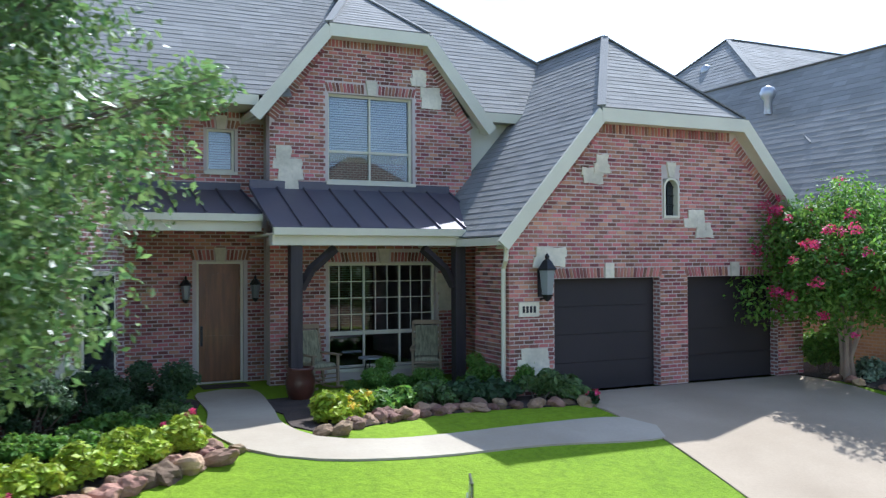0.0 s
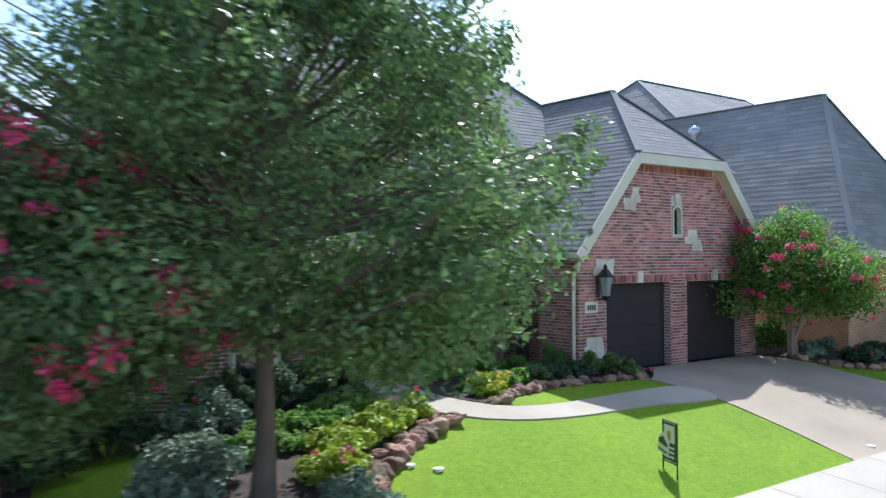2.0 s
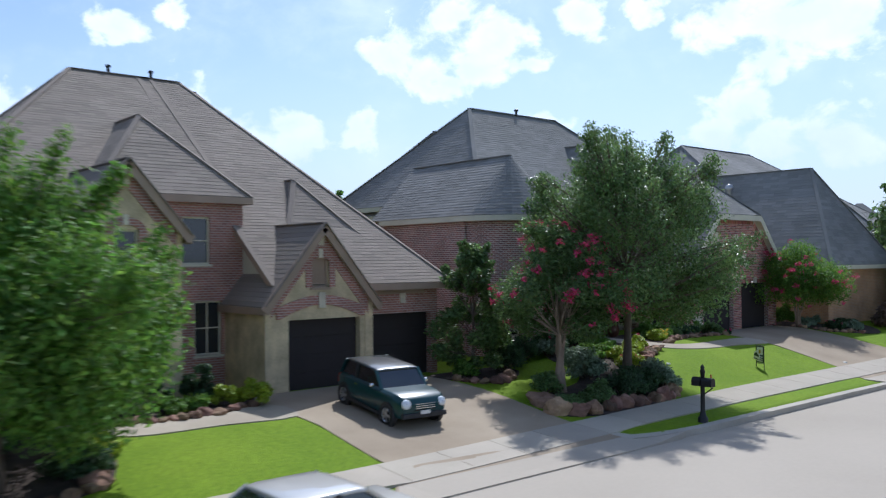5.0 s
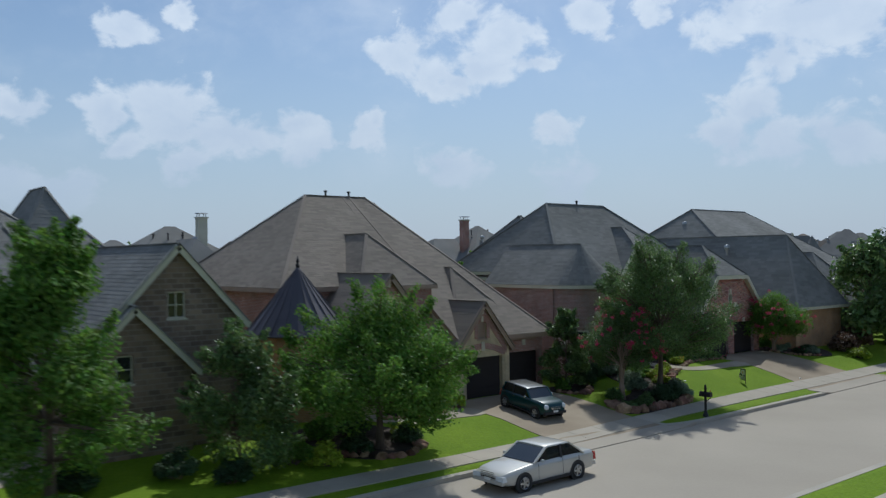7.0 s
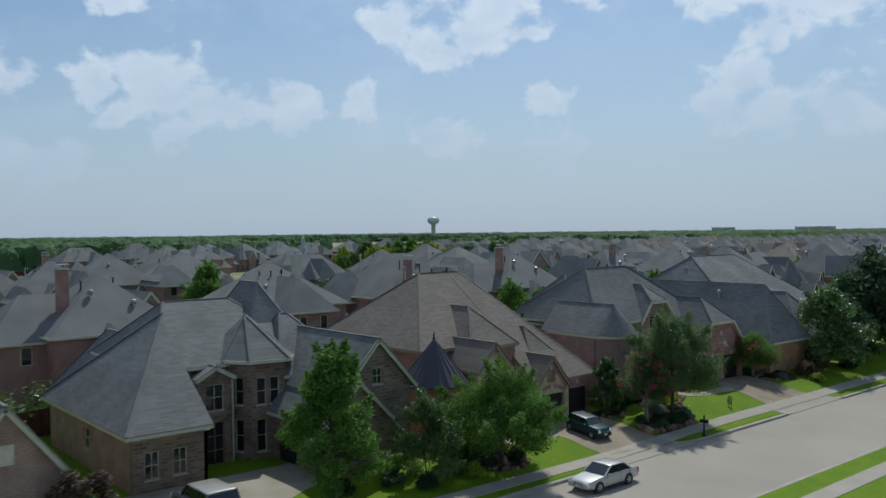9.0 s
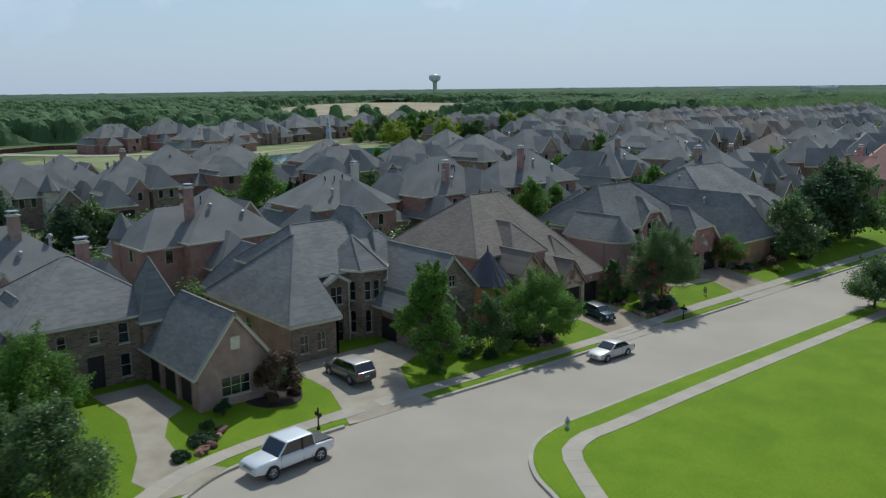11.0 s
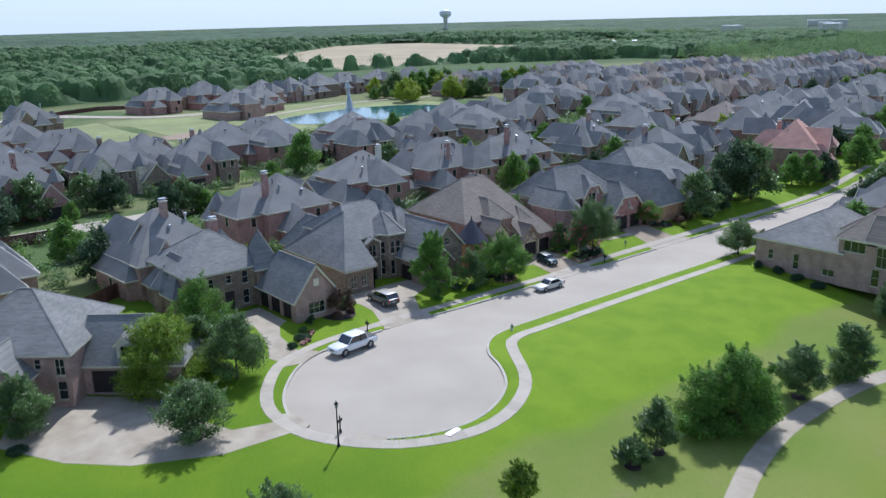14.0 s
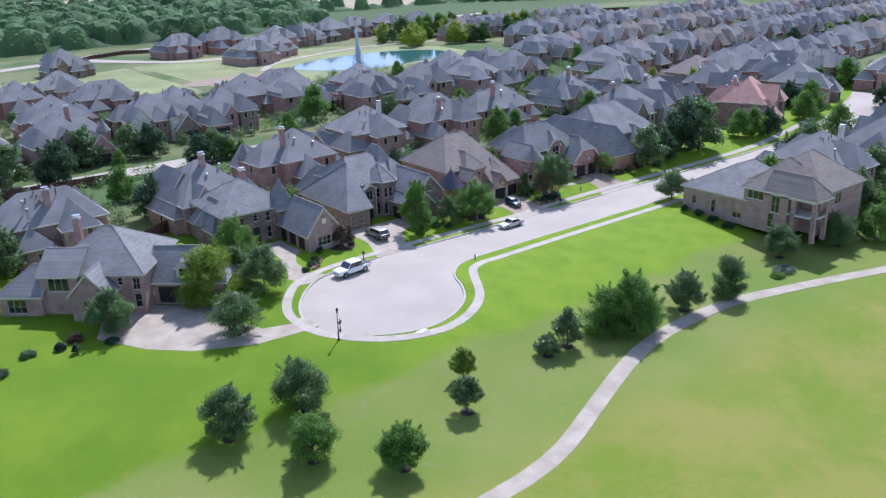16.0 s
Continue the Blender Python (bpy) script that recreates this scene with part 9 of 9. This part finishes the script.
# before the porch
bed([(3.48, 14.9), (3.4, 13.4), (3.26, 12.4), (3.6, 11.7), (4.4, 12.0), (5.2, 12.25), (6.4, 12.35), (7.4, 12.2), (8.2, 12.1), (8.25, 13.1), (7.3, 13.4), (7.2, 14.6)])
rocks_along([(3.5, 11.85), (3.75, 11.75), (4.1, 11.95), (4.6, 12.15), (5.2, 12.3), (5.9, 12.4), (6.6, 12.4), (7.3, 12.3), (7.9, 12.2), (8.25, 12.1)], 0.13, 1, 0.2)
rocks_along([(3.95, 12.1), (4.5, 12.3), (5.2, 12.45), (6.2, 12.55), (7.0, 12.5)], 0.13, 31, 0.22)
for i, (x, y) in enumerate(((5.0, 13.9), (5.5, 14.1), (6.15, 14.0), (7.1, 13.7), (7.8, 13.3))):
    shrub(x, y, 0.4, 0.38, 0.8, LEAF_FRESH, 100 + i, 6500, 0.026, "clipped round boxwood in the front bed", group="boxwoods")
for i, (x, y, m_, h_) in enumerate(((4.0, 12.5, LEAF_LIME, 0.45), (4.3, 12.75, LEAF_LIME, 0.5), (4.8, 12.8, LEAF_FRESH, 0.42), (5.2, 13.0, LEAF_FRESH, 0.45), (5.8, 13.0, LEAF, 0.45), (6.4, 13.0, LEAF_DARK, 0.5), (7.0, 12.9, LEAF_DARK, 0.5), (7.7, 12.7, LEAF, 0.6), (8.1, 12.5, LEAF, 0.55), (4.4, 13.2, LEAF_FRESH, 0.4))):
    shrub(x, y, 0.44, 0.38, h_, m_, 120 + i, 1500, 0.07, "low leafy perennial clump in the front bed", flowers=5 if i < 2 else 0, petal=PETAL_YELLOW)
shrub(8.35, 12.0, 0.12, 0.12, 0.25, LEAF_DARK, 140, 260, 0.05, "small plant in a clay pot by the garage", flowers=4)
# beside the walk, under the oak
bed([(2.25, 14.6), (2.0, 13.0), (2.1, 11.8), (2.2, 11.3), (1.5, 10.85), (0.4, 10.3), (-0.6, 9.4), (-1.6, 7.9), (-2.6, 7.2), (-4.6, 7.0), (-6.2, 7.0), (-7.3, 7.4), (-7.2, 8.3), (-6.4, 9.0), (-5.2, 9.4), (-4.2, 9.6), (-3.0, 10.6), (-2.4, 12.2), (-1.2, 13.8), (0.6, 15.2), (2.3, 15.6)])
rocks_along([(2.3, 11.45), (2.1, 11.2), (1.7, 10.95), (1.3, 10.75), (0.8, 10.5), (0.2, 10.2), (-0.3, 9.7), (-0.9, 8.9), (-1.5, 8.0)], 0.15, 2, 0.22)
rocks_along([(-1.6, 7.9), (-2.3, 7.4), (-3.2, 7.25), (-4.1, 7.25), (-4.9, 7.25)], 0.19, 33, 0.26, tall=1.6)
rocks_along([(2.0, 11.55), (1.5, 11.15), (0.9, 10.85), (0.2, 10.45)], 0.13, 32, 0.22)
rocks_along([(-5.2, 7.25), (-6.1, 7.2), (-6.8, 7.3), (-7.2, 7.75), (-7.0, 8.4)], 0.26, 3, 0.36, tall=1.5)
for i, (x, y, rx, ry, h, m_, n, lf, fl) in enumerate((
        (1.6, 11.75, 0.5, 0.4, 0.45, LEAF_LIME, 4200, 0.06, 6), (1.05, 11.5, 0.6, 0.4, 0.42, LEAF_LIME, 4400, 0.06, 0), (0.4, 11.2, 0.65, 0.45, 0.4, LEAF_LIME, 4400, 0.06, 0), (-0.3, 10.9, 0.6, 0.45, 0.45, LEAF_LIME, 2600, 0.06, 0),
        (1.0, 13.0, 1.0, 0.5, 0.3, LEAF_FRESH, 7000, 0.06, 0), (-0.2, 12.3, 1.1, 0.6, 0.3, LEAF_FRESH, 8000, 0.06, 0), (0.3, 12.2, 0.8, 0.45, 0.3, LEAF_FRESH, 3200, 0.045, 0), (1.5, 13.6, 0.7, 0.5, 0.35, LEAF, 2600, 0.045, 0), (-1.3, 11.6, 1.0, 0.6, 0.35, LEAF_FRESH, 3600, 0.05, 0),
        (-0.9, 10.0, 0.6, 0.5, 0.5, LEAF_LIME, 1800, 0.06, 8), (-1.6, 13.0, 0.8, 0.5, 0.9, LEAF_SILVER, 3000, 0.05, 8), (-2.6, 10.9, 0.8, 0.6, 0.9, LEAF_SILVER, 3000, 0.06, 0),
        (-1.3, 8.8, 0.6, 0.5, 0.75, LEAF_SILVER, 3000, 0.05, 0), (-2.0, 8.0, 0.65, 0.5, 0.8, LEAF_SILVER, 3400, 0.05, 0), (-2.9, 8.0, 0.8, 0.55, 0.85, LEAF_DARK, 3800, 0.045, 0), (-3.9, 8.0, 0.85, 0.6, 0.95, LEAF_DARK, 4400, 0.045, 0),
        (-5.9, 9.4, 0.6, 0.5, 0.6, LEAF, 2400, 0.05, 0), (-3.4, 9.8, 0.8, 0.6, 0.9, LEAF_SILVER, 3000, 0.06, 0), (-6.6, 7.8, 0.6, 0.45, 0.45, LEAF, 2600, 0.05, 0), (-5.4, 7.8, 0.6, 0.5, 0.7, LEAF, 3000, 0.05, 0), (-4.6, 12.4, 1.0, 0.6, 1.1, LEAF_DARK, 5200, 0.045, 0), (-3.0, 13.2, 1.0, 0.6, 1.0, LEAF_DARK, 5200, 0.045, 0))):
    shrub(x, y, rx, ry, h, m_, 150 + i, n, lf, {id(LEAF_LIME): "low lime-green flowering clump among rocks", id(LEAF_SILVER): "silver-green rounded shrub among rocks", id(LEAF_FRESH): "low bright green ground cover"}.get(id(m_), "dense dark green clipped hedge shrub"), flowers=fl)
for i, (x, y) in enumerate(((1.5, 14.15), (0.6, 13.9), (-0.3, 13.6), (-1.2, 13.4))):
    shrub(x, y, 0.68, 0.48, 0.95, LEAF_DARK, 240 + i, 9000, 0.036, "dense dark green clipped hedge shrub", boxy=0.7, group="clipped hedge")
# right of the drive
bed([(14.5, 13.6), (14.4, 11.8), (14.8, 10.6), (17.5, 9.6), (19.0, 11.0), (18.0, 13.4), (16.6, 14.6)])
shrub(14.95, 13.0, 0.6, 0.5, 1.15, LEAF_FRESH, 180, 5200, 0.05, "rounded bright green shrub by the garage")
for i, (x, y) in enumerate(((15.2, 12.0), (15.9, 11.0), (17.0, 10.6), (17.8, 11.3), (16.9, 12.4))):
    shrub(x, y, 0.5, 0.45, 0.45, (LEAF_SILVER, LEAF_DARK)[i % 2], 185 + i, 1500, 0.06, "low mixed plant by the driveway", flowers=6 if i == 1 else 0)
rocks_along([(14.4, 12.2), (14.6, 11.0), (15.4, 10.3), (16.6, 9.9)], 0.14, 5, 0.3)
# the neighbours' beds
bed([(-7.1, 13.3), (-7.0, 11.6), (-6.4, 10.9), (-5.4, 11.2), (-4.4, 11.9), (-4.5, 13.2)])
rocks_along([(-7.0, 12.0), (-6.85, 11.4), (-6.35, 10.95), (-5.5, 11.15)], 0.17, 34, 0.26, tall=1.2)
shrub(-6.5, 12.2, 0.4, 0.4, 0.6, LEAF_FRESH, 206, 2000, 0.06, "small bright shrub beside the driveway")
shrub(-13.85, 12.1, 0.5, 0.45, 0.85, LEAF_LIME, 207, 3000, 0.06, "round lime-green shrub by the garage")
bed([(-18.2, 12.9), (-18.0, 11.9), (-16.4, 11.6), (-14.2, 11.9), (-13.8, 13.2)])
rocks_along([(-18.0, 11.95), (-16.6, 11.6), (-15.2, 11.65), (-14.1, 12.0)], 0.15, 6, 0.28)
for i, (x, y, h, m_) in enumerate(((-17.4, 12.4, 1.2, LEAF_FRESH), (-16.9, 12.9, 1.7, LEAF_DARK), (-16.0, 12.3, 0.5, LEAF_FRESH), (-15.4, 12.3, 0.45, LEAF_FRESH), (-14.5, 12.4, 0.7, LEAF_LIME), (-15.0, 13.0, 1.3, LEAF_DARK), (-16.2, 13.1, 1.8, LEAF_DARK))):
    shrub(x, y, 0.4 if h < 1 else 0.55, 0.4, h, m_, 200 + i, 2200, 0.06, "leafy shrub before the house wall")
bed([(-22.6, 12.2), (-22.8, 9.0), (-21.4, 7.6), (-19.2, 7.9), (-18.5, 9.4), (-19.2, 11.4), (-20.4, 12.6)])
rocks_along([(-22.4, 8.6), (-21.0, 7.6), (-19.4, 7.9), (-18.6, 9.2)], 0.2, 7, 0.36)
for i, (x, y, h, m_) in enumerate(((-21.8, 8.6, 0.8, LEAF_DARK), (-19.4, 8.8, 0.7, LEAF_DARK), (-18.9, 9.6, 0.5, LEAF_LIME), (-20.6, 10.6, 1.0, LEAF_DARK), (-22.2, 10.6, 1.0, LEAF_FRESH), (-23.6, 8.0, 0.9, LEAF_LIME), (-24.6, 8.6, 1.2, LEAF_FRESH), (-27.2, 8.0, 1.0, LEAF_DARK), (-28.6, 9.2, 1.2, LEAF_DARK), (-31.8, 9.6, 0.9, LEAF_DARK), (-32.6, 8.2, 0.5, LEAF_FRESH))):
    shrub(x, y, 0.75, 0.6, h, m_, 220 + i, 2600, 0.07, "leafy shrub in a front garden bed")
bed([(-47.4, 11.6), (-46.6, 9.9), (-44.8, 9.4), (-43.4, 10.6), (-42.6, 14.6), (-44.0, 15.6), (-45.6, 12.6)])
for i, (x, y, rx, h, m_) in enumerate(((-43.2, 12.8, 1.1, 1.7, LEAF), (-43.4, 14.6, 0.9, 1.4, LEAF_DARK), (-46.0, 10.4, 0.7, 0.9, LEAF_RUST), (-43.8, 11.0, 0.6, 0.7, LEAF_RUST), (-49.6, 10.6, 0.6, 1.6, LEAF_DARK), (-51.4, 9.4, 0.5, 0.8, LEAF), (-52.4, 7.8, 1.2, 0.6, LEAF_DARK), (-54.4, 6.4, 0.7, 0.6, LEAF_DARK), (-39.8, 17.4, 0.5, 1.5, LEAF_DARK), (-36.4, 17.6, 0.5, 1.8, LEAF_DARK), (-60.2, 18.5, 0.8, 1.4, LEAF_DARK), (-61.6, 15.0, 0.9, 1.3, LEAF))):
    shrub(x, y, rx, rx * 0.8, h, m_, 240 + i, 3000, 0.08, "leafy shrub by a house wall")
rocks_along([(-50.6, 8.8), (-51.8, 7.4), (-53.2, 6.4)], 0.3, 9, 0.5)
for i, (x, y, rx, h, m_) in enumerate(((-86.6, 4.6, 1.0, 1.3, LEAF_RUST), (-88.6, 3.4, 0.8, 1.0, LEAF_DARK), (-83.4, 1.4, 0.9, 0.7, LEAF_DARK), (-87.4, 1.2, 0.6, 1.5, LEAF_DARK), (-92.0, 4.0, 1.0, 0.9, LEAF), (-96.0, 1.0, 1.4, 1.0, LEAF_DARK), (-99.0, 3.4, 1.2, 1.3, LEAF_RUST), (9.0, -14.0, 0.9, 1.0, LEAF_DARK), (9.0, -11.0, 0.8, 1.2, LEAF_DARK), (8.4, -20.0, 1.2, 0.8, LEAF_DARK), (8.6, -17, 1.1, 0.9, LEAF_DARK), (1.4, -34.4, 2.2, 0.8, LEAF_SILVER), (-1.2, -35.0, 1.4, 0.6, LEAF_FRESH), (20.0, 10.0, 1.2, 1.5, LEAF_RUST), (23.0, 10.5, 1.4, 1.7, LEAF_RUST), (19.5, 8.6, 0.8, 0.8, LEAF_LIME), (27.5, 9.4, 1.0, 1.0, LEAF_DARK), (15.5, -7.4, 0.8, 1.0, LEAF_DARK), (17.0, -7.6, 0.8, 1.1, LEAF_RUST))):
    shrub(x, y, rx, rx * 0.8, h, m_, 270 + i, 2200, 0.1, "leafy shrub in a mulched bed", flowers=20 if i == 11 else 0)


# tree rings of mulch in the park
for x, y, h, r, b, m_ in PARK[:16]:
    solid("mulch_ring", Geo().lathe([(0.75, -0.1), (0.7, 0.05), (0.1, 0.1), (0.01, 0.1)], 0, 0, 16), MULCH, "dark mulch ring round a tree", "mulch", (x, y, z_at(x, y)), 0, "mulch rings")


# ---- porch chairs ----
def rocking_chair(x, y, z, yaw, seed):
    t = thing("rocking_chair", "weathered wooden rocking chair with striped cushion on the porch", "chair", (x, y, z), yaw, "porch chairs")
    cush = mat("olive_striped_cushion", (0.3, 0.28, 0.17), 0.9, vary=0.4, scale=6, fine=30, bump=0.3, stretch=(4, 0.2, 1)) if "olive_striped_cushion" not in bpy.data.materials else bpy.data.materials["olive_striped_cushion"]
    wood = mat("weathered_chair_wood", (0.3, 0.22, 0.13), 0.7, vary=0.2, scale=4, fine=30, bump=0.1) if "weathered_chair_wood" not in bpy.data.materials else bpy.data.materials["weathered_chair_wood"]
    part("seat", Geo().box(-0.28, 0.28, -0.28, 0.26, 0.4, 0.44), wood, t)
    part("cushion", Geo().box(-0.26, 0.26, -0.26, 0.22, 0.44, 0.52, 0.02), cush, t, bevel=0.03)
    part("back_cushion", Geo().box(-0.25, 0.25, 0.0, 0.07, 0.5, 1.15, 0.015).moved(pose(0, 0.14, 0, -12, 0, 0)), cush, t, bevel=0.025)
    for s in (-1, 1):
        part("back_post", Geo().bar((s * 0.28, 0.24, 0.1), (s * 0.28, 0.46, 1.2), 0.045), wood, t)
        part("front_leg", Geo().bar((s * 0.28, -0.26, 0.06), (s * 0.28, -0.26, 0.66), 0.045), wood, t)
        part("armrest", Geo().box(s * 0.28 - 0.05, s * 0.28 + 0.05, -0.32, 0.36, 0.66, 0.69), wood, t)
        part("rocker", Geo().tube([(s * 0.28, -0.42, 0.09), (s * 0.28, -0.15, 0.03), (s * 0.28, 0.2, 0.03), (s * 0.28, 0.6, 0.12)], [0.025] * 4, 6), wood, t)
    for k in range(5):
        part("slat", Geo().box(-0.27, 0.27, -0.012, 0.012, 0.0, 0.09).moved(pose(0, 0.3 + 0.03 * k, 0.58 + 0.14 * k, -12, 0, 0)), wood, t)
    for k in range(3):
        part("stretcher", Geo().bar((-0.28, -0.26, 0.16 + 0.08 * k), (0.28, -0.26, 0.16 + 0.08 * k), 0.02), wood, t)
    return t


rocking_chair(4.7, 15.85, 0.98, 16, 1), rocking_chair(7.0, 15.9, 0.98, -24, 2)
tb = thing("side_table", "small round metal porch table", "table", (5.9, 16.2, 0.98))
part("tabletop", Geo().lathe([(0.25, 0.5), (0.25, 0.53), (0.02, 0.53)], 0, 0, 16), STEEL, tb)
for k in range(3):
    a = 2.1 * k
    part("leg", Geo().bar((0.2 * math.cos(a), 0.2 * math.sin(a), 0), (0.1 * math.cos(a), 0.1 * math.sin(a), 0.5), 0.02), BLACK_METAL, tb)
CLAY = mat("glazed_brown_clay", (0.1, 0.035, 0.02), 0.35, vary=0.3, scale=3, fine=20, bump=0.1, coat=0.4)
pot = thing("plant_pot", "large glazed brown pot by the porch post", "pot", (4.05, 14.75, z_at(4.05, 14.75)))
part("pot", Geo().lathe([(0.17, 0), (0.24, 0.12), (0.27, 0.32), (0.22, 0.5), (0.25, 0.54), (0.25, 0.57), (0.2, 0.57), (0.19, 0.45), (0.02, 0.44)], 0, 0, 20), CLAY, pot, smooth=True)
solid("doormat", Geo().box(-0.45, 0.45, -0.28, 0.28, 0, 0.02), MULCH, "dark doormat before the front door", "mat", (3.15, 17.0, 0.985))


# ---- fences and garden walls ----
def fence(pts, label, h=1.9, material=None, thick=0.03):
    """Close boards on posts between two or more corners."""
    t = thing("fence", label, "fence", (*pts[0], z_at(*pts[0])), 0, "garden fences")
    o = Vector((*pts[0], z_at(*pts[0])))
    g = Geo()
    for p, q in zip(pts, pts[1:]):
        L = math.hypot(q[0] - p[0], q[1] - p[1])
        n = int(L / 0.145)
        for i in range(n):
            a, b = i / n, (i + 0.94) / n
            x0, y0, x1, y1 = p[0] + (q[0] - p[0]) * a, p[1] + (q[1] - p[1]) * a, p[0] + (q[0] - p[0]) * b, p[1] + (q[1] - p[1]) * b
            z = z_at(x0, y0)
            g.bar((x0 - o.x, y0 - o.y, z + h / 2 - o.z), (x1 - o.x, y1 - o.y, z + h / 2 - o.z), thick, h + 0.02 * (i % 3))
        for k in range(int(L / 2.4) + 1):
            f = k * 2.4 / L
            x, y = p[0] + (q[0] - p[0]) * f, p[1] + (q[1] - p[1]) * f
            part("post", Geo().box(x - o.x - 0.05, x - o.x + 0.05, y - o.y - 0.05, y - o.y + 0.05, z_at(x, y) - o.z - 0.2, z_at(x, y) - o.z + h + 0.05), material or FENCE_WOOD, t)
    part("boarding", g, material or FENCE_WOOD, t, kind="stuff")


fence([(-76.5, 27.5), (-63, 36.5), (-60.5, 34.0)], "tall brown board fence behind a back lawn")
fence([(-43.0, 34.0), (-22.0, 37.5), (0.0, 37.0), (16.0, 38.0)], "tall brown board fence between back gardens")
fence([(-63, 36.5), (-43.0, 36.0)], "tall brown board fence between back gardens")
fence([(-100, 76), (-60, 74)], "tall brown board fence along the next street")
fence([(-8, 281), (18, 292), (30, 286)], "low brown wall by the far road", 1.6)
fence([(160, 300), (250, 300), (330, 270)], "brown wall beyond the last houses", 2.0, None, 0.2)
